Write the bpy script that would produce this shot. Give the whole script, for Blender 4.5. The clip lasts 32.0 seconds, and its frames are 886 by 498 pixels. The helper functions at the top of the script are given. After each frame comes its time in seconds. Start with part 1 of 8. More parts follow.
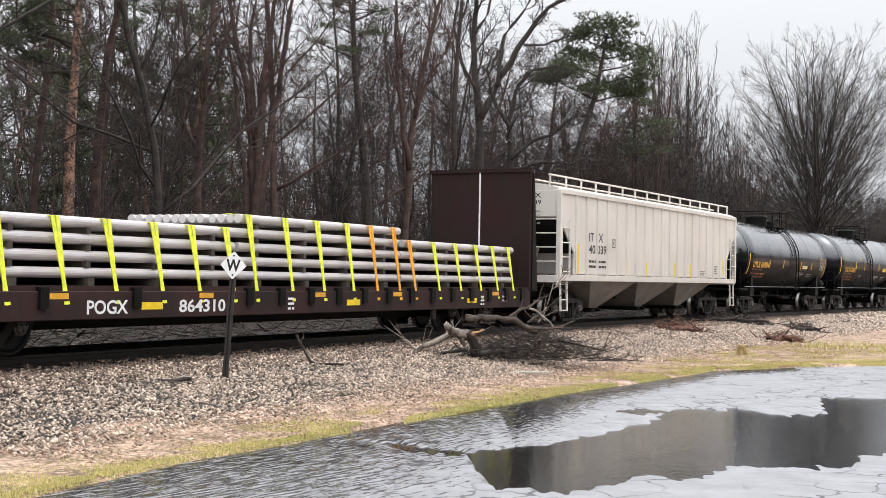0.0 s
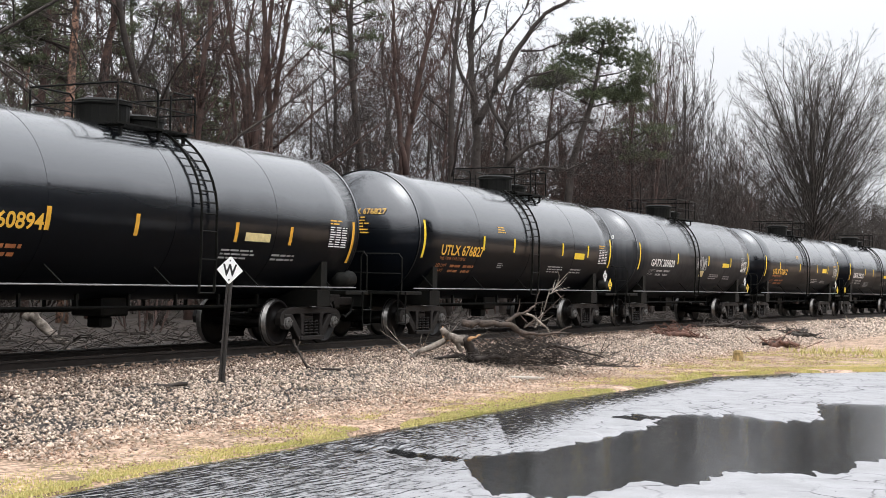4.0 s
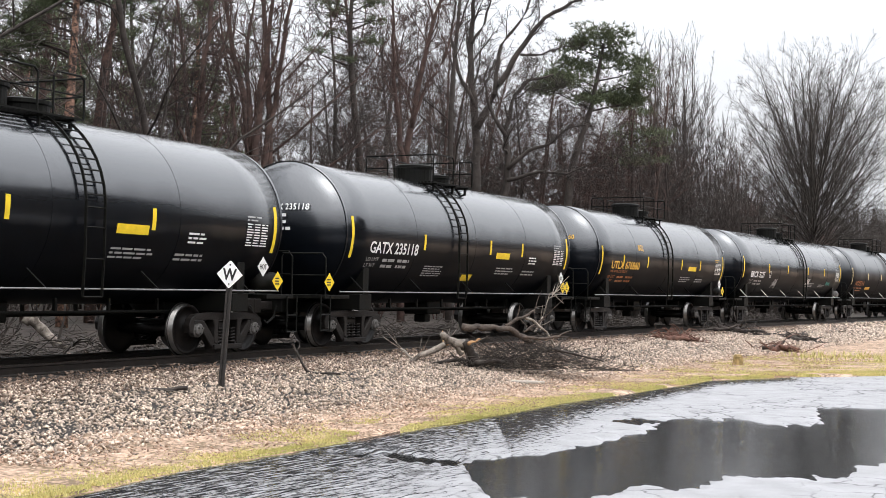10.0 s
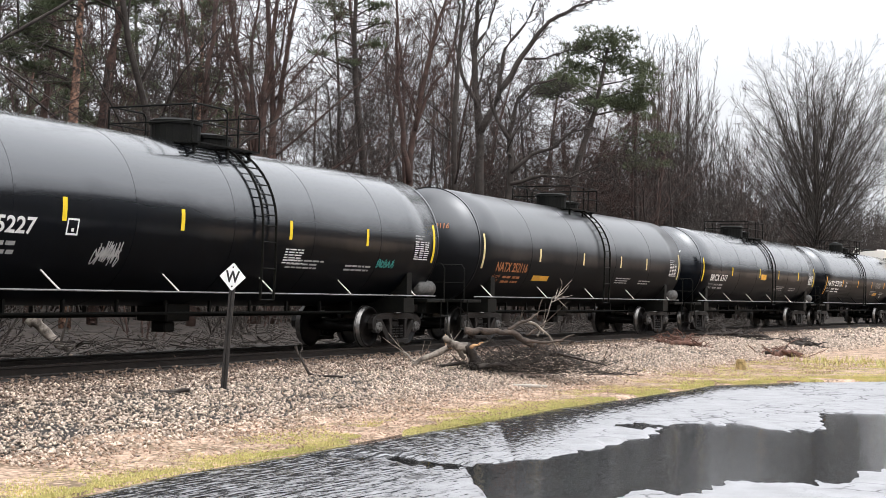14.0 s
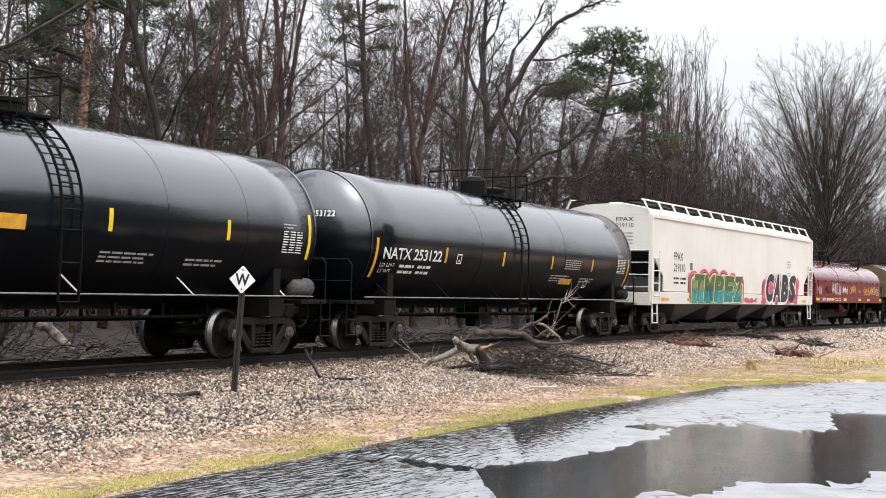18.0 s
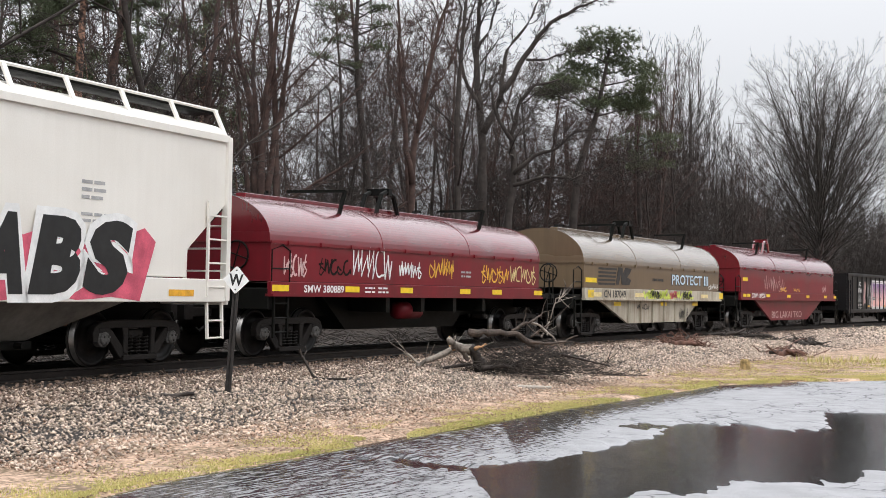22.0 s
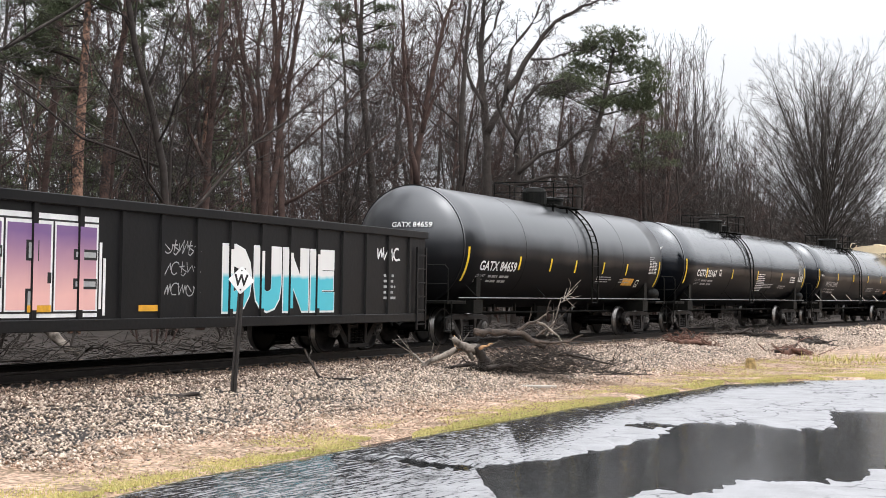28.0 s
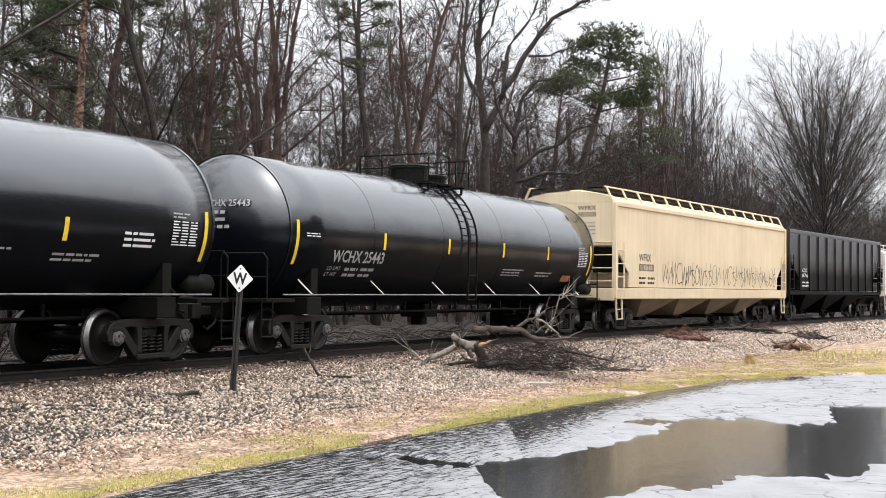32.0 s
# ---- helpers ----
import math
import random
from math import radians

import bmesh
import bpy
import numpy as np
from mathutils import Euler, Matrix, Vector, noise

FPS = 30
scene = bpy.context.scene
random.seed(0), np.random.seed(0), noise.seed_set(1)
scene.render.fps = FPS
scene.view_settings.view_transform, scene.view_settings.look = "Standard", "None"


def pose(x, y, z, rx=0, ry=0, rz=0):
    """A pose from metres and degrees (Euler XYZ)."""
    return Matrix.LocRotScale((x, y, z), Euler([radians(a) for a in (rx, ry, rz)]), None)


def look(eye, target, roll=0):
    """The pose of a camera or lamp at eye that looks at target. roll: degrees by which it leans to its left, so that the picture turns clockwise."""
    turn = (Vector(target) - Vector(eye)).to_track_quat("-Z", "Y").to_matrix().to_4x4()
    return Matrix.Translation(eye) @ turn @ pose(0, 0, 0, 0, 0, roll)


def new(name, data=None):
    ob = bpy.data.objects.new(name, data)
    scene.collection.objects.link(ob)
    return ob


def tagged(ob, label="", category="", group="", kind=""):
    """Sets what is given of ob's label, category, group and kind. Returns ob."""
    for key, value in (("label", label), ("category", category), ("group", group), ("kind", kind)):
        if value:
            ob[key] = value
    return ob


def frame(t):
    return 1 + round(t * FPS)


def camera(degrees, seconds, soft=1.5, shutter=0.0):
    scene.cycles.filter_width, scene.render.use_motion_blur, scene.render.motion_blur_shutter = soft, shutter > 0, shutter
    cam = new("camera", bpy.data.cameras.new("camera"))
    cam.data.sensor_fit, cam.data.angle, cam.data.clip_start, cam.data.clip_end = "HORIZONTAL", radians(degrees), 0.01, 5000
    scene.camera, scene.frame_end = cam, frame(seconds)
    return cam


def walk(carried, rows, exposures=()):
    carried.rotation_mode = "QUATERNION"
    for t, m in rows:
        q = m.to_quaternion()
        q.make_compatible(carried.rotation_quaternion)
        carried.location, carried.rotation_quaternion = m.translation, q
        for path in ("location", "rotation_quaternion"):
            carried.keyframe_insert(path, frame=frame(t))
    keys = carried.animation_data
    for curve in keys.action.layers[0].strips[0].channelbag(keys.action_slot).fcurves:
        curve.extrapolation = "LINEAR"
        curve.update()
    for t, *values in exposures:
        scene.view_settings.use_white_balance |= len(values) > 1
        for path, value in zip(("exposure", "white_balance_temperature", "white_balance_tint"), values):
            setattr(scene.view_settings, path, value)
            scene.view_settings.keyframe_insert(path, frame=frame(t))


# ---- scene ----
# The world's z is 0 at the puddle; the rail tops lie at RAIL_Z.
RAIL_Z = 0.65
EYE = Vector((0.0, 0.0, 1.946))


def aim(yaw, pitch, roll):
    """Pose of the hand-held camera: degrees to the left, up, and of lean."""
    a, p = radians(yaw), radians(pitch)
    way = Vector((-math.sin(a) * math.cos(p), math.cos(a) * math.cos(p), math.sin(p)))
    return look(EYE, EYE + way * 30, roll)


cam = camera(37.10, 32.0, soft=0.35)
walk(cam, [
    (0, aim(0.169, 1.265, 1.02)),
    (0.5, aim(0.175, 1.285, 1.00)),
    (1, aim(0.178, 1.292, 0.99)),
    (1.5, aim(0.185, 1.319, 0.96)),
    (2, aim(0.188, 1.333, 0.95)),
    (2.5, aim(0.171, 1.329, 0.96)),
    (3, aim(0.123, 1.336, 0.92)),
    (3.5, aim(0.070, 1.401, 1.03)),
    (5.5, aim(0.005, 1.676, 1.21)),
    (6, aim(0.009, 1.662, 1.23)),
    (6.5, aim(0.019, 1.662, 1.21)),
    (7, aim(0.033, 1.665, 1.18)),
    (7.5, aim(0.032, 1.668, 1.15)),
    (8, aim(0.031, 1.661, 1.11)),
    (8.5, aim(0.007, 1.641, 1.14)),
    (9, aim(0.000, 1.638, 1.12)),
    (9.5, aim(0.004, 1.645, 1.15)),
    (10, aim(0.024, 1.675, 1.11)),
    (10.5, aim(0.028, 1.692, 1.12)),
    (11, aim(0.022, 1.672, 1.16)),
    (11.5, aim(0.003, 1.646, 1.26)),
    (12, aim(-0.001, 1.636, 1.27)),
    (12.5, aim(0.010, 1.673, 1.29)),
    (13, aim(0.061, 1.734, 1.25)),
    (13.5, aim(0.113, 1.796, 1.30)),
    (14, aim(0.159, 1.817, 1.38)),
    (14.5, aim(0.179, 1.814, 1.37)),
    (16.5, aim(0.527, 1.952, 1.20)),
    (17, aim(0.580, 1.965, 1.12)),
    (17.5, aim(0.590, 1.928, 1.11)),
    (18, aim(0.566, 1.890, 1.10)),
    (18.5, aim(0.535, 1.887, 1.10)),
    (19, aim(0.497, 1.923, 1.02)),
    (19.5, aim(0.468, 1.964, 1.00)),
    (20, aim(0.434, 1.971, 0.96)),
    (20.5, aim(0.384, 1.937, 1.02)),
    (21, aim(0.346, 1.903, 1.02)),
    (21.5, aim(0.312, 1.886, 1.03)),
    (22, aim(0.301, 1.892, 1.00)),
    (22.5, aim(0.298, 1.899, 0.99)),
    (23, aim(0.295, 1.900, 1.02)),
    (23.5, aim(0.285, 1.862, 1.02)),
    (24, aim(0.286, 1.839, 1.09)),
    (24.5, aim(0.304, 1.838, 0.94)),
    (25, aim(0.344, 1.875, 0.92)),
    (25.5, aim(0.403, 1.932, 0.80)),
    (27.5, aim(0.496, 1.874, 0.85)),
    (28, aim(0.514, 1.874, 0.85)),
    (28.5, aim(0.530, 1.881, 0.82)),
    (29, aim(0.535, 1.873, 0.75)),
    (29.5, aim(0.531, 1.846, 0.73)),
    (30, aim(0.504, 1.795, 0.73)),
    (30.5, aim(0.477, 1.757, 0.74)),
    (31, aim(0.466, 1.743, 0.64)),
    (31.5, aim(0.462, 1.746, 0.61)),
    (32, aim(0.453, 1.759, 0.55)),
], exposures=[(0, -0.20), (1, -0.21), (2, -0.21), (3, -0.15), (6, -0.02), (14, 0.0), (18, -0.05), (20, -0.12), (21, -0.22), (22, -0.28), (24, -0.15), (25.5, -0.12), (27.5, -0.06), (30, -0.02), (32, -0.02)])

# ---- world and light: an even, bright overcast sky ----
SUN_EL, SUN_ROT = radians(62), radians(158)
world = bpy.data.worlds.new("overcast")
scene.world = world
world.use_nodes = True
wn, wl = world.node_tree.nodes, world.node_tree.links
wn.clear()
sky = wn.new("ShaderNodeTexSky")
sky.sky_type, sky.sun_disc = "NISHITA", False
sky.sun_elevation, sky.sun_rotation = SUN_EL, SUN_ROT
sky.air_density, sky.dust_density, sky.ozone_density = 1.0, 6.0, 1.0
grey = wn.new("ShaderNodeHueSaturation")
grey.inputs["Saturation"].default_value = 0.10
cloud = wn.new("ShaderNodeMixRGB")
cloud.inputs["Fac"].default_value = 0.6
cloud.inputs["Color2"].default_value = (9.6, 9.85, 10.4, 1)
background = wn.new("ShaderNodeBackground")
background.inputs["Strength"].default_value = 0.146
world_out = wn.new("ShaderNodeOutputWorld")
wl.new(sky.outputs[0], grey.inputs["Color"])
wl.new(grey.outputs[0], cloud.inputs["Color1"])
# an overcast sky is brighter overhead than at the horizon
way = wn.new("ShaderNodeTexCoord")
split = wn.new("ShaderNodeSeparateXYZ")
lift = wn.new("ShaderNodeMapRange")
lift.inputs["To Min"].default_value, lift.inputs["To Max"].default_value = 0.72, 2.3
shade = wn.new("ShaderNodeMixRGB")
shade.blend_type = "MULTIPLY"
shade.inputs["Fac"].default_value = 1.0
wl.new(way.outputs["Generated"], split.inputs[0])
wl.new(split.outputs[2], lift.inputs["Value"])
wl.new(cloud.outputs[0], shade.inputs["Color1"])
wl.new(lift.outputs[0], shade.inputs["Color2"])
wl.new(shade.outputs[0], background.inputs["Color"])
wl.new(background.outputs[0], world_out.inputs[0])

sun = new("sun", bpy.data.lights.new("sun", "SUN"))
sun.data.energy, sun.data.angle, sun.data.color = 0.7, radians(100), (1.0, 0.97, 0.94)
sun.matrix_world = look((6, -15, 30), (0, 0, 0))


# ---- materials ----
MATS = {}


def mat(name, col, rough=0.6, metal=0.0, var=0.25, scale=2.0, bump=0.0, bscale=40.0, streak=0.0, island=0.0, grain=0.35, spec=0.5, dirt=None, dirt_amount=0.0, coat=0.0, tint=(1, 1, 1), wet=None):
    """A plain surface with stains at two scales, rain streaks, and fine relief."""
    if name in MATS:
        return MATS[name]
    m = bpy.data.materials.new(name)
    m.use_nodes = True
    n, l = m.node_tree.nodes, m.node_tree.links
    b = n["Principled BSDF"]
    co = n.new("ShaderNodeTexCoord")
    big = n.new("ShaderNodeTexNoise")
    big.inputs["Scale"].default_value, big.inputs["Detail"].default_value = scale, 5
    l.new(co.outputs["Object"], big.inputs["Vector"])
    fine = n.new("ShaderNodeTexNoise")
    fine.inputs["Scale"].default_value, fine.inputs["Detail"].default_value = bscale, 3
    l.new(co.outputs["Object"], fine.inputs["Vector"])
    add = n.new("ShaderNodeMath")
    add.operation = "MULTIPLY_ADD"
    add.inputs[1].default_value = grain
    l.new(fine.outputs[0], add.inputs[0])
    l.new(big.outputs[0], add.inputs[2])
    value = add.outputs[0]
    if streak:
        mp = n.new("ShaderNodeMapping")
        mp.inputs["Scale"].default_value = (9, 9, 0.45)
        l.new(co.outputs["Object"], mp.inputs["Vector"])
        st = n.new("ShaderNodeTexNoise")
        st.inputs["Scale"].default_value, st.inputs["Detail"].default_value = 1.0, 6
        l.new(mp.outputs[0], st.inputs["Vector"])
        ad2 = n.new("ShaderNodeMath")
        ad2.operation = "MULTIPLY_ADD"
        ad2.inputs[1].default_value = streak
        l.new(st.outputs[0], ad2.inputs[0])
        l.new(value, ad2.inputs[2])
        value = ad2.outputs[0]
    if island:
        ge = n.new("ShaderNodeNewGeometry")
        ad3 = n.new("ShaderNodeMath")
        ad3.operation = "MULTIPLY_ADD"
        ad3.inputs[1].default_value = island
        l.new(ge.outputs["Random Per Island"], ad3.inputs[0])
        l.new(value, ad3.inputs[2])
        value = ad3.outputs[0]
    top = 0.85 + 0.75 * streak + island + 0.5 * (grain - 0.35)
    rng = n.new("ShaderNodeMapRange")
    rng.inputs["From Min"].default_value, rng.inputs["From Max"].default_value = 0.42 + 0.3 * streak + 0.5 * (grain - 0.35), top
    l.new(value, rng.inputs["Value"])
    ramp = n.new("ShaderNodeMixRGB")
    ramp.inputs["Color1"].default_value = (*[min(1, c * (1 + var)) for c in col], 1)
    ramp.inputs["Color2"].default_value = (*(dirt or [c * (1 - var) for c in col]), 1)
    mul = n.new("ShaderNodeMath")
    mul.operation = "MULTIPLY"
    mul.inputs[1].default_value = dirt_amount if dirt else 1.0
    l.new(rng.outputs[0], mul.inputs[0])
    l.new(mul.outputs[0], ramp.inputs["Fac"])
    l.new(ramp.outputs[0], b.inputs["Base Color"])
    rr = n.new("ShaderNodeMapRange")
    rr.inputs["To Min"].default_value, rr.inputs["To Max"].default_value = max(0.02, rough * 0.8), min(1, rough * 1.25)
    l.new(big.outputs[0], rr.inputs["Value"])
    l.new(rr.outputs[0], b.inputs["Roughness"])
    b.inputs["Metallic"].default_value = metal
    b.inputs["Specular IOR Level"].default_value = spec
    b.inputs["Specular Tint"].default_value = (*tint, 1)
    b.inputs["Coat Weight"].default_value, b.inputs["Coat Roughness"].default_value = coat, max(0.12, rough * 0.8)
    if bump:
        bp = n.new("ShaderNodeBump")
        bp.inputs["Strength"].default_value, bp.inputs["Distance"].default_value = bump, 0.02
        l.new(fine.outputs[0], bp.inputs["Height"])
        l.new(bp.outputs[0], b.inputs["Normal"])
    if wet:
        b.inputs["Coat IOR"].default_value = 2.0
        # bright upper sheen and dark belly put into the gloss, graded by object height
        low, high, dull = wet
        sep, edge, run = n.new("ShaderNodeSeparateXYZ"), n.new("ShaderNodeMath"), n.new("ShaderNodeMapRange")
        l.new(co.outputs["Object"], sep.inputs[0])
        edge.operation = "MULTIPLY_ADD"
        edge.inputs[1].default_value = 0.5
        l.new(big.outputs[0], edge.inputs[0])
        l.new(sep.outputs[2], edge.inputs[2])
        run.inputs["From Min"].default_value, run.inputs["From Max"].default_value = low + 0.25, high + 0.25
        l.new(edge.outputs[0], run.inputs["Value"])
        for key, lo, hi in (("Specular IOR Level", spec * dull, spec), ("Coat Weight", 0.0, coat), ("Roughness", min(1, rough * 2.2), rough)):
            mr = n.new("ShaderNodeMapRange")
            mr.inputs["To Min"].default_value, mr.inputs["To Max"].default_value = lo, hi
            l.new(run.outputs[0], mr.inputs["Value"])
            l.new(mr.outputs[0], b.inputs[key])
    MATS[name] = m
    return m


# wet: heights between which the painted-in upper sheen fades to a dull belly
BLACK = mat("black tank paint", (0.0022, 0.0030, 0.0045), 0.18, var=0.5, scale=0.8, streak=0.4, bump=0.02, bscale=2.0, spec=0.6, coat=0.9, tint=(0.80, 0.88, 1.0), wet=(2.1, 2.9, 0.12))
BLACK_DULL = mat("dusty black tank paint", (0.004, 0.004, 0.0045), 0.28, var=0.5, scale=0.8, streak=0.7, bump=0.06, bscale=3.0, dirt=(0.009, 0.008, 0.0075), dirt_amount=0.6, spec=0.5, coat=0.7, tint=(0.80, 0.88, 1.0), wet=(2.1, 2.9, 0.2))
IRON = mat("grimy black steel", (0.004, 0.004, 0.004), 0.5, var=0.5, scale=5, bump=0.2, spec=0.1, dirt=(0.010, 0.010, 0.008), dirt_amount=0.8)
TRUCK = mat("road-grimed cast steel", (0.0065, 0.0056, 0.0054), 0.55, var=0.5, scale=6, bump=0.3, spec=0.25, dirt=(0.020, 0.016, 0.014), dirt_amount=0.7)
WHEEL = mat("dark wheel steel", (0.008, 0.0065, 0.006), 0.45, var=0.5, scale=6, bump=0.15, spec=0.25)
CAP = mat("greasy grey bearing cap", (0.10, 0.095, 0.09), 0.5, var=0.4, scale=14, bump=0.3, spec=0.4)
RIM = mat("worn wheel tread", (0.25, 0.24, 0.23), 0.3, metal=0.9, var=0.3, scale=8)
RAIL = mat("wet rail steel", (0.020, 0.016, 0.014), 0.35, metal=0.2, var=0.4, scale=8, bump=0.1)
RAILTOP = mat("polished rail head", (0.22, 0.21, 0.2), 0.22, metal=1.0, var=0.2, scale=5)
TIE = mat("creosoted tie wood", (0.016, 0.013, 0.011), 0.7, var=0.5, scale=6, bump=0.4)
YELLOW = mat("yellow reflective tape", (0.85, 0.60, 0.02), 0.45, var=0.12, scale=6)
ORANGE = mat("faded orange tape", (0.75, 0.38, 0.03), 0.5, var=0.2, scale=6)
CREAM = mat("pale yellow tape", (0.75, 0.62, 0.30), 0.5, var=0.2, scale=6)
WHITE = mat("white lettering paint", (0.80, 0.80, 0.79), 0.5, var=0.1, scale=5)
AMBER = mat("amber lettering paint", (0.78, 0.44, 0.05), 0.5, var=0.15, scale=5)
RUSTTEXT = mat("faded orange lettering", (0.42, 0.15, 0.05), 0.6, var=0.25, scale=5)
GREYTEXT = mat("grey small lettering", (0.38, 0.38, 0.38), 0.6, var=0.2, scale=9)
DARKTEXT = mat("black lettering paint", (0.015, 0.015, 0.015), 0.5, var=0.2, scale=5)
BALLAST = mat("crushed pale stone", (0.76, 0.61, 0.49), 0.7, var=0.2, scale=1.5, island=0.95, dirt=(0.055, 0.038, 0.029), dirt_amount=1.0, bump=0.3, bscale=60)
BALLAST_OILY = mat("crushed stone browned by brake dust", (0.27, 0.185, 0.137), 0.7, var=0.2, scale=1.5, island=0.95, dirt=(0.030, 0.021, 0.017), dirt_amount=1.0, bump=0.3, bscale=60)
SOIL = mat("stony trackside ground", (0.20, 0.165, 0.135), 0.85, var=0.4, scale=1.2, bump=0.6, bscale=14, dirt=(0.10, 0.075, 0.055), dirt_amount=1.0)
STEELWHITE = mat("white car paint", (0.81, 0.785, 0.735), 0.45, var=0.04, scale=0.5, streak=0.25, dirt=(0.62, 0.58, 0.52), dirt_amount=0.6)
TURF = mat("short wet winter turf", (0.47, 0.325, 0.24), 0.9, var=0.3, scale=2.2, bump=1.0, bscale=16, grain=1.4, dirt=(0.15, 0.105, 0.062), dirt_amount=1.0)
LITTER = mat("brown leaf litter", (0.036, 0.026, 0.020), 0.9, var=0.5, scale=2.5, bump=0.9, bscale=18)
# the near-black bed colour paints in shade between the ballast stones
GRAVELBED = mat("stone bed darkened for shade between stones", (0.022, 0.017, 0.014), 0.9, var=0.4, scale=6, bump=1.0, bscale=22)
STRAW = mat("dry straw-coloured grass", (0.60, 0.48, 0.22), 0.8, var=0.25, scale=0.8, island=0.6, dirt=(0.34, 0.36, 0.10), dirt_amount=1.0)
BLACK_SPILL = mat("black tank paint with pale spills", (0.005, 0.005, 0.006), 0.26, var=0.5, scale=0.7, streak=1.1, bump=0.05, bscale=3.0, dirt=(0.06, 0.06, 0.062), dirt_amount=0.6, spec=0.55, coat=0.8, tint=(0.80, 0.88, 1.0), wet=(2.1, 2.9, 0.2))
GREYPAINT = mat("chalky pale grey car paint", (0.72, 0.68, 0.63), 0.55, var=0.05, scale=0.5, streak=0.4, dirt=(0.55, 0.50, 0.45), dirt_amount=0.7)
# bay copies of the car paints, darkened to paint in the underside shade
GREYSHADE = mat("dirty pale grey bay paint, darkened for shade", (0.36, 0.335, 0.31), 0.65, var=0.2, scale=1.2, streak=0.6, dirt=(0.16, 0.14, 0.12), dirt_amount=0.8)
SHADEWHITE = mat("streaky white paint darkened for shade", (0.17, 0.16, 0.145), 0.7, var=0.3, scale=1.0, streak=0.6, dirt=(0.04, 0.036, 0.032), dirt_amount=0.8)
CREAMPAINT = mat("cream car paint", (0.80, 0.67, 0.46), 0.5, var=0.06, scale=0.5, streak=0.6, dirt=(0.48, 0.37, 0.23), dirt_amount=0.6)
CREAMSHADE = mat("dirty cream bay paint, darkened for shade", (0.42, 0.34, 0.24), 0.65, var=0.15, scale=1.0, streak=0.6, dirt=(0.2, 0.16, 0.12), dirt_amount=0.8)
MAROON = mat("wet maroon car paint", (0.165, 0.008, 0.016), 0.2, var=0.25, scale=0.7, streak=0.5, spec=0.55, coat=0.95, wet=(2.0, 2.6, 0.5), bump=0.06, bscale=4, dirt=(0.10, 0.014, 0.016), dirt_amount=0.8)
MAROON_PALE = mat("pale pink spray paint", (0.62, 0.42, 0.40), 0.6, var=0.2, scale=6)
TAN = mat("weathered tan hood paint", (0.15, 0.105, 0.062), 0.22, spec=0.6, coat=0.95, wet=(2.0, 2.6, 0.5), var=0.2, scale=0.7, streak=0.8, bump=0.06, bscale=4, dirt=(0.12, 0.085, 0.055), dirt_amount=0.8)
PALEGRIME = mat("grimy pale grey side paint", (0.50, 0.47, 0.39), 0.65, var=0.25, scale=1.6, streak=1.2, dirt=(0.17, 0.12, 0.075), dirt_amount=0.9)
GONDOLA = mat("flat black gondola paint", (0.005, 0.005, 0.0055), 0.45, var=0.5, scale=1.5, streak=0.8, bump=0.15, bscale=12, spec=0.25, dirt=(0.013, 0.0115, 0.011), dirt_amount=0.7)
FLATBROWN = mat("worn brown flat car steel", (0.034, 0.013, 0.011), 0.65, spec=0.25, var=0.5, scale=0.9, streak=0.6, bump=0.2, dirt=(0.012, 0.012, 0.012), dirt_amount=0.9)
RUSTWALL = mat("dark rusted steel wall", (0.011, 0.009, 0.008), 0.7, var=0.5, scale=1.1, streak=0.9, bump=0.25, spec=0.2, dirt=(0.035, 0.009, 0.009), dirt_amount=0.8)
PIPESTEEL = mat("galvanised grey pipe", (0.64, 0.60, 0.60), 0.35, metal=0.3, var=0.12, scale=1.5, bump=0.05)
PIPECAP = mat("pale pipe end cap", (0.55, 0.53, 0.52), 0.6, var=0.1, scale=5)
TIMBER = mat("grey dunnage timber", (0.060, 0.046, 0.036), 0.85, var=0.4, scale=5, bump=0.3)
SPLIT_TIMBER = mat("raw yellow timber", (0.55, 0.40, 0.22), 0.8, var=0.2, scale=5)
STRAP = mat("yellow strap webbing", (0.80, 0.85, 0.06), 0.6, var=0.2, scale=9)
ORANGESTRAP = mat("orange strap webbing", (0.85, 0.38, 0.03), 0.6, var=0.2, scale=9)
PINKRED = mat("pink-red spray paint", (0.62, 0.10, 0.16), 0.55, var=0.3, scale=3)
PALEYELLOW = mat("pale yellow spray paint", (0.78, 0.66, 0.33), 0.55, var=0.15, scale=3)
GRASSGREEN = mat("green spray paint", (0.20, 0.27, 0.09), 0.55, var=0.35, scale=3)
TEAL = mat("teal spray paint", (0.03, 0.30, 0.27), 0.55, var=0.3, scale=3)
TURQUOISE = mat("turquoise spray paint", (0.10, 0.50, 0.58), 0.55, var=0.2, scale=2)
PALEBLUE = mat("pale blue spray paint", (0.55, 0.70, 0.80), 0.55, var=0.2, scale=3)
LIME = mat("lime spray paint", (0.62, 0.72, 0.12), 0.55, var=0.3, scale=4)
VIOLET = mat("violet spray paint", (0.16, 0.08, 0.20), 0.55, var=0.4, scale=2)
LILAC = mat("lilac spray paint", (0.45, 0.22, 0.45), 0.55, var=0.3, scale=2)
PINK = mat("pink spray paint", (0.80, 0.45, 0.42), 0.55, var=0.2, scale=2)


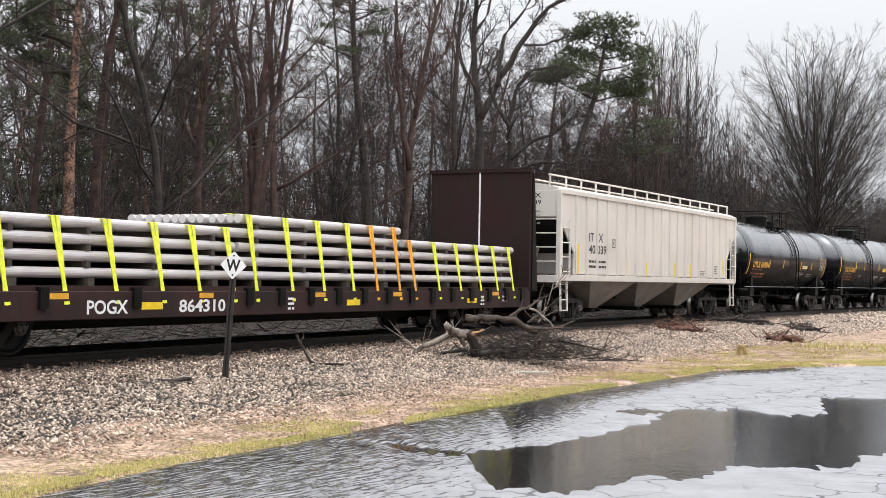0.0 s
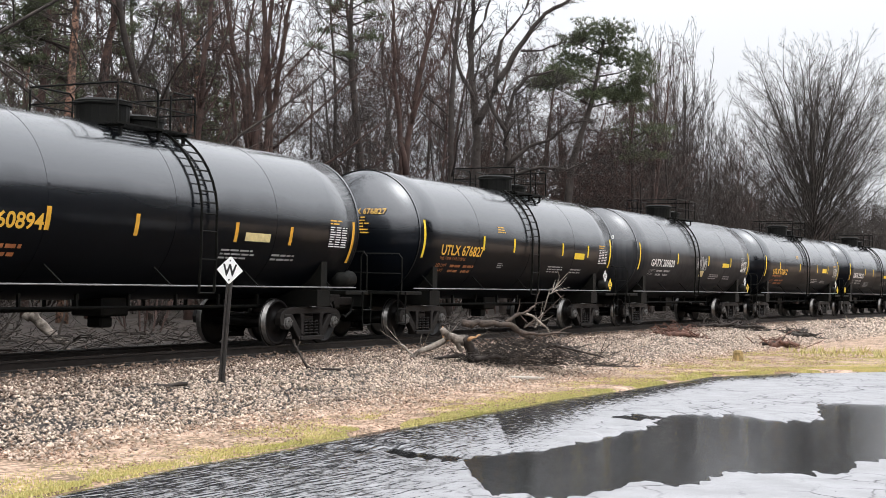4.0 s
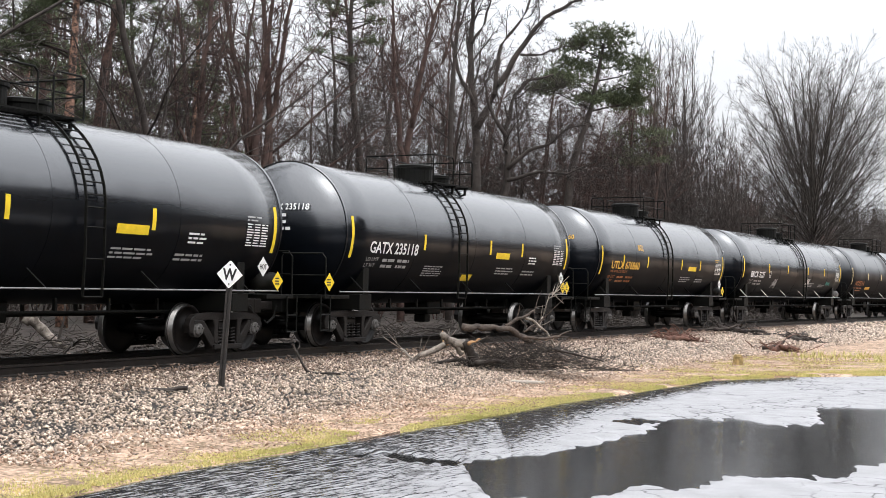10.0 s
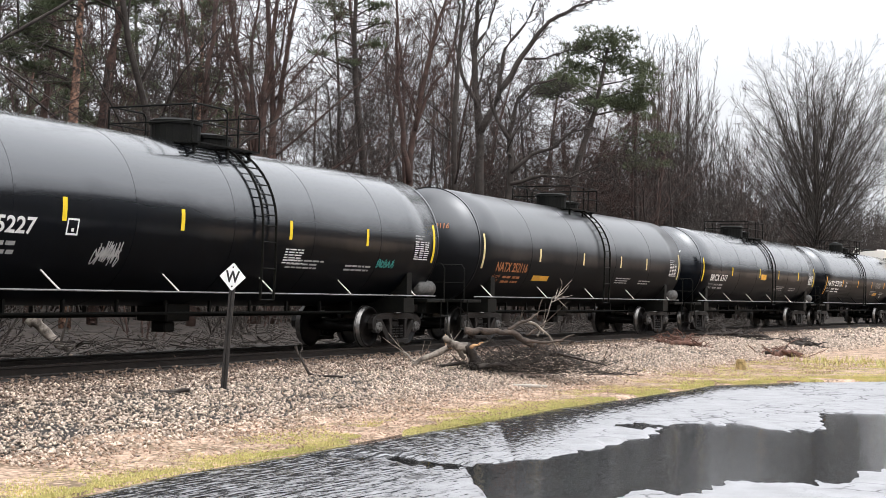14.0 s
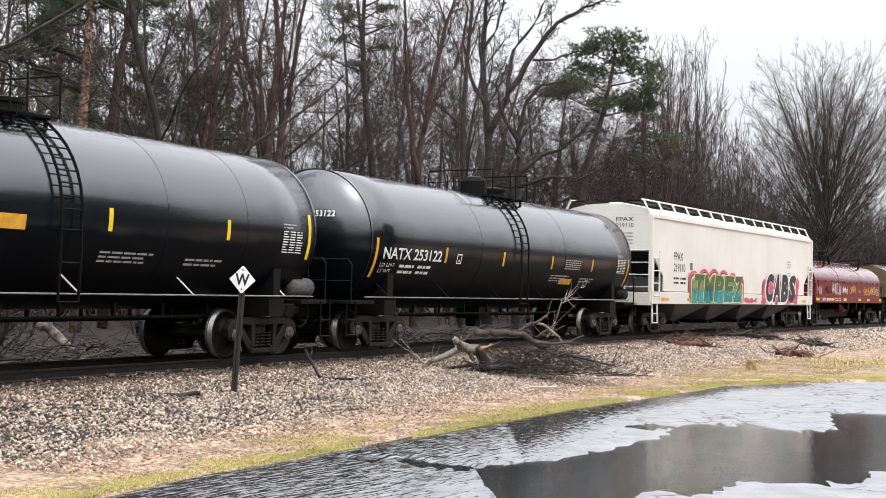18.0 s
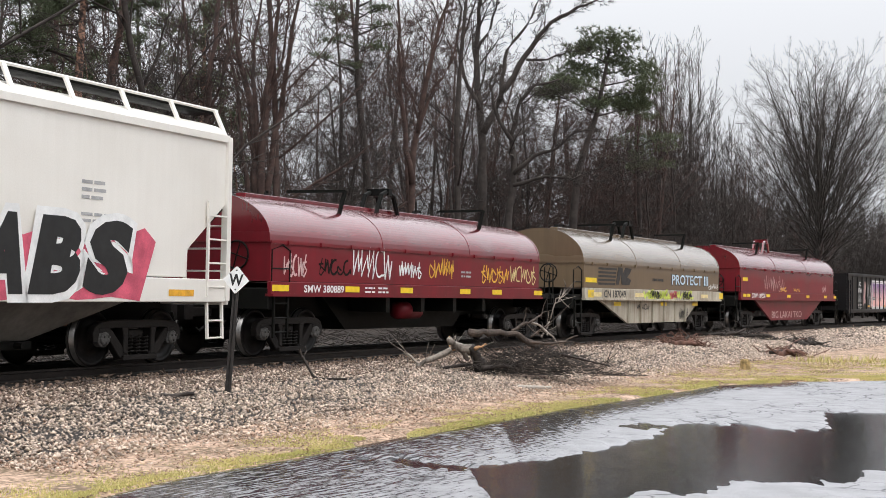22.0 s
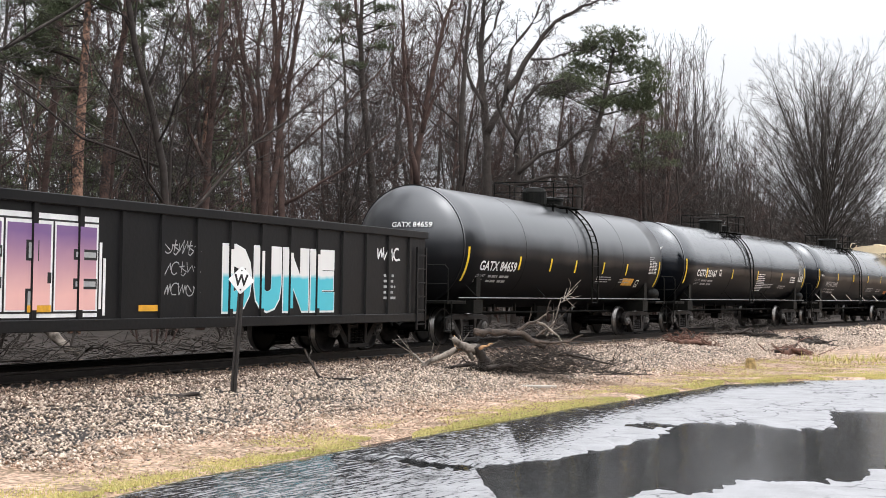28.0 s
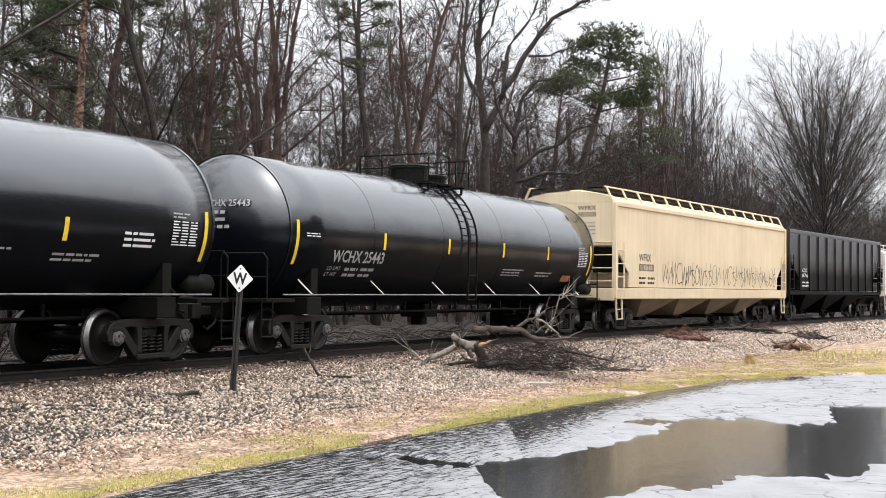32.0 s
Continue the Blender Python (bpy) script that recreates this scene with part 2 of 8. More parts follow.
def two_tone(name, low, high, z, soft=0.05, noise_by=0.15):
    """Spray paint that fades from one colour below to another above a height on the car."""
    m = mat(name, high, 0.55)
    n, l = m.node_tree.nodes, m.node_tree.links
    co, sep, no, ad, mr, mx = [n.new(k) for k in ("ShaderNodeTexCoord", "ShaderNodeSeparateXYZ", "ShaderNodeTexNoise", "ShaderNodeMath", "ShaderNodeMapRange", "ShaderNodeMixRGB")]
    no.inputs["Scale"].default_value = 2.5
    ad.operation = "MULTIPLY_ADD"
    ad.inputs[1].default_value = noise_by
    l.new(co.outputs["Object"], sep.inputs[0])
    l.new(co.outputs["Object"], no.inputs["Vector"])
    l.new(no.outputs[0], ad.inputs[0])
    l.new(sep.outputs[2], ad.inputs[2])
    mr.inputs["From Min"].default_value, mr.inputs["From Max"].default_value = z - soft + noise_by / 2, z + soft + noise_by / 2
    l.new(ad.outputs[0], mr.inputs["Value"])
    mx.inputs["Color1"].default_value, mx.inputs["Color2"].default_value = (*low, 1), (*high, 1)
    l.new(mr.outputs[0], mx.inputs["Fac"])
    l.new(mx.outputs[0], n["Principled BSDF"].inputs["Base Color"])
    return m


PINK_VIOLET = two_tone("pink to violet spray paint", (0.82, 0.46, 0.42), (0.20, 0.11, 0.26), 1.62, 0.45)
WHITE_BLUE = two_tone("white over turquoise spray paint", (0.09, 0.52, 0.62), (0.80, 0.78, 0.76), 1.55, 0.04)
GREEN_TEAL = two_tone("green over teal spray paint", (0.02, 0.20, 0.21), (0.055, 0.11, 0.035), 1.58, 0.05)
FLAKE = mat("fallen leaf flakes", (0.42, 0.29, 0.21), 0.85, var=0.3, scale=2, island=0.9, dirt=(0.20, 0.125, 0.09), dirt_amount=1.0)
DULLRAIL = mat("worn grey handrail", (0.22, 0.22, 0.22), 0.5, var=0.3, scale=4)


# ---- mesh helpers ----
def finish(bm, smooth=False, bevel=0.0):
    if bevel:
        bmesh.ops.bevel(bm, geom=list(bm.edges), offset=bevel, segments=1, affect="EDGES", clamp_overlap=True)
    me = bpy.data.meshes.new("mesh")
    bmesh.ops.recalc_face_normals(bm, faces=list(bm.faces))
    bm.to_mesh(me)
    bm.free()
    if smooth:
        me.polygons.foreach_set("use_smooth", [True] * len(me.polygons))
    return me


def part(name, bm, material, parent=None, label="", smooth=False, bevel=0.0):
    """Links a bmesh (or a finished mesh) as one object under a thing or a part."""
    me = bm if isinstance(bm, bpy.types.Mesh) else finish(bm, smooth, bevel)
    if not me.materials:
        me.materials.append(material)
    ob = new(name, me)
    if parent:
        ob.parent = parent
    if label:
        ob["label"] = label
    return ob


def box(bm, x0, x1, y0, y1, z0, z1):
    v = [bm.verts.new((x, y, z)) for z in (z0, z1) for y in (y0, y1) for x in (x0, x1)]
    for f in ((0, 1, 3, 2), (4, 6, 7, 5), (0, 4, 5, 1), (2, 3, 7, 6), (0, 2, 6, 4), (1, 5, 7, 3)):
        bm.faces.new([v[i] for i in f])
    return bm


def beam(bm, p, q, w, h=None, up=(0, 0, 1)):
    """A square bar from p to q."""
    p, q = Vector(p), Vector(q)
    d = (q - p).normalized()
    up = Vector(up) if abs(d.dot(Vector(up))) < 0.99 else Vector((0, 1, 0))
    a = d.cross(up).normalized()
    b = a.cross(d)
    a, b = a * w / 2, b * (h or w) / 2
    v = [bm.verts.new(e + a * i + b * j) for e in (p, q) for i, j in ((-1, -1), (1, -1), (1, 1), (-1, 1))]
    for i in range(4):
        bm.faces.new((v[i], v[(i + 1) % 4], v[4 + (i + 1) % 4], v[4 + i]))
    bm.faces.new(v[3::-1])
    bm.faces.new(v[4:])
    return bm


def pipe(bm, pts, r, n=6):
    """A round bar along points."""
    pts = [Vector(p) for p in pts]
    rings = []
    for i, p in enumerate(pts):
        d = (pts[min(i + 1, len(pts) - 1)] - pts[max(i - 1, 0)]).normalized()
        up = Vector((0, 0, 1)) if abs(d.z) < 0.9 else Vector((1, 0, 0))
        a = d.cross(up).normalized()
        b = a.cross(d)
        rings.append([bm.verts.new(p + (a * math.cos(t) + b * math.sin(t)) * r) for t in [2 * math.pi * k / n for k in range(n)]])
    for u, w in zip(rings, rings[1:]):
        for k in range(n):
            bm.faces.new((u[k], u[(k + 1) % n], w[(k + 1) % n], w[k]))
    bm.faces.new(rings[0][::-1])
    bm.faces.new(rings[-1])
    return bm


def lathe(bm, profile, axis="x", n=32, centre=(0, 0, 0)):
    """Turns (along, radius) pairs round an axis."""
    c = Vector(centre)
    rings = []
    for x, r in profile:
        ring = []
        for k in range(n):
            t = 2 * math.pi * k / n
            u, w = r * math.cos(t), r * math.sin(t)
            ring.append(bm.verts.new(c + Vector({"x": (x, u, w), "y": (u, x, w), "z": (u, w, x)}[axis])))
        rings.append(ring)
    for a, b in zip(rings, rings[1:]):
        for k in range(n):
            bm.faces.new((a[k], a[(k + 1) % n], b[(k + 1) % n], b[k]))
    bm.faces.new(rings[0][::-1])
    bm.faces.new(rings[-1])
    return bm


def prism(bm, outline, axis, a, b):
    """An outline drawn in a plane, pushed from a to b along an axis (x: (y, z) pairs, y: (x, z) pairs, z: (x, y) pairs)."""
    put = {"x": lambda p, t: (t, p[0], p[1]), "y": lambda p, t: (p[0], t, p[1]), "z": lambda p, t: (p[0], p[1], t)}[axis]
    u = [bm.verts.new(put(p, a)) for p in outline]
    w = [bm.verts.new(put(p, b)) for p in outline]
    n = len(outline)
    for k in range(n):
        bm.faces.new((u[k], u[(k + 1) % n], w[(k + 1) % n], w[k]))
    bm.faces.new(u[::-1])
    bm.faces.new(w)
    return bm


def raw(name, verts, faces, material, smooth=False):
    me = bpy.data.meshes.new(name)
    me.from_pydata([tuple(v) for v in verts], [], [tuple(f) for f in faces])
    me.materials.append(material)
    if smooth:
        me.polygons.foreach_set("use_smooth", [True] * len(me.polygons))
    return me


def thing(name, label, category, group="", kind=""):
    return tagged(new(name), label, category, group, kind)


# ---- the line of the track ----
# s runs along the centre line in metres to the right; lat is the distance from it towards the camera.
S_TAB = np.arange(-500, 620.5, 0.5)
_c = np.clip(S_TAB, -35, 55)
H_TAB = 1.08577 - 0.0020827 * _c + 3.7875e-5 * _c * _c / 2
_i0 = int(np.argmin(abs(S_TAB)))
X_TAB = np.concatenate([[0], np.cumsum(np.cos((H_TAB[1:] + H_TAB[:-1]) / 2) * 0.5)])
Y_TAB = np.concatenate([[0], np.cumsum(np.sin((H_TAB[1:] + H_TAB[:-1]) / 2) * 0.5)])
X_TAB, Y_TAB = X_TAB - X_TAB[_i0], Y_TAB - Y_TAB[_i0] + 34.585


def line(s, lat=0.0):
    """World x, y and heading on or beside the track."""
    h = np.interp(s, S_TAB, H_TAB)
    return np.interp(s, S_TAB, X_TAB) + lat * np.sin(h), np.interp(s, S_TAB, Y_TAB) - lat * np.cos(h), h


def fbm(x, y, z=0.0, octaves=4):
    v, a = 0.0, 1.0
    for _ in range(octaves):
        v += a * noise.noise((x, y, z))
        x, y, a = x * 2.03, y * 2.03, a * 0.5
    return v


# ---- the ground ----
EDGE_X = [-60, -14, -7.0, -3.2, -2.55, -1.22, 0.17, 2.1, 4.1, 5.8, 8.2, 10.7, 18, 40, 90]
EDGE_Y = [-60, -12, 2.0, 12.05, 13.7, 16.1, 18.7, 22.5, 25.8, 28.8, 30.8, 31.9, 34, 39, 50]


def edge_y(x):
    return np.interp(x, EDGE_X, EDGE_Y)


def profile(lat, s):
    """Height of the railway bank."""
    z = np.interp(lat, [-60, -30, -14, -9, -6, -4.0, -2.4, -1.45, 1.45, 2.0, 3.1, 5.4, 6.2, 60],
                  [1.0, 0.75, 0.55, 0.42, 0.38, 0.30, 0.44, 0.47, 0.47, 0.45, 0.33, 0.07, 0.05, 0.05])
    return z


def ground_z(s, lat):
    x, y, _ = line(s, lat)
    z = float(profile(lat, s))
    under = edge_y(float(x)) - float(y)
    if lat > 4 and under > -0.12:
        return z - min(0.18, 0.10 + under * 0.3)
    bump = 0.03 if lat > 1.3 else (0.0 if lat > -2 else 0.10 if lat > -14 else 0.3)
    return z + bump * fbm(float(x) * 0.8, float(y) * 0.8)


def build_ground():
    ss = np.concatenate([[-480, -300, -180, -110, -70, -45, -30], np.arange(-24, 66, 0.5), [70, 80, 95, 120, 160, 240, 400, 600]])
    ll = np.concatenate([[-600, -380, -220, -130, -90, -60, -45, -36, -30, -26], np.arange(-22, -1.5, 0.6), [-1.45, 0, 1.45], np.arange(1.8, 7.0, 0.3),
                         [7.5, 8, 9, 10, 11, 12, 14, 16, 19, 23, 30, 45, 80, 160, 300]])
    verts, faces = [], []
    for s in ss:
        for a in ll:
            x, y, _ = line(s, a)
            verts.append((x, y, ground_z(s, a)))
    n = len(ll)
    for i in range(len(ss) - 1):
        for j in range(n - 1):
            k = i * n + j
            faces.append((k, k + n, k + n + 1, k + 1))
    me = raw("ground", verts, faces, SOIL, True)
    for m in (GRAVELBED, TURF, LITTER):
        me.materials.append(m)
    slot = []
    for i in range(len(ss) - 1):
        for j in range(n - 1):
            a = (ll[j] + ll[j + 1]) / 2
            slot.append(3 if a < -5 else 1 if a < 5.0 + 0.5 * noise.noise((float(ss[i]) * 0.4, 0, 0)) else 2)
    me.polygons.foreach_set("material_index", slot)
    ob = tagged(new("ground", me), "stony brown trackside ground with leaf litter", "ground", kind="structure")
    return ob


def puddle_depth(x, y):
    """Positive inside the sheet of standing water on the asphalt, in metres from its ragged shore."""
    w = 0.65 * fbm(x * 1.3, y * 0.6, 3.0, 2) + 0.75 * fbm(x * 5.0, y * 1.5, 5.0, 3)
    far = float(np.interp(x, [-1.6, -0.6, 0.55, 1.5, 2.4, 3.0, 3.35, 3.7, 4.5, 5.1, 5.8, 6.1, 6.4, 7.8, 11], [15.0, 15.45, 14.95, 16.1, 17.5, 18.7, 20.0, 20.4, 20.5, 19.6, 20.2, 21.4, 22.6, 23.1, 24.0]))
    near = float(np.interp(x, [-1.6, -0.6, 0.25, 0.5, 0.9, 1.7, 2.6, 3.1, 3.4, 4.4, 4.8, 5.3, 6.5, 9], [15.4, 14.9, 14.5, 12.2, 12.0, 12.8, 13.4, 14.1, 13.8, 14.3, 15.1, 15.4, 16.4, 18]))
    m = min(far - y, y - near) + 0.55 * w
    spur = 0.30 - math.hypot((x - 2.95) / 0.5, (y - 19.75) / 0.5) * 0.3 + 0.3 * w
    return max(m, spur * 0.6)


def build_asphalt():
    xs = np.concatenate([[-60, -30, -14, -9, -6.5, -5], np.arange(-4.2, -2.6, 0.1), np.arange(-2.6, 8.6, 0.05), np.arange(8.7, 12.4, 0.12), [13, 14, 16, 20, 28, 40, 60, 90]])
    ws = np.concatenate([np.arange(0, 21, 0.11), [22, 23, 25, 28, 34, 44, 60, 90]])
    verts, faces, wet = [], [], []
    for x in xs:
        e = float(edge_y(x)) + 0.10 * noise.noise((x * 1.7, 0, 9.0)) + 0.05 * noise.noise((x * 6.0, 0, 9.0))
        for w in ws:
            y = e - w
            z = 0.022 + 0.010 * noise.noise((x * 0.6, y * 0.6, 1.0)) + 0.004 * noise.noise((x * 3, y * 3, 2.0))
            if -2.5 < x < 13 and 9 < y < 27:
                z -= 0.045 * min(1, max(0, puddle_depth(x, y) * 2.2 + 0.55))
            verts.append((x, y, z + 0.006 if w > 0 else -0.1))
            near = max(0.0, 1 - w / float(np.interp(x, [-1, 0.6, 2.5, 6], [14, 7, 3.2, 2.0]))) * (1.0 if x < 7.5 else max(0.3, 1 - (x - 7.5) / 2.5))
            wet.append(min(1.15, near * (1.7 if 0.8 < x < 8 else 0.95) + max(0.0, 0.12 + 0.9 * puddle_depth(x, y)) * (1 if -2.5 < x < 13 and 9 < y < 27 else 0)))
    n = len(ws)
    for i in range(len(xs) - 1):
        for j in range(n - 1):
            k = i * n + j
            faces.append((k, k + 1, k + n + 1, k + n))
    me = raw("asphalt", verts, faces, ASPHALT, True)
    me.attributes.new("wet", "FLOAT", "POINT").data.foreach_set("value", wet)
    return tagged(new("pavement", me), "wet cracked grey asphalt lot with a ragged edge", "asphalt", kind="structure")


def asphalt_material():
    """Worn pale asphalt with fine cracks; where rain runs off, a dark smooth film in streaks along the flow."""
    m = mat("wet worn asphalt", (0.33, 0.33, 0.345), 0.5, var=0.15, scale=2.5, bump=0.35, bscale=110, dirt=(0.27, 0.27, 0.28), dirt_amount=1.0)
    n, l = m.node_tree.nodes, m.node_tree.links
    b = n["Principled BSDF"]
    co = n.new("ShaderNodeTexCoord")
    wob = n.new("ShaderNodeTexNoise")
    wob.inputs["Scale"].default_value = 3.0
    l.new(co.outputs["Object"], wob.inputs["Vector"])
    mixv = n.new("ShaderNodeMixRGB")
    mixv.inputs["Fac"].default_value = 0.30
    l.new(co.outputs["Object"], mixv.inputs["Color1"])
    l.new(wob.outputs["Color"], mixv.inputs["Color2"])
    vor = n.new("ShaderNodeTexVoronoi")
    vor.feature = "DISTANCE_TO_EDGE"
    vor.inputs["Scale"].default_value = 2.3
    l.new(mixv.outputs[0], vor.inputs["Vector"])
    crack = n.new("ShaderNodeMapRange")
    crack.inputs["From Min"].default_value, crack.inputs["From Max"].default_value = 0.006, 0.042
    l.new(vor.outputs["Distance"], crack.inputs["Value"])
    # cracks come and go
    patchy = n.new("ShaderNodeTexNoise")
    patchy.inputs["Scale"].default_value = 0.55
    l.new(co.outputs["Object"], patchy.inputs["Vector"])
    pr = n.new("ShaderNodeMapRange")
    pr.inputs["From Min"].default_value, pr.inputs["From Max"].default_value = 0.42, 0.56
    pr.inputs["To Max"].default_value = 0.95
    l.new(patchy.outputs[0], pr.inputs["Value"])
    mul = n.new("ShaderNodeMixRGB")
    mul.blend_type = "MULTIPLY"
    l.new(pr.outputs[0], mul.inputs["Fac"])
    old = b.inputs["Base Color"].links[0].from_socket
    l.new(old, mul.inputs["Color1"])
    l.new(crack.outputs[0], mul.inputs["Color2"])
    # the film of water
    mp = n.new("ShaderNodeMapping")
    mp.vector_type = "TEXTURE"
    mp.inputs["Rotation"].default_value = (0, 0, radians(58))
    mp.inputs["Scale"].default_value = (0.34, 0.05, 1)
    film = n.new("ShaderNodeTexNoise")
    film.inputs["Scale"].default_value, film.inputs["Detail"].default_value = 1.0, 7
    film.inputs["Roughness"].default_value = 0.7
    l.new(co.outputs["Object"], mp.inputs["Vector"])
    l.new(mp.outputs[0], film.inputs["Vector"])
    at = n.new("ShaderNodeAttribute")
    at.attribute_name = "wet"
    ad = n.new("ShaderNodeMath")
    ad.operation = "MULTIPLY_ADD"
    ad.inputs[1].default_value = 0.25
    l.new(at.outputs["Fac"], ad.inputs[0])
    l.new(film.outputs[0], ad.inputs[2])
    fr = n.new("ShaderNodeMapRange")
    fr.inputs["From Min"].default_value, fr.inputs["From Max"].default_value = 0.59, 0.74
    l.new(ad.outputs[0], fr.inputs["Value"])
    dark = n.new("ShaderNodeMixRGB")
    dark.inputs["Color2"].default_value = (0.028, 0.028, 0.031, 1)
    l.new(fr.outputs[0], dark.inputs["Fac"])
    l.new(mul.outputs[0], dark.inputs["Color1"])
    l.new(dark.outputs[0], b.inputs["Base Color"])
    rg = n.new("ShaderNodeMapRange")
    rg.inputs["To Min"].default_value, rg.inputs["To Max"].default_value = 0.5, 0.12
    l.new(fr.outputs[0], rg.inputs["Value"])
    l.new(rg.outputs[0], b.inputs["Roughness"])
    # the film lies smooth over the grain
    sm = n.new("ShaderNodeMapRange")
    sm.inputs["To Min"].default_value, sm.inputs["To Max"].default_value = 0.35, 0.03
    l.new(fr.outputs[0], sm.inputs["Value"])
    l.new(sm.outputs[0], b.inputs["Normal"].links[0].from_node.inputs["Strength"])
    return m


ASPHALT = asphalt_material()


def water_material():
    m = bpy.data.materials.new("rain puddle")
    m.use_nodes = True
    n, l = m.node_tree.nodes, m.node_tree.links
    b = n["Principled BSDF"]
    b.inputs["Base Color"].default_value = (0.012, 0.012, 0.012, 1)
    b.inputs["Roughness"].default_value = 0.08
    b.inputs["IOR"].default_value = 1.33
    co = n.new("ShaderNodeTexCoord")
    no = n.new("ShaderNodeTexNoise")
    no.inputs["Scale"].default_value, no.inputs["Detail"].default_value = 40.0, 4
    wide = n.new("ShaderNodeMapping")
    wide.inputs["Scale"].default_value = (0.25, 0.6, 1)
    l.new(co.outputs["Object"], wide.inputs["Vector"])
    l.new(wide.outputs[0], no.inputs["Vector"])
    bp = n.new("ShaderNodeBump")
    bp.inputs["Strength"].default_value, bp.inputs["Distance"].default_value = 0.22, 0.010
    l.new(no.outputs[0], bp.inputs["Height"])
    l.new(bp.outputs[0], b.inputs["Normal"])
    return m


WATER = water_material()


def build_water():
    bm = bmesh.new()
    v = [bm.verts.new(p) for p in ((-2.4, 10, 0), (12.5, 10, 0), (12.5, 26.5, 0), (-2.4, 26.5, 0))]
    bm.faces.new(v)
    return tagged(part("water", bm, WATER), "still dark puddle of rain water on asphalt", "puddle", kind="structure")


build_ground()
build_asphalt()
build_water()


# ---- the railway ----
def sweep(outline, s0, s1, step, lat, z):
    """An outline (across, up) carried along the track."""
    ss = np.arange(s0, s1 + step / 2, step)
    verts, faces, n = [], [], len(outline)
    for s in ss:
        for a, h in outline:
            x, y, _ = line(s, lat + a)
            verts.append((x, y, z + h))
    for i in range(len(ss) - 1):
        for k in range(n):
            p, q = i * n + k, i * n + (k + 1) % n
            faces.append((p, q, q + n, p + n))
    return verts, faces


RAIL_OUTLINE = [(-0.07, -0.172), (-0.07, -0.16), (-0.012, -0.14), (-0.012, -0.045), (-0.036, -0.035), (-0.036, -0.004), (-0.03, 0.0),
                (0.03, 0.0), (0.036, -0.004), (0.036, -0.035), (0.012, -0.045), (0.012, -0.14), (0.07, -0.16), (0.07, -0.172)]


def build_railway():
    rail_way = thing("railway_track", "single railway track on dark wet ties and pale ballast", "track", kind="structure")
    for lat in (0.754, -0.754):
        me = raw("rail", *sweep(RAIL_OUTLINE, -120, 240, 2.0, lat, RAIL_Z), RAIL)
        me.materials.append(RAILTOP)
        for p in me.polygons:
            if p.normal.z > 0.95 and p.center.z > RAIL_Z - 0.001:
                p.material_index = 1
        part("rail", me, RAIL, rail_way)
    bm = box(bmesh.new(), -0.115, 0.115, -1.3, 1.3, -0.17, 0.0)
    tie = finish(bm, bevel=0.012)
    tie.materials.append(TIE)
    rnd = random.Random(4)
    s = -24.0
    while s < 66:
        x, y, h = line(s, rnd.uniform(-0.05, 0.05))
        ob = part("tie", tie, TIE, rail_way)
        ob.matrix_local = Matrix.Translation((x, y, RAIL_Z - 0.172)) @ Matrix.Rotation(h + rnd.uniform(-0.02, 0.02), 4, "Z")
        s += 0.53
    return rail_way


build_railway()


def stone_bed(name, label, rows, material, seed):
    """Crushed stones strewn over the bank: rows of (s from, s to, lat from, lat to, how many, size)."""
    rng = np.random.default_rng(seed)
    octa = np.array([(1, 0, 0), (-1, 0, 0), (0, 1, 0), (0, -1, 0), (0, 0, 1), (0, 0, -1)], float)
    tri = np.array([(0, 2, 4), (2, 1, 4), (1, 3, 4), (3, 0, 4), (2, 0, 5), (1, 2, 5), (3, 1, 5), (0, 3, 5)])
    allv, count = [], 0
    for s0, s1, l0, l1, n, size in rows:
        s, a = rng.uniform(s0, s1, n), rng.uniform(l0, l1, n)
        x, y, _ = line(s, a)
        z = profile(a, s) + rng.uniform(-0.04, 0.035, n)
        keep = (edge_y(x) < y - 0.25)
        if l1 > 5:
            keep &= (rng.random(n) < np.clip((6.0 - a) / 0.9, 0.05, 1)) | (material is FLAKE)
        x, y, z = x[keep], y[keep], z[keep]
        k = len(x)
        v = octa[None] * rng.uniform(0.55, 1.25, (k, 6, 1)) * size * rng.uniform(0.45, 1.7, (k, 1, 1)) * np.array([1.15, 0.9, 0.62]) + rng.normal(0, 0.18 * size, (k, 6, 3))
        t = rng.uniform(0, 6.28, k)
        c, sn = np.cos(t)[:, None], np.sin(t)[:, None]
        tilt = rng.normal(0, 0.5, (k, 1))
        vx, vy, vz = v[..., 0] * c - v[..., 1] * sn, v[..., 0] * sn + v[..., 1] * c, v[..., 2] + v[..., 0] * tilt
        allv.append(np.stack([vx + x[:, None], vy + y[:, None], vz + z[:, None]], -1).reshape(-1, 3))
        count += k
    v = np.concatenate(allv)
    f = (tri[None] + 6 * np.arange(count)[:, None, None]).reshape(-1, 3)
    me = bpy.data.meshes.new(name)
    me.vertices.add(len(v))
    me.vertices.foreach_set("co", v.ravel())
    me.loops.add(f.size)
    me.loops.foreach_set("vertex_index", f.ravel().astype(np.int32))
    me.polygons.add(len(f))
    me.polygons.foreach_set("loop_start", np.arange(0, f.size, 3, dtype=np.int32))
    me.update(calc_edges=True)
    me.materials.append(material)
    return tagged(new(name, me), label, "ballast", kind="stuff")


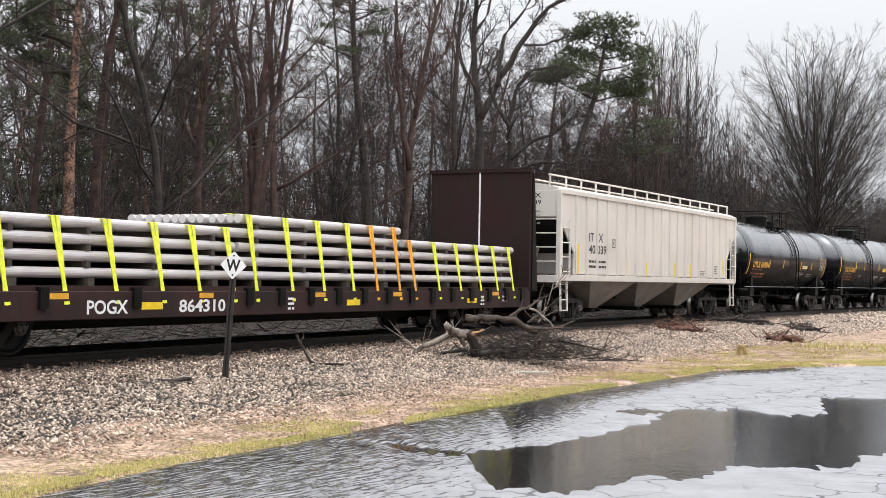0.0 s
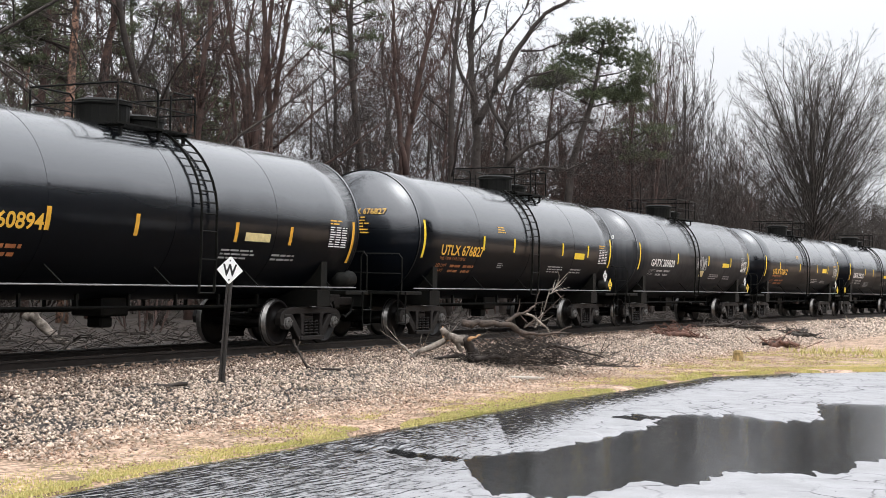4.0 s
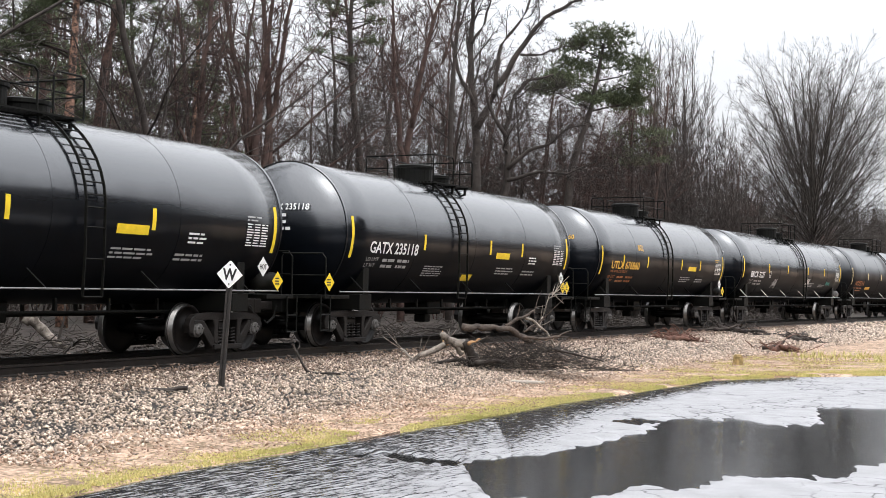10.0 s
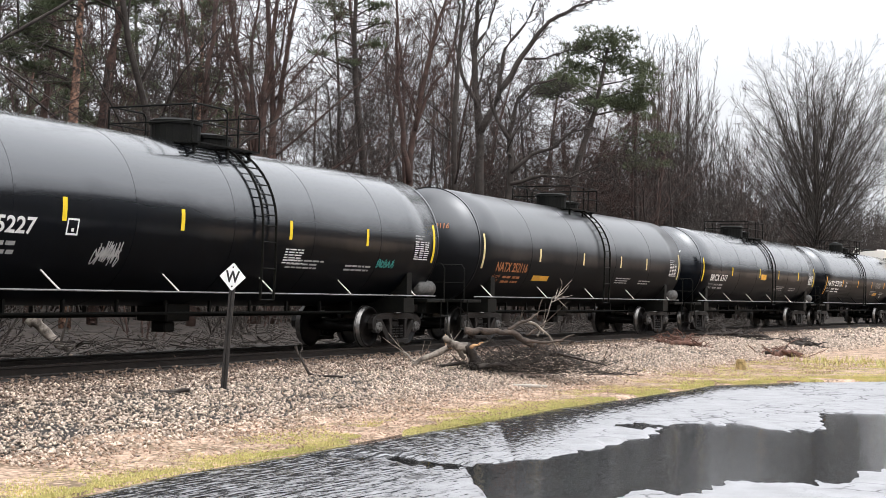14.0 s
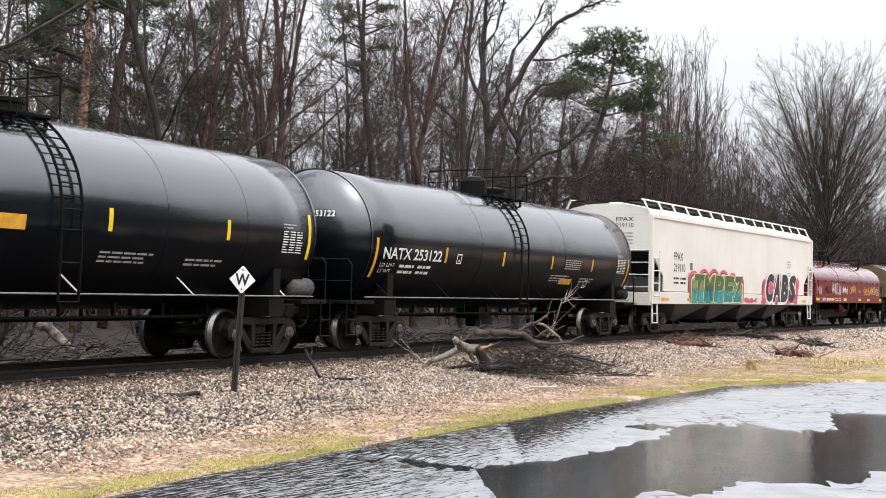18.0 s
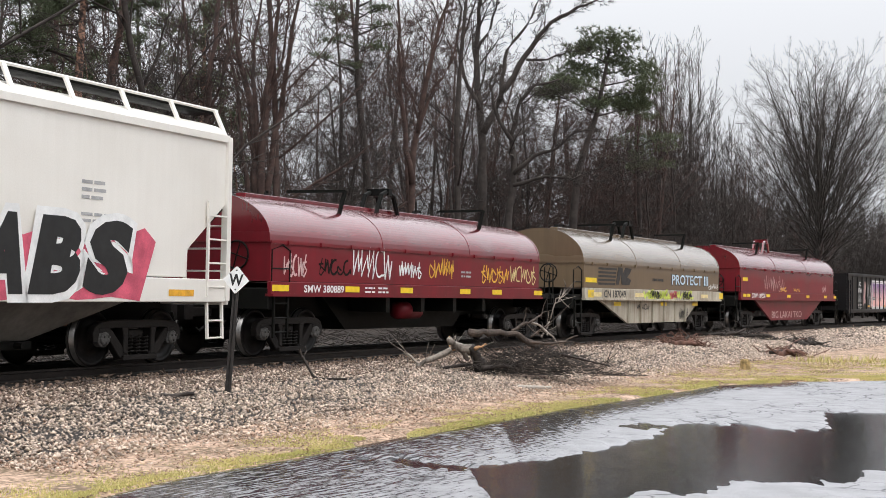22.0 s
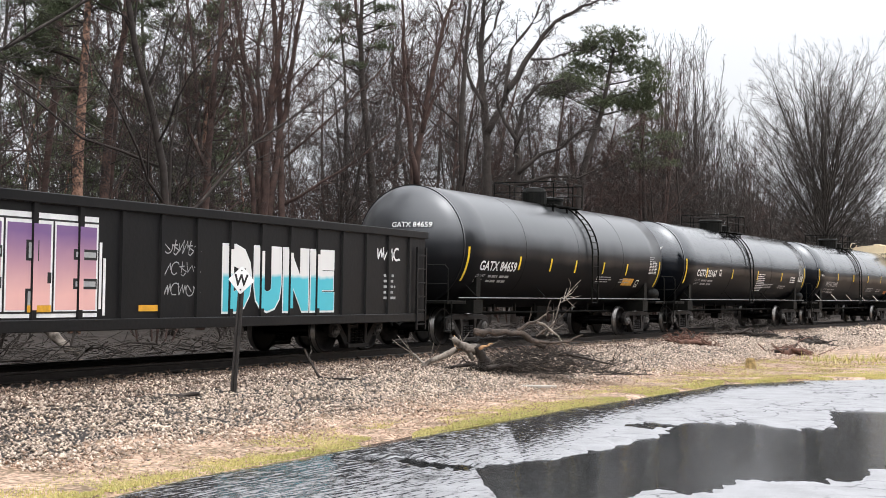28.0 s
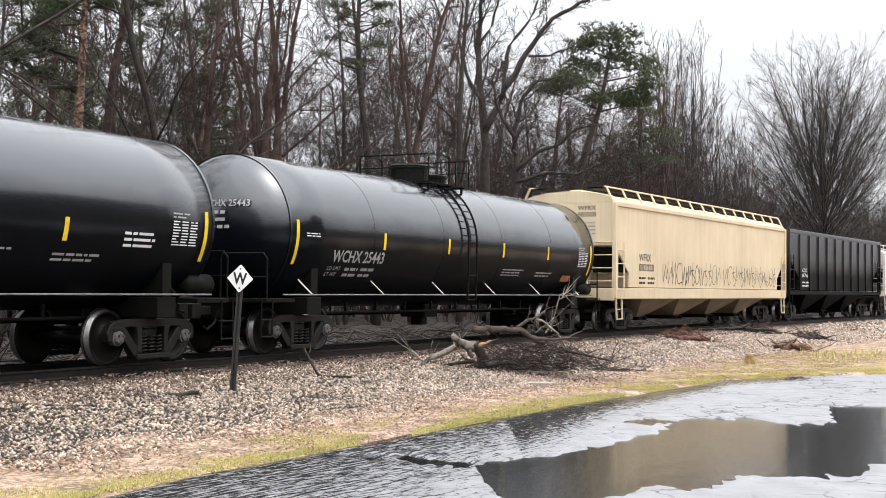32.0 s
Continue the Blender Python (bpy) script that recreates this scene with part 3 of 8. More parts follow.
stone_bed("ballast_stones", "pale crushed stone ballast piled beside the track",
          [(-21, -6, 1.9, 6.3, 46000, 0.0225), (-6, 8, 1.9, 6.1, 29000, 0.027), (8, 30, 1.9, 6.0, 22000, 0.036), (30, 62, 1.42, 6.0, 9000, 0.062)], BALLAST, 3)
stone_bed("oily_ballast_stones", "brown oily ballast between and beside the rails",
          [(-21, -6, 1.42, 2.9, 14000, 0.023), (-6, 8, 1.42, 2.7, 6000, 0.032), (8, 30, 1.42, 2.4, 5000, 0.040), (-21, 40, -1.4, 1.4, 9000, 0.035), (-21, 40, -3.2, -1.42, 9000, 0.045)], BALLAST_OILY, 4)


leaf = stone_bed("leaf_flakes", "brown leaf flakes and grit strewn over the verge", [(-21, -4, 4.8, 8.2, 16000, 0.013), (-4, 12, 5.0, 9.0, 8000, 0.016), (-21, 20, 3.3, 6.0, 4500, 0.018)], FLAKE, 5)
leaf["category"] = "leaves"


def turf_blades():
    """Short winter grass on the verge between stones and asphalt, and a rank tuft beyond."""
    rng = np.random.default_rng(9)
    verts, faces = [], []
    n = 0
    while n < 105000:
        x = rng.uniform(-6, 14)
        if rng.random() < 0.62:
            y = float(edge_y(x)) + rng.uniform(0.0, 0.5) + rng.uniform(0.0, 1.5) * rng.random() + 0.02
        else:
            y = float(edge_y(x)) + rng.uniform(0, 3.0 if x < 4 else 9.0)
        lat = (x - 0.0) * 0.885 - (y - 34.585) * 0.466
        if lat < 5.0 or y > 48 or fbm(x * 0.7, y * 0.7, 4.0, 2) < -0.26:
            continue
        h = rng.uniform(0.006, 0.024) * (1.0 if y < 31 else 1.3)
        if x > 10.3 and y > 38 and rng.random() < 0.12:
            h = rng.uniform(0.08, 0.28)
        t = rng.uniform(0, 6.28)
        w = 0.004 + 0.0004 * y
        lx, ly = rng.normal(0, 0.5 * h), rng.normal(0, 0.5 * h)
        b = len(verts)
        c, s = math.cos(t) * w, math.sin(t) * w
        g = float(profile(lat, 0)) - 0.012 if y > float(edge_y(x)) + 0.15 else 0.02
        verts += [(x - c, y - s, g), (x + c, y + s, g), (x + lx, y + ly, g + 0.012 + h)]
        faces.append((b, b + 1, b + 2))
        n += 1
    return tagged(new("grass", raw("grass", verts, faces, STRAW)), "short yellow-green winter grass along the asphalt edge", "grass", kind="stuff")


turf_blades()


# ---- lettering ----
TEXT_CACHE = {}


def text_shape(words, offset=0.0):
    """Points and faces of words in the built-in font, scaled to a unit box."""
    key = (words, offset)
    if key not in TEXT_CACHE:
        cu = bpy.data.curves.new("words", "FONT")
        cu.body, cu.offset, cu.resolution_u = words, offset, 3
        ob = bpy.data.objects.new("words", cu)
        scene.collection.objects.link(ob)
        me = bpy.data.meshes.new_from_object(ob.evaluated_get(bpy.context.evaluated_depsgraph_get()))
        v = np.array([p.co[:2] for p in me.vertices])
        f = [tuple(p.vertices) for p in me.polygons]
        bpy.data.objects.remove(ob)
        bpy.data.curves.remove(cu)
        bpy.data.meshes.remove(me)
        lo, hi = v.min(0), v.max(0)
        TEXT_CACHE[key] = ((v - lo) / (hi - lo), f)
    return TEXT_CACHE[key]


def letters(name, words, x0, x1, z0, z1, skin, material, parent, label="", offset=0.0, slant=0.0):
    v, f = text_shape(words, offset)
    pts = [skin(x0 + (x1 - x0) * a + slant * b, z0 + (z1 - z0) * b) for a, b in v]
    return part(name, raw(name, pts, f, material), material, parent, label)


def patch(bm, x0, x1, z0, z1, skin, n=1, m=1):
    """A thin painted or taped rectangle that lies on a surface."""
    g = [[bm.verts.new(skin(x0 + (x1 - x0) * i / n, z0 + (z1 - z0) * j / m)) for j in range(m + 1)] for i in range(n + 1)]
    for i in range(n):
        for j in range(m):
            bm.faces.new((g[i][j], g[i + 1][j], g[i + 1][j + 1], g[i][j + 1]))
    return bm


def small_print(name, x0, x1, z0, z1, rows, skin, material, parent, seed=1, cols=1):
    """Writing too small to read: rows of short bars."""
    rnd = random.Random(seed)
    bm = bmesh.new()
    dz = (z1 - z0) / rows
    for r in range(rows):
        z = z1 - dz * (r + 0.75)
        for c in range(cols):
            a = x0 + (x1 - x0) * c / cols
            b = a + (x1 - x0) / cols * rnd.uniform(0.7, 0.92)
            while a < b - 0.05:
                w = min(b - a, rnd.uniform(0.08, 0.3))
                patch(bm, a, a + w, z, z + dz * 0.45, skin)
                a += w + 0.04
    return tagged(part(name, bm, material, parent), kind="stuff")


def scribble(name, x0, x1, z0, z1, skin, material, parent, seed, strokes=7, width=0.035, label="sprayed scrawl"):
    """Sprayed writing that cannot be read: looping strokes side by side."""
    rnd = random.Random(seed)
    step = (x1 - x0) / strokes
    for k in range(strokes):
        cx, cz, hz = x0 + step * (k + 0.5), (z0 + z1) / 2, (z1 - z0) / 2
        kind = rnd.random()
        lean = rnd.uniform(0.0, 0.25)
        if kind < 0.45:
            # a jagged stroke, up and down
            n = rnd.choice((3, 4, 5))
            key = [(step * (-0.6 + 1.2 * i / n + rnd.uniform(-0.12, 0.12)), hz * ((-1) ** i * rnd.uniform(0.45, 1.0))) for i in range(n + 1)]
        elif kind < 0.75:
            # an open bowl with a tail
            a0, turn = rnd.uniform(0.3, 1.4), rnd.choice((-1, 1)) * rnd.uniform(3.6, 5.0)
            key = [(step * 0.55 * math.cos(a0 + turn * i / 9), hz * 0.85 * math.sin(a0 + turn * i / 9)) for i in range(10)] + [(step * rnd.uniform(0.4, 0.9), -hz * rnd.uniform(0.2, 1.1))]
        else:
            # a tall hook with a bar across
            key = [(-step * 0.1, hz), (-step * 0.2, -hz * 0.8), (step * 0.1, -hz), (step * 0.5, -hz * 0.4), (-step * 0.5, hz * 0.25), (step * 0.55, hz * 0.4)]
        pts = []
        for (a, b), (c, d) in zip(key, key[1:]):
            for i in range(3):
                pts.append((cx + a + (c - a) * i / 3 + lean * (b + (d - b) * i / 3), cz + b + (d - b) * i / 3))
        pts.append((cx + key[-1][0] + lean * key[-1][1], cz + key[-1][1]))
        w = width * rnd.uniform(0.7, 1.2)
        old, bm = None, bmesh.new()
        for (a, b), (c, d) in zip(pts, pts[1:]):
            n = math.hypot(c - a, d - b) or 1
            nx, nz = -(d - b) / n * w / 2, (c - a) / n * w / 2
            pair = [bm.verts.new(skin(a + nx, b + nz)), bm.verts.new(skin(a - nx, b - nz))]
            if old:
                bm.faces.new((old[0], old[1], pair[1], pair[0]))
            old = pair
        part(name, bm, material, parent, label)


# ---- the train ----
def side_frame_shape(y):
    """A cast frame: bowed top chord, sloping tension arms, spring columns and pedestal jaws."""
    bm = bmesh.new()
    a, b = y - 0.07, y + 0.07
    prism(bm, [(-1.13, 0.40), (-1.16, 0.54), (-1.10, 0.66), (-0.96, 0.73), (-0.60, 0.76), (0.60, 0.76), (0.96, 0.73), (1.10, 0.66), (1.16, 0.54), (1.13, 0.40), (1.03, 0.40), (1.00, 0.54),
               (0.86, 0.60), (0.62, 0.63), (0.40, 0.62), (-0.40, 0.62), (-0.62, 0.63), (-0.86, 0.60), (-1.00, 0.54), (-1.03, 0.40)], "y", a, b)
    for k in (-1, 1):
        prism(bm, [(k * 0.92, 0.61), (k * 0.70, 0.61), (k * 0.38, 0.28), (k * 0.26, 0.20), (k * 0.26, 0.10), (k * 0.42, 0.10), (k * 0.52, 0.18)], "y", a, b)
        prism(bm, [(k * 0.30, 0.64), (k * 0.46, 0.64), (k * 0.41, 0.50), (k * 0.41, 0.22), (k * 0.30, 0.18)], "y", y - 0.09, y + 0.09)
        prism(bm, [(k * 0.74, 0.62), (k * 0.78, 0.36), (k * 0.86, 0.34), (k * 0.84, 0.62)], "y", y - 0.05, y + 0.05)
        box(bm, k * 0.889 - 0.13, k * 0.889 + 0.13, y - 0.08, y + 0.08, 0.55, 0.63)
    box(bm, -0.44, 0.44, y - 0.12, y + 0.12, 0.09, 0.18)
    bmesh.ops.recalc_face_normals(bm, faces=list(bm.faces))
    return bm


def bearing_shape(x, y):
    bm = bmesh.new()
    s = 1 if y > 0 else -1
    lathe(bm, [(y - s * 0.05, 0.14), (y + s * 0.06, 0.14), (y + s * 0.075, 0.115), (y + s * 0.10, 0.11), (y + s * 0.12, 0.09), (y + s * 0.125, 0.0)], "y", 14, (x, 0, 0.457))
    for t in (0.5, 2.6, 4.7):
        lathe(bm, [(y + s * 0.115, 0.02), (y + s * 0.15, 0.02)], "y", 6, (x + 0.06 * math.cos(t), 0, 0.457 + 0.06 * math.sin(t)))
    return bm


def spring_shape(y):
    bm = bmesh.new()
    for x in (-0.2, 0.0, 0.2):
        pts = [(x + 0.075 * math.cos(t), y + 0.075 * math.sin(t), 0.19 + 0.29 * t / (5 * 2 * math.pi)) for t in np.linspace(0, 5 * 2 * math.pi, 41)]
        pipe(bm, pts, 0.019, 4)
    return bm


def wheelset_shape():
    me = bpy.data.meshes.new("wheelset")
    bm = bmesh.new()
    R = 0.457
    for s in (-1, 1):
        y = 0.70 * s
        lathe(bm, [(y, R - 0.09), (y - s * 0.005, R + 0.026), (y + s * 0.03, R + 0.026), (y + s * 0.035, R), (y + s * 0.135, R - 0.006), (y + s * 0.138, R - 0.06), (y + s * 0.105, R - 0.07),
                   (y + s * 0.07, 0.30), (y + s * 0.09, 0.17), (y + s * 0.15, 0.14), (y + s * 0.15, 0.085), (y + s * 0.27, 0.08)], "y", 36)
    lathe(bm, [(-0.72, 0.09), (0.72, 0.09)], "y", 12)
    bmesh.ops.recalc_face_normals(bm, faces=list(bm.faces))
    for f in bm.faces:
        f.smooth = len(f.verts) == 4
        rad = sum(math.hypot(v.co.x, v.co.z) for v in f.verts) / len(f.verts)
        f.material_index = 1 if rad > R - 0.012 and abs(f.normal.y) < 0.9 else 0
    bm.to_mesh(me)
    bm.free()
    me.materials.append(WHEEL)
    me.materials.append(RIM)
    return me


SPEED = 10.40
WHEELS = []


def build_truck():
    """One four-wheel truck, centred under its bolster; the wheelsets roll with the train's speed."""
    truck = part("truck", box(bmesh.new(), -0.2, 0.2, -1.0, 1.0, 0.36, 0.60), TRUCK, None, "", bevel=0.03)
    for y in (-1.0, 1.0):
        f = part("side_frame", side_frame_shape(y), TRUCK, truck, bevel=0.012)
        part("spring_nest", spring_shape(y), TRUCK, truck)
        for x in (-0.889, 0.889):
            part("bearing_cap", bearing_shape(x, y), CAP, truck, "greasy grey bearing cap")
    me = wheelset_shape()
    for x in (-0.889, 0.889):
        ws = part("wheelset", me, WHEEL, truck)
        ws.location = (x, 0, 0.457)
        WHEELS.append((ws, x, []))
    bm = bmesh.new()
    for k in (-1, 1):
        beam(bm, (k * 0.42, -0.75, 0.36), (k * 0.42, 0.75, 0.36), 0.08)
        for y in (-0.75, 0.75):
            box(bm, k * 0.40 - 0.04, k * 0.40 + 0.04, y - 0.07, y + 0.07, 0.26, 0.52)
    part("brake_beam", bm, IRON, truck)
    return truck


MASTER_TRUCK = build_truck()


def put_truck(car, x):
    """Another truck with the same meshes and the same rolling wheelsets, as a part of a car."""
    made = {MASTER_TRUCK: MASTER_TRUCK}
    if MASTER_TRUCK.parent:
        for o in (MASTER_TRUCK, *MASTER_TRUCK.children_recursive):
            made[o] = o.copy()
            scene.collection.objects.link(made[o])
            if o.parent in made:
                made[o].parent = made[o.parent]
            for k, (first, _, others) in enumerate(WHEELS):
                if o == first:
                    others.append(made[o])
    made[MASTER_TRUCK].parent = car
    made[MASTER_TRUCK].location = (x, 0, 0)
    return made[MASTER_TRUCK]


CARS = []


def new_car(name, label, category, first, last, trucks):
    """A car whose couplers lie at first and last along the train; its origin is on the rails at the middle."""
    car = thing(name, label, category, "cars of the freight train")
    mid = (first + last) / 2
    a, b = trucks[0] - mid, trucks[1] - mid
    put_truck(car, a)
    put_truck(car, b)
    CARS.append((car, mid, a, b))
    return car, mid


def couplers(car, x0, x1, reach0, reach1):
    for e, x, r in ((-1, x0, reach0), (1, x1, reach1)):
        bm = bmesh.new()
        box(bm, min(x, x - e * r), max(x, x - e * r), -0.09, 0.09, 0.76, 0.94)
        box(bm, x - 0.16, x + 0.10, -0.16, 0.16, 0.70, 1.0)
        part("coupler", bm, TRUCK, car, bevel=0.02)
        bm = bmesh.new()
        xx = x - e * 0.35
        pipe(bm, [(xx, -0.35, 0.86), (xx + e * 0.1, -0.36, 0.62), (xx + e * 0.32, -0.34, 0.5), (x + e * 0.02, -0.3, 0.56)], 0.028)
        part("air_hose", bm, IRON, car)


def arc_skin(R, zc, off=0.006):
    """Maps (along, height round the shell measured from the middle) on to the near side of a tank."""
    return lambda x, h: (x, -(R + off) * math.cos((h - zc) / R), zc + (R + off) * math.sin((h - zc) / R))


def flat_skin(y):
    return lambda x, z: (x, y, z)


TANK_R, TANK_Z = 1.52, 2.42


def tank_car(spec, label):
    """spec: couplers, arc tapes left and right, mark, colours and so on."""
    first, last, L, R = spec["ends"]
    car, mid = new_car("tank_car", label, "tank car", first, last, (L + spec.get("ta", 0.85), R - spec.get("tb", 0.85)))
    L, R = L - mid, R - mid
    x0, x1 = L - 0.22, R + 0.22
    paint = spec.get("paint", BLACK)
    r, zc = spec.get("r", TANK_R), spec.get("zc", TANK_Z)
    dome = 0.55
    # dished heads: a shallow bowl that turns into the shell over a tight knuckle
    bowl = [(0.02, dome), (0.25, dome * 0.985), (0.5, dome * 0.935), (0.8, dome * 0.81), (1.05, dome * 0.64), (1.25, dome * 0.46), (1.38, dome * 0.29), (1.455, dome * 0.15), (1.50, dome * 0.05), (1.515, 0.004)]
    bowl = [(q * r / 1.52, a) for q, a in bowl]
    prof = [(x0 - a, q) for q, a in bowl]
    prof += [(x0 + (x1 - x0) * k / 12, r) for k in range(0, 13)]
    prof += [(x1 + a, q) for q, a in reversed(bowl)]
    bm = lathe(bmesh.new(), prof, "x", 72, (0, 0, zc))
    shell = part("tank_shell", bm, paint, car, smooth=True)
    seams = spec.get("seams", 3)
    for k in range(seams + 2):
        x = x0 + (x1 - x0) * k / (seams + 1)
        bm = lathe(bmesh.new(), [(x - 0.03, r - 0.01), (x - 0.03, r + 0.004), (x + 0.03, r + 0.004), (x + 0.03, r - 0.01)], "x", 72, (0, 0, zc))
        part("jacket_seam", bm, paint, car)
    skin = arc_skin(r, zc)
    tape = spec.get("tape", YELLOW)
    w = 0.10
    tape_z, tick_z = spec.get("tape_z", 2.32), spec.get("tick_z", 2.33)
    for x, lo, hi in ((L, tape_z - 0.44, tape_z + 0.44), (R, tape_z - 0.44, tape_z + 0.44)):
        bm = patch(bmesh.new(), x - w / 2, x + w / 2, lo, hi, arc_skin(r, zc, 0.010), 1, 8)
        part("end_tape", bm, tape, car, "vertical reflective tape")
    for k in spec.get("ticks", (0.27, 0.43, 0.60, 0.78)):
        x = L + (R - L) * k
        part("side_tape", patch(bmesh.new(), x - 0.05, x + 0.05, tick_z - 0.18, tick_z + 0.18, skin, 1, 4), spec.get("tick_tape", tape), car)
    # reporting mark
    ink = spec.get("ink", WHITE)
    a, b, lo, hi = spec.get("mark_at", (0.11, 0.30, 2.02, 2.26))
    letters("reporting_mark", spec["mark"], L + (R - L) * a, L + (R - L) * b, lo, hi, skin, ink, car, "painted reporting mark", offset=0.022)
    ink2, x, long = spec.get("ink2", GREYTEXT), L + (R - L) * a, (R - L) * (b - a)
    if ink is AMBER:
        letters("owner_lettering", "THE TANK CAR PEOPLE", x, x + long * 0.6, lo - 0.12, lo - 0.04, skin, ink2, car, "small painted words")["kind"] = "stuff"
    for k, words in enumerate(("LD LMT", "LT WT")):
        z = lo - (0.30 if ink is AMBER else 0.18) - 0.14 * k
        letters("weight_lettering", words, x - 0.05, x + long * (0.22 - 0.04 * k), z, z + 0.085, skin, ink2, car, "small painted words")["kind"] = "stuff"
        small_print("small_lettering", x + long * 0.30, x + long * 0.92, z - 0.04, z + 0.11, 1, skin, ink2, car, k + len(spec["mark"]), 2)
    for i, (a, b, lo, hi, rows, ink2, cols) in enumerate(spec.get("prints", ())):
        small_print("small_lettering", L + (R - L) * a, L + (R - L) * b, lo, hi, rows, skin, ink2, car, i + 5, cols)
    for a, b, lo, hi, pm in spec.get("panels", ()):
        part("painted_panel", patch(bmesh.new(), L + (R - L) * a, L + (R - L) * b, lo, hi, skin, 2, 4), pm, car)
    # tabular data block by the rear tape
    bm = patch(bmesh.new(), R - 0.95, R - 0.2, 1.98, 2.42, arc_skin(r, zc, 0.007), 1, 4)
    part("data_panel", bm, BLACK, car)
    small_print("data_heading", R - 0.93, R - 0.4, 2.44, 2.56, 2, skin, AMBER if ink is AMBER else GREYTEXT, car, 6)
    small_print("data_lettering", R - 0.93, R - 0.22, 1.98, 2.42, 9, arc_skin(r, zc, 0.011), spec.get("ink2b", WHITE), car, 3, 3)
    # mark on the leading head
    small = lambda x, z: (x0 - dome * max(0, 1 - (math.hypot(x, z - zc) / r) ** 3.0) - 0.035, x, z)
    v, f = text_shape(spec["mark"], 0.01)
    part("head_mark", raw("head_mark", [small(0.20 - 1.05 * a, 2.86 + 0.13 * b) for a, b in v], f, ink), ink, car)
    small_print("small_lettering", -0.1, 0.55, 2.40, 2.82, 6 if ink is AMBER else 3, lambda x, z: small(-x, z), ink, car, 4)
    # underframe
    for a, b, x in ((x0 - dome - 0.05, x0 + 2.0, L + 0.85), (x1 - 2.0, x1 + dome + 0.05, R - 0.85)):
        part("stub_sill", box(bmesh.new(), a, b, -0.33, 0.33, 0.72, 1.1), IRON, car, bevel=0.01)
        bm = bmesh.new()
        box(bm, x - 0.25, x + 0.25, -1.35, 1.35, 0.78, 1.12)
        prism(bm, [(-1.35, 1.12), (1.35, 1.12), (1.35, 1.70), (1.0, 1.35), (0, 1.15), (-1.0, 1.35), (-1.35, 1.70)], "x", x - 0.12, x + 0.12)
        part("body_bolster", bm, IRON, car, bevel=0.01)
    bm = bmesh.new()
    box(bm, -0.35, 0.35, -0.35, 0.35, 0.62, 1.12)
    box(bm, -0.16, 0.16, -0.16, 0.16, 0.42, 0.62)
    part("bottom_outlet", bm, IRON, car, bevel=0.03)
    bm = bmesh.new()
    pipe(bm, [(x0 + 1.6, -0.55, 0.78), (x1 - 1.6, -0.55, 0.78)], 0.03)
    pipe(bm, [(x0 + 1.6, 0.5, 0.70), (x1 - 1.6, 0.5, 0.70)], 0.025)
    for x in np.arange(x0 + 2.2, x1 - 2, 1.3):
        beam(bm, (x, -0.55, 0.76), (x, -0.55, 1.15), 0.05)
        beam(bm, (x + 0.4, 0.5, 0.70), (x + 0.4, 0.5, 1.15), 0.05)
    part("brake_rigging", bm, IRON, car)
    for y in (-1.42, 1.42):
        bm = bmesh.new()
        pipe(bm, [(x0 - 0.1, y, 1.17), (x1 + 0.1, y, 1.17)], 0.016)
        part("side_handrail", bm, DULLRAIL if spec.get("pale_rail", True) and y < 0 else IRON, car, "thin side handrail")
        for x in np.linspace(x0 + 0.9, x1 - 0.9, spec.get("struts", 5)):
            bm = pipe(bmesh.new(), [(x, y, 1.17), (x - 0.18, math.copysign(math.sqrt(r * r - (1.47 - zc) ** 2), y), 1.47)], 0.016)
            part("rail_strut", bm, STEELWHITE if spec.get("pale_struts") and y < 0 else IRON, car)
    for e, xe in ((-1, x0), (1, x1)):
        bm = bmesh.new()
        box(bm, min(xe - 0.3 * e, xe + e * (dome + 0.1)), max(xe - 0.3 * e, xe + e * (dome + 0.1)), -1.42, 1.42, 1.02, 1.1)
        part("end_platform", bm, IRON, car, bevel=0.01)
        xp = xe + e * (dome + 0.06)
        for y in (-1.40, 1.40):
            bm = bmesh.new()
            yy = y * 0.25
            pipe(bm, [(xp, y, 1.1), (xp, y, 1.85), (xp, y * 0.94, 1.95), (xp, yy, 1.95), (xp, yy * 0.9, 1.85), (xp, yy * 0.9, 1.1)], 0.02)
            pipe(bm, [(xp, y, 1.5), (xp, yy, 1.5)], 0.016)
            part("end_railing", bm, IRON, car)
            bm = bmesh.new()
            for z in (0.38, 0.70):
                pipe(bm, [(xp - 0.2, y * 1.02, z), (xp + 0.15, y * 1.02, z)], 0.016)
            for dx in (-0.2, 0.15):
                pipe(bm, [(xp + dx, y * 1.02, 0.36), (xp + dx, y * 1.02, 1.08)], 0.016)
            part("sill_step", bm, IRON, car)
    # brake reservoir at the rear corner and a brake wheel at the front
    bm = lathe(bmesh.new(), [(x1 - 0.35, 0.05), (x1 - 0.30, 0.19), (x1 + 0.35, 0.19), (x1 + 0.40, 0.05)], "x", 16, (0, -1.12, 1.34))
    part("air_reservoir", bm, CAP if spec.get("tank_grey") else IRON, car, smooth=True)
    # platform, dome and ladder
    zt = zc + r
    gx1 = L + (R - L) * spec.get("platform", 0.6)
    gx0 = gx1 - 2.1
    px = (gx0 + gx1) / 2 + 0.15
    bm = lathe(bmesh.new(), [(zt - 0.25, 0.46), (zt + 0.12, 0.46), (zt + 0.14, 0.50), (zt + 0.20, 0.50), (zt + 0.26, 0.2)], "z", 24, (px + 0.5, 0, 0))
    part("manway", bm, IRON, car)
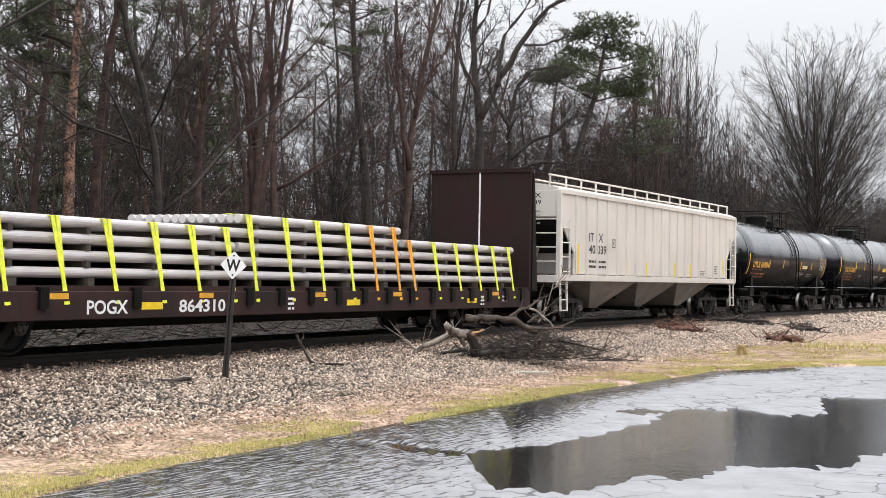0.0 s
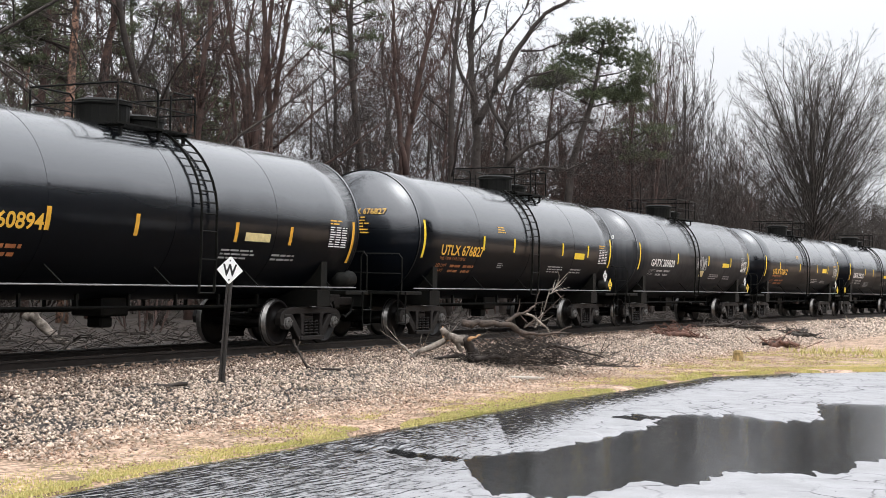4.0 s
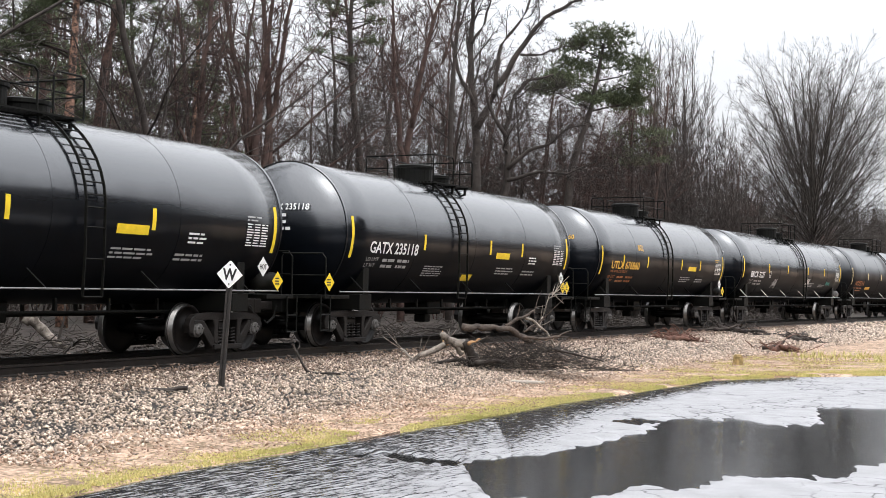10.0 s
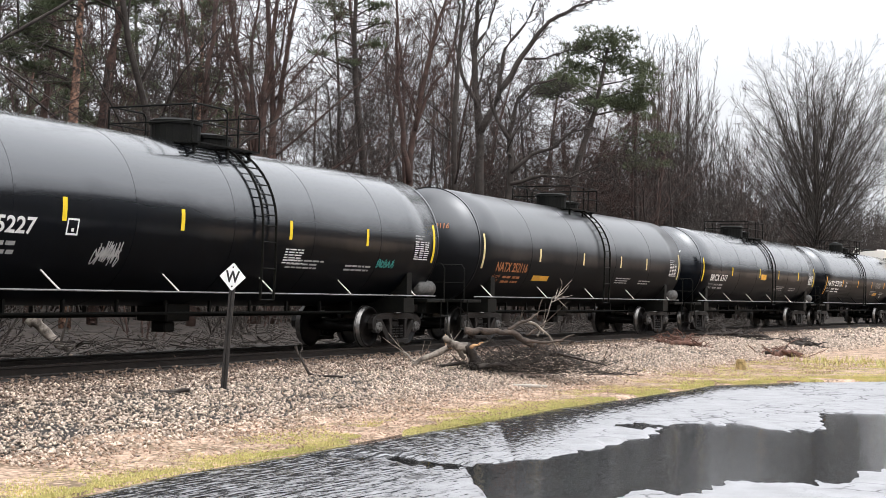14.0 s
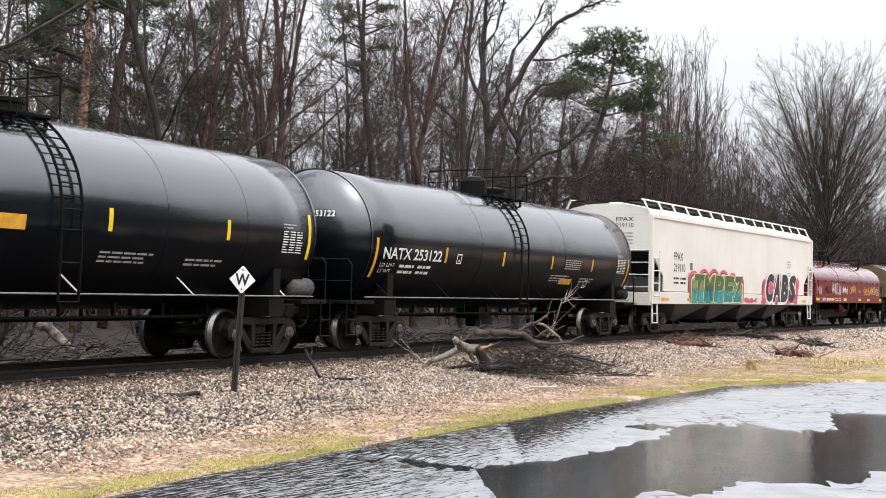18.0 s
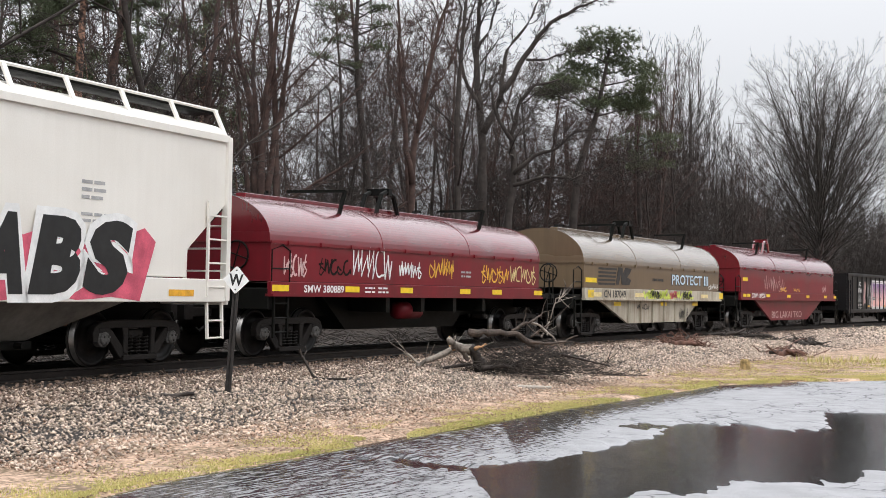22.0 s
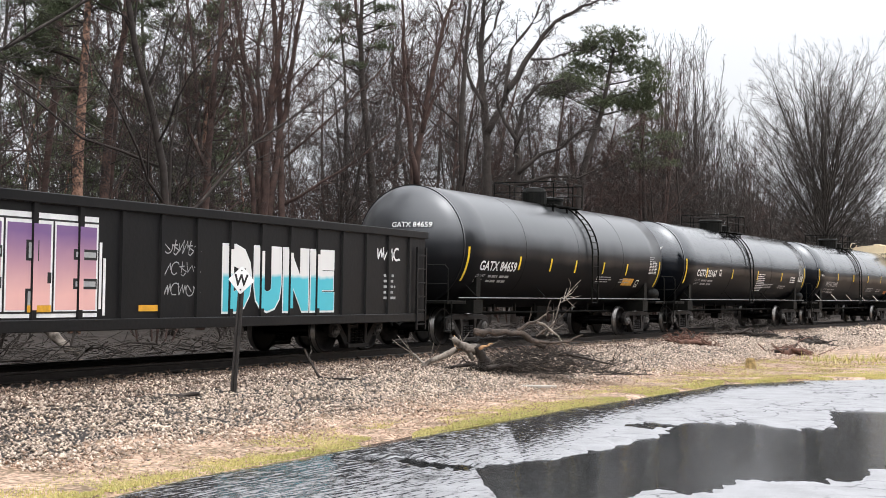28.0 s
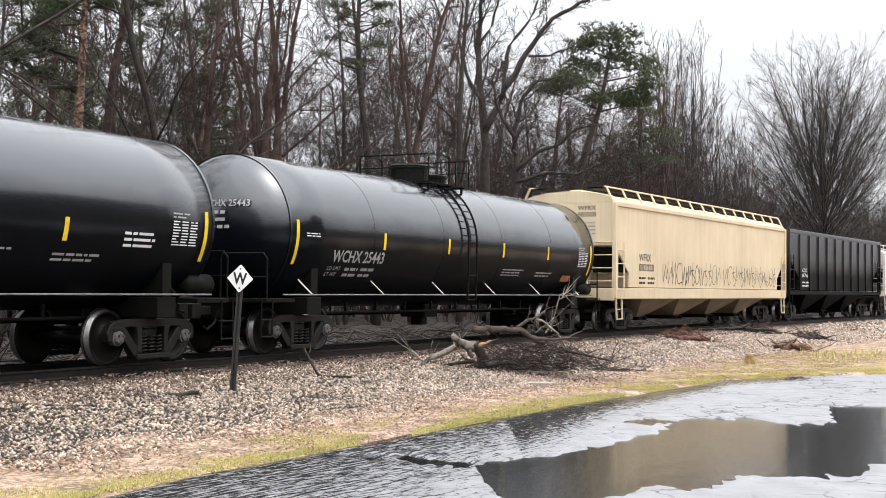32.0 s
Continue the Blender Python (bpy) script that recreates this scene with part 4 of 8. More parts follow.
    if spec.get("round_dome"):
        bm = lathe(bmesh.new(), [(zt - 0.1, 0.36), (zt + 0.34, 0.36), (zt + 0.44, 0.30), (zt + 0.50, 0.05)], "z", 18, (px - 0.45, 0, 0))
    else:
        bm = lathe(bmesh.new(), [(zt - 0.1, 0.46), (zt + 0.30, 0.46), (zt + 0.31, 0.50), (zt + 0.37, 0.50), (zt + 0.41, 0.42), (zt + 0.43, 0.05)], "z", 22, (px - 0.45, 0, 0))
    part("valve_housing", bm, IRON, car, bevel=0.0)
    for y in (-0.95, 0.95):
        bm = bmesh.new()
        for k in range(5):
            yy = y * (0.58 + 0.1 * k)
            box(bm, gx0, gx1, yy - 0.03, yy + 0.03, zt - 0.10, zt - 0.07)
        for x in (gx0 + 0.2, px, gx1 - 0.2):
            beam(bm, (x, y * 0.55, zt - 0.11), (x, y, zt - 0.11), 0.05)
            beam(bm, (x, y * 0.9, zt - 0.1), (x, y * 0.9, zc + math.sqrt(r * r - (y * 0.9) ** 2) - 0.02), 0.05)
        part("top_platform", bm, IRON, car)
        bm = bmesh.new()
        for a, b in ((gx0, px - 0.15), (px + 0.2, gx1)):
            pipe(bm, [(a, y, zt - 0.08), (a, y, zt + 0.53), (a + 0.08, y, zt + 0.60), (b - 0.08, y, zt + 0.60), (b, y, zt + 0.53), (b, y, zt - 0.08)], 0.019)
        pipe(bm, [(gx0, y, zt + 0.28), (gx1, y, zt + 0.28)], 0.014)
        part("platform_railing", bm, IRON, car)
    for x in (gx0, gx1):
        bm = pipe(bmesh.new(), [(x, -0.95, zt + 0.58), (x, 0.95, zt + 0.58)], 0.018)
        pipe(bm, [(x, -0.95, zt + 0.28), (x, 0.95, zt + 0.28)], 0.014)
        part("end_rail", bm, IRON, car)
    lx = L + (R - L) * spec.get("ladder", 0.56)
    bm = bmesh.new()
    path = [(-(r + 0.09) * math.cos(t), zc + (r + 0.09) * math.sin(t)) for t in np.linspace(radians(64), radians(-4), 9)] + [(-(r + 0.09), 1.75), (-(r + 0.06), 1.05)]
    for x in (lx - 0.22, lx + 0.22):
        for p, q in zip(path, path[1:]):
            beam(bm, (x, *p), (x, *q), 0.045, 0.02, (1, 0, 0))
    for k in range(13):
        t = k / 12 * (len(path) - 1)
        i = min(int(t), len(path) - 2)
        p = [path[i][j] + (path[i + 1][j] - path[i][j]) * (t - i) for j in (0, 1)]
        pipe(bm, [(lx - 0.22, *p), (lx + 0.22, *p)], 0.014, 5)
    part("ladder", bm, IRON, car)
    # placards on the end frames: along from the tape, height, kind
    for rear, dx, z, kind in spec.get("placards", ()):
        xx = (R if rear else L) + dx
        bm = bmesh.new()
        e = 0.19
        y = -1.44 if z < 1.55 else -1.50
        bm.faces.new([bm.verts.new((xx + a, y, z + b)) for a, b in ((-e, 0), (0, -e), (e, 0), (0, e))])
        card = part("placard", bm, WHITE if kind == "HOT" else YELLOW, car, "white diamond placard" if kind == "HOT" else "yellow diamond placard")
        if kind == "HOT":
            letters("placard_lettering", "HOT", xx - 0.11, xx + 0.11, z - 0.05, z + 0.05, flat_skin(y - 0.005), DARKTEXT, card, offset=0.02)
        else:
            small_print("placard_lettering", xx - 0.09, xx + 0.09, z - 0.08, z + 0.08, 3, flat_skin(y - 0.005), DARKTEXT, card)
    for x, z, w in spec.get("boxes", ()):
        xx = L + (R - L) * x
        bm = bmesh.new()
        for a, b, c, f in ((0, w, 0, 0.03), (0, w, w - 0.03, w), (0, 0.03, 0, w), (w - 0.03, w, 0, w), (w * 0.4, w * 0.62, w * 0.22, w * 0.42)):
            patch(bm, xx + a, xx + b, z + c, z + f, arc_skin(r, zc, 0.008))
        part("stencil", bm, WHITE, car)
    for a, b, lo, hi, m, seed in spec.get("scrawl", ()):
        scribble("graffiti", L + (R - L) * a, L + (R - L) * b, lo, hi, skin, m, car, seed)
    couplers(car, first - mid, last - mid, abs(first - mid - x0 + dome) + 0.2, abs(last - mid - x1 - dome) + 0.2)
    return car




PRINT_END = ((0.62, 0.72, 1.62, 1.85, 3, GREYTEXT, 1), (0.76, 0.84, 1.62, 1.80, 2, GREYTEXT, 1))


def tank(first, last, L, R, mark, at, ticks, ladder, platform, label, **more):
    spec = dict(ends=(first, last, L, R), mark=mark, mark_at=(at[0], at[1], at[2] - 0.13, at[2] + 0.13), ticks=ticks, ladder=ladder, platform=platform, prints=PRINT_END)
    spec.update(more)
    return tank_car(spec, label)


HAZ = ((1, -0.35, 1.62, "HOT"), (1, 0.25, 1.36, "YELLOW"))
tank(21.0, 36.2, 22.80, 34.66, "UTLX 660894", (0.048, 0.235, 2.09), (0.241, 0.413, 0.648, 0.801), 0.565, 0.598, "glossy black tank car with orange tape and amber marks", tape_z=2.1, tick_z=2.15, ink=AMBER, ink2=RUSTTEXT, tape=ORANGE,
     panels=((0.673, 0.742, 2.0, 2.16, CREAM),))
tank(36.2, 51.05, 37.75, 49.70, "UTLX 676827", (0.075, 0.262, 2.10), (0.260, 0.412, 0.686, 0.847), 0.510, 0.683, "glossy black tank car with yellow tape and diamond placards", ink=AMBER, ink2=RUSTTEXT,
     panels=((0.761, 0.825, 2.08, 2.26, YELLOW),), placards=HAZ, prints=PRINT_END + ((0.33, 0.38, 2.62, 2.80, 3, AMBER, 1), (0.345, 0.385, 1.7, 1.85, 3, GREYTEXT, 1)))
tank(51.05, 65.87, 52.40, 64.57, "GATX 209820", (0.091, 0.279, 2.14), (0.305, 0.585, 0.809), 0.455, 0.583, "black tank car streaked with grey spills and sprayed scrawl", struts=6, ink2=GREYTEXT,
     panels=((0.725, 0.792, 2.12, 2.28, YELLOW), (0.517, 0.556, 1.72, 1.95, CREAM)), placards=HAZ, scrawl=((0.48, 0.57, 1.95, 2.5, GREYTEXT, 3),), paint=BLACK_SPILL)
tank(65.87, 80.65, 67.17, 79.40, "UTLX 676812", (0.091, 0.268, 2.10), (0.171, 0.432, 0.681, 0.839), 0.522, 0.660, "glossy black tank car with amber marks and yellow tape", ink=AMBER, ink2=RUSTTEXT,
     panels=((0.754, 0.818, 2.16, 2.36, YELLOW),), placards=HAZ, prints=PRINT_END + ((0.384, 0.432, 2.72, 2.88, 4, AMBER, 1), (0.10, 0.24, 1.88, 1.95, 1, RUSTTEXT, 1)))
tank(80.65, 95.3, 81.95, 94.0, "GATX 235212", (0.065, 0.247, 2.14), (0.268, 0.422, 0.698), 0.569, 0.604, "glossy black tank car with white marks and yellow tape", struts=5,
     panels=((0.622, 0.689, 2.06, 2.22, YELLOW),), placards=HAZ + ((0, -0.75, 1.36, "YELLOW"),), prints=PRINT_END + ((0.291, 0.398, 1.5, 1.8, 5, GREYTEXT, 1), (0.78, 0.83, 1.95, 2.18, 3, WHITE, 1)))
tank(95.3, 109.9, 96.7, 108.45, "GATX 235118", (0.065, 0.247, 2.14), (0.272, 0.571, 0.737), 0.424, 0.569, "glossy black tank car with white marks and two yellow placards",
     panels=((0.602, 0.671, 2.06, 2.22, YELLOW), (0.470, 0.517, 1.40, 1.60, YELLOW)), placards=HAZ + ((1, -0.05, 1.36, "YELLOW"), (0, -0.75, 1.36, "YELLOW")), prints=PRINT_END + ((0.29, 0.39, 1.5, 1.8, 5, GREYTEXT, 1), (0.78, 0.83, 1.95, 2.18, 3, WHITE, 1)))
tank(109.9, 124.85, 111.28, 123.45, "UTLX 676860", (0.069, 0.267, 2.12), (0.149, 0.329, 0.610, 0.779), 0.490, 0.580, "glossy black tank car with orange marks and yellow tape", tape_z=2.24, tick_z=2.27, ink=AMBER, ink2=RUSTTEXT,
     panels=((0.672, 0.742, 2.06, 2.22, YELLOW),), placards=HAZ, prints=PRINT_END + ((0.255, 0.305, 2.62, 2.82, 6, AMBER, 1),))
tank(124.85, 143.37, 126.28, 142.07, "BRCX 5227", (0.066, 0.187, 2.10), (0.222, 0.403, 0.615, 0.803), 0.560, 0.594, "long black tank car with white marks and pale rail struts", pale_struts=True, seams=5, struts=6, tape_z=2.38, tick_z=2.39, prints=PRINT_END + ((0.609, 0.662, 1.72, 2.05, 6, WHITE, 1),),
     boxes=((0.227, 2.0, 0.26),), scrawl=((0.275, 0.315, 1.5, 1.95, GREYTEXT, 5), (0.84, 0.89, 1.75, 1.95, TEAL, 6)), tank_grey=GREYTEXT)
tank(143.37, 161.2, 144.70, 159.82, "NATX 252116", (0.057, 0.180, 1.95), (0.226, 0.430, 0.630, 0.784), 0.537, 0.581, "long dusty brown-black tank car with faded orange marks", ink=RUSTTEXT, ink2=RUSTTEXT, tick_tape=CREAM, tape=CREAM,
     pale_struts=True, seams=4, paint=BLACK_DULL, panels=((0.215, 0.284, 1.60, 1.76, ORANGE),), tank_grey=GREYTEXT)
tank(161.2, 179.5, 162.6, 178.25, "BRCX 6317", (0.061, 0.185, 2.05), (0.219, 0.451, 0.627, 0.828), 0.564, 0.590, "long glossy black tank car with white marks and yellow tape", pale_struts=True, seams=6, struts=6,
     panels=((0.464, 0.511, 2.08, 2.30, ORANGE),), tank_grey=GREYTEXT)
tank(179.5, 196.8, 180.68, 195.82, "NATX 253122", (0.020, 0.193, 2.13), (0.207, 0.411, 0.613, 0.806), 0.480, 0.575, "long glossy black tank car with orange tape and white marks", tape=ORANGE, tape_z=2.0, tick_z=2.17, ink2=WHITE, seams=2, prints=PRINT_END + ((0.673, 0.775, 2.0, 2.3, 5, GREYTEXT, 1),), struts=6,
     boxes=((0.243, 1.98, 0.24), (0.79, 1.45, 0.26)), panels=((0.669, 0.725, 1.55, 1.73, ORANGE),), round_dome=True)
tank(287.92, 304.32, 289.27, 302.92, "GATX 84659", (0.053, 0.205, 1.97), (0.216, 0.361, 0.488, 0.643, 0.785), 0.574, 0.610, "dull black tank car with a round dome and yellow tape", paint=BLACK_DULL, round_dome=True, struts=4, tape_z=1.97, tick_z=2.08,
     panels=((0.781, 0.850, 1.55, 1.80, ORANGE),), boxes=((0.868, 1.5, 0.26),))
tank(304.32, 322.27, 305.67, 320.99, "CGTX 25167", (0.077, 0.216, 2.13), (0.146, 0.338, 0.548, 0.771), 0.474, 0.540, "long glossy black tank car with white marks and a print panel", seams=2, struts=4, tape_z=2.16, tick_z=2.15,
     boxes=((0.235, 2.05, 0.24),), prints=PRINT_END + ((0.552, 0.634, 1.47, 2.25, 10, WHITE, 1), (0.888, 0.92, 1.9, 2.2, 3, WHITE, 1), (0.86, 0.90, 1.9, 2.2, 3, WHITE, 1)))
tank(322.27, 340.02, 323.57, 338.83, "WCHX 25443", (0.089, 0.222, 1.95), (0.218, 0.413, 0.609, 0.795), 0.481, 0.548, "long glossy black tank car with grey marks and yellow tape", tape_z=2.18, tick_z=2.31, seams=4, struts=6, ink=GREYTEXT, pale_struts=True,
     prints=PRINT_END + ((0.02, 0.06, 2.30, 2.40, 2, WHITE, 1),), panels=((0.885, 0.925, 1.5, 1.7, RUSTTEXT),))


# ---- covered hoppers ----
def frustum(bm, x0, x1, y, z1, a0, a1, b, z0):
    """A hopper bay: wide above, narrow below."""
    v = [bm.verts.new(p) for p in ((x0, -y, z1), (x1, -y, z1), (x1, y, z1), (x0, y, z1), (a0, -b, z0), (a1, -b, z0), (a1, b, z0), (a0, b, z0))]
    for f in ((0, 1, 2, 3), (7, 6, 5, 4), (0, 4, 5, 1), (1, 5, 6, 2), (2, 6, 7, 3), (3, 7, 4, 0)):
        bm.faces.new([v[i] for i in f])
    return bm


def grab_ladder(car, x0, x1, y, z0, z1, n, material, name="side_ladder"):
    bm = bmesh.new()
    for x in (x0, x1):
        beam(bm, (x, y, z0), (x, y, z1), 0.045)
    for k in range(n):
        z = z0 + (z1 - z0) * (k + 0.4) / n
        pipe(bm, [(x0, y, z), (x1, y, z)], 0.018, 5)
    return part(name, bm, material, car)


# shade: paint colour that stands in for underside shade on ends and bays
def hopper_car(first, last, L, R, label, paint, w, sill, eave, peak, cut, notch, bays, mark, mark_at, shade, rail="posts", ribs=0, trucks=(1.75, 1.75), ink=None, open_top=False):
    car, mid = new_car("hopper_car", label, "hopper car", first, last, (L + trucks[0], R - trucks[1]))
    L, R = L - mid, R - mid
    z0, z1 = sill
    kink = notch - 0.62 * (notch - z1)
    side = [(L, eave), (L, notch), (L + cut, kink), (L + cut, z1 + 0.02), (R - cut, z1 + 0.02), (R - cut, kink), (R, notch), (R, eave)]
    if open_top:
        bm = prism(bmesh.new(), side, "y", -w, w)
        box(bm, L - 0.05, R + 0.05, -w - 0.06, -w + 0.05, eave - 0.02, eave + 0.14)
        box(bm, L - 0.05, R + 0.05, w - 0.05, w + 0.06, eave - 0.02, eave + 0.14)
        part("body", bm, paint, car, bevel=0.015)
    else:
        part("body", prism(bmesh.new(), side, "y", -w, w), paint, car, bevel=0.02)
        arc = [(w * math.cos(t), eave + (peak - eave) * math.sin(t)) for t in np.linspace(0, math.pi, 17)]
        part("roof", prism(bmesh.new(), arc, "x", L, R), paint, car, smooth=False)
        for y in (-w - 0.02, w + 0.02):
            part("eave_strip", box(bmesh.new(), L, R, y - 0.03, y + 0.03, eave - 0.1, eave + 0.03), paint, car, bevel=0.008)
    for y in (-w, w):
        part("side_sill", box(bmesh.new(), L, R, y - 0.05, y + 0.05, z0, z1), paint, car, bevel=0.012)
    # ends: posts, platform, ladders
    for e, x in ((-1, L), (1, R)):
        xi = x - e * cut
        # near-black steel colour paints in the shade under the slope
        part("slope_sheet", prism(bmesh.new(), [(x + e * 0.008, notch - 0.05), (xi + e * 0.008, kink - 0.004), (xi + e * 0.03, kink - 0.01), (x + e * 0.03, notch - 0.05)], "y", -w + 0.04, w - 0.04), IRON, car, "slope sheet blackened for shade")
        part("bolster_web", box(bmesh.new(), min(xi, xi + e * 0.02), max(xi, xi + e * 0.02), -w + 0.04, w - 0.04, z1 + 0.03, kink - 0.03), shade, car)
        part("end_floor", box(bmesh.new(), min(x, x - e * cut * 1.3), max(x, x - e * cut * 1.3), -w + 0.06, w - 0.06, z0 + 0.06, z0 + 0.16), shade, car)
        for y in (-w, w):
            part("corner_post", box(bmesh.new(), x - 0.06, x + 0.06, y - 0.07, y + 0.07, z0 + 0.02, eave), paint, car, bevel=0.01)
            grab_ladder(car, x - e * 0.06, x - e * 0.62, y * 1.035, z0 + 0.1, z0 + 1.75, 4, paint)
            bm = bmesh.new()
            for xx in (x - e * 0.1, x - e * 0.55):
                beam(bm, (xx, y, z0), (xx, y * 1.02, 0.42), 0.045)
            for zz in (0.44, 0.74):
                pipe(bm, [(x - e * 0.1, y * 1.02, zz), (x - e * 0.55, y * 1.02, zz)], 0.018, 5)
            part("sill_step", bm, paint, car)
        bm = bmesh.new()
        for zz in (z0 + 0.55, z0 + 0.95, z0 + 1.35, z0 + 1.75):
            pipe(bm, [(x + e * 0.05, -w, zz), (x + e * 0.05, -w + 0.9, zz)], 0.018, 5)
        beam(bm, (x + e * 0.05, -w + 0.9, z0 + 0.1), (x + e * 0.05, -w + 0.9, z0 + 1.8), 0.045)
        part("end_ladder", bm, paint, car)
        part("end_sill", box(bmesh.new(), x - 0.12, x + 0.12, -w, w, z0 - 0.05, z1 - 0.02), paint, car, bevel=0.01)
        bm = bmesh.new()
        for y in (-0.5, 0.5):
            beam(bm, (x - e * 0.3, y, z0 + 0.16), (x - e * cut * 0.9, y, z1 + 1.0), 0.08)
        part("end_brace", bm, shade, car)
    part("centre_sill", box(bmesh.new(), L - 0.2, R + 0.2, -0.3, 0.3, 0.72, 1.08), IRON, car)
    # bays
    lo, hi = L + cut + 0.6 + trucks[0] * 0.45, R - cut - 0.6 - trucks[1] * 0.45
    step = (hi - lo) / bays
    for k in range(bays):
        a = lo + step * k
        c = a + step / 2
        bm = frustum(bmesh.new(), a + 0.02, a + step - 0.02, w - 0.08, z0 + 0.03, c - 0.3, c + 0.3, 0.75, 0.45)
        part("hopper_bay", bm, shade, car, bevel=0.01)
        bm = box(bmesh.new(), c - 0.34, c + 0.34, -0.85, 0.85, 0.33, 0.45)
        pipe(bm, [(c, -1.0, 0.39), (c, 1.0, 0.39)], 0.05)
        part("outlet_gate", bm, IRON, car)
    # roof walkway and its rail
    if not open_top:
        for y in (-0.45, 0.45) if rail == "posts" else (-w * 0.62, w * 0.62):
            part("running_board", box(bmesh.new(), L - 0.1, R + 0.1, y - 0.24, y + 0.24, peak + 0.06, peak + 0.10), IRON if rail != "posts" else paint, car)
        n = 15
        for y in (-1, 1):
            bm = bmesh.new()
            for k in range(n + 1):
                x = L + (R - L) * k / n
                if rail == "posts":
                    beam(bm, (x, y * w * 0.80, eave + 0.02), (x, y * w * 0.80, peak + 0.19), 0.045)
                else:
                    beam(bm, (x, y * w * 0.97, eave), (x, y * w * 0.82, peak + 0.10), 0.09, 0.04)
            pipe(bm, [(L - 0.1, y * w * 0.80, peak + (0.20 if rail == "posts" else 0.12)), (R + 0.1, y * w * 0.80, peak + (0.20 if rail == "posts" else 0.12))], 0.028)
            part("roof_rail", bm, paint, car)
        for k in range(5):
            x = L + (R - L) * (k + 0.5) / 5
            part("hatch_cover", box(bmesh.new(), x - 1.3, x + 1.3, -0.2, 0.2, peak - 0.02, peak + 0.09), paint, car, bevel=0.02)
    for k in range(ribs):
        x = L + cut + 0.05 + (R - L - 2 * cut - 0.1) * k / (ribs - 1)
        for y in (-1, 1):
            part("side_post", box(bmesh.new(), x - 0.035, x + 0.035, min(y * w, y * (w + 0.055)), max(y * w, y * (w + 0.055)), z1 - 0.05, eave - 0.05), paint, car)
    sk = flat_skin(-w - 0.006)
    a, b, lo, hi = mark_at
    ink = ink or DARKTEXT
    one, two = mark
    dz = (hi - lo) * 0.42
    letters("reporting_mark", one, a, a + (b - a) * 0.8, hi - dz, hi, sk, ink, car, "painted reporting mark", offset=0.01)
    letters("car_number", two, a, b, lo, lo + dz, sk, ink, car, "painted car number", offset=0.01)
    small_print("small_lettering", a, b + 0.2, lo - 0.45, lo - 0.15, 2, sk, ink, car, 3, 2)
    v, f = text_shape(one, 0.01)
    for words, z in ((one, eave - 0.22), (two, eave - 0.42)):
        v, f = text_shape(words, 0.01)
        part("end_mark", raw("end_mark", [(L - 0.006, -0.35 - 0.62 * p, z + 0.14 * q) for p, q in v], f, ink), ink, car)
    small_print("end_lettering", 0.2, 0.95, eave - 1.0, eave - 0.55, 4, lambda x, z: (L - 0.006, -1.15 + x, z), GREYTEXT, car, 5)
    couplers(car, first - mid, last - mid, L - first + mid + 0.25, last - mid - R + 0.25)
    return car, L, R, sk


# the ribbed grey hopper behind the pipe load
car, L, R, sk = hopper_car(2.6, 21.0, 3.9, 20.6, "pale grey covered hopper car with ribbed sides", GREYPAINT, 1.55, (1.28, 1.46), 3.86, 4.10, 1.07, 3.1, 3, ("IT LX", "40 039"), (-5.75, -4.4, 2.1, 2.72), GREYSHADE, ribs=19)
for k, (x, z0, z1) in enumerate(((-6.58, 1.51, 2.37), (-2.62, 1.49, 1.96), (-0.9, 1.5, 1.94), (1.89, 1.47, 1.95), (3.56, 1.47, 1.96), (7.38, 1.59, 2.18))):
    part("side_tape", patch(bmesh.new(), x - 0.07, x + 0.07, z0, z1, sk), YELLOW, car)
bm = bmesh.new()
for x0, x1, z0, z1 in ((-3.92, -3.89, 2.33, 2.59), (-3.70, -3.67, 2.33, 2.59), (-3.89, -3.70, 2.33, 2.36), (-3.89, -3.70, 2.56, 2.59)):
    patch(bm, x0, x1, z0, z1, sk)
part("stencil_frame", bm, DARKTEXT, car)
letters("stencil", "C", -3.85, -3.74, 2.40, 2.52, sk, DARKTEXT, car, "painted stencil letter", offset=0.01)
small_print("small_lettering", 4.6, 5.2, 1.55, 1.75, 3, sk, DARKTEXT, car, 2)
small_print("small_lettering", 6.3, 6.8, 1.6, 1.95, 4, sk, DARKTEXT, car, 3)

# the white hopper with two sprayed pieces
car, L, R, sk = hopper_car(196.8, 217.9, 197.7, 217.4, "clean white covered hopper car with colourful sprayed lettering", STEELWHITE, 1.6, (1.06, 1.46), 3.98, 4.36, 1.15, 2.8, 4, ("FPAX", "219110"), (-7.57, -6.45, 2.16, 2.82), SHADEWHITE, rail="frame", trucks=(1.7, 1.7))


def on(y):
    return flat_skin(-1.6 - y)


def ragged(name, x0, x1, z0, z1, y, material, parent, seed, n=14, rough=0.12, lean=0.0):
    """A sprayed cloud of colour with an uneven outline."""
    rnd = random.Random(seed)
    pts = [(x0 + (x1 - x0) * i / n, z1 + rnd.uniform(-rough, rough)) for i in range(n + 1)] + [(x1 - (x1 - x0) * i / n, z0 + rnd.uniform(-rough * 0.3, rough * 0.3)) for i in range(n + 1)]
    bm = bmesh.new()
    bm.faces.new([bm.verts.new(on(y)(a + lean * (b - z0), b)) for a, b in pts])
    bmesh.ops.triangulate(bm, faces=list(bm.faces))
    return part(name, bm, material, parent, "sprayed patch of colour")


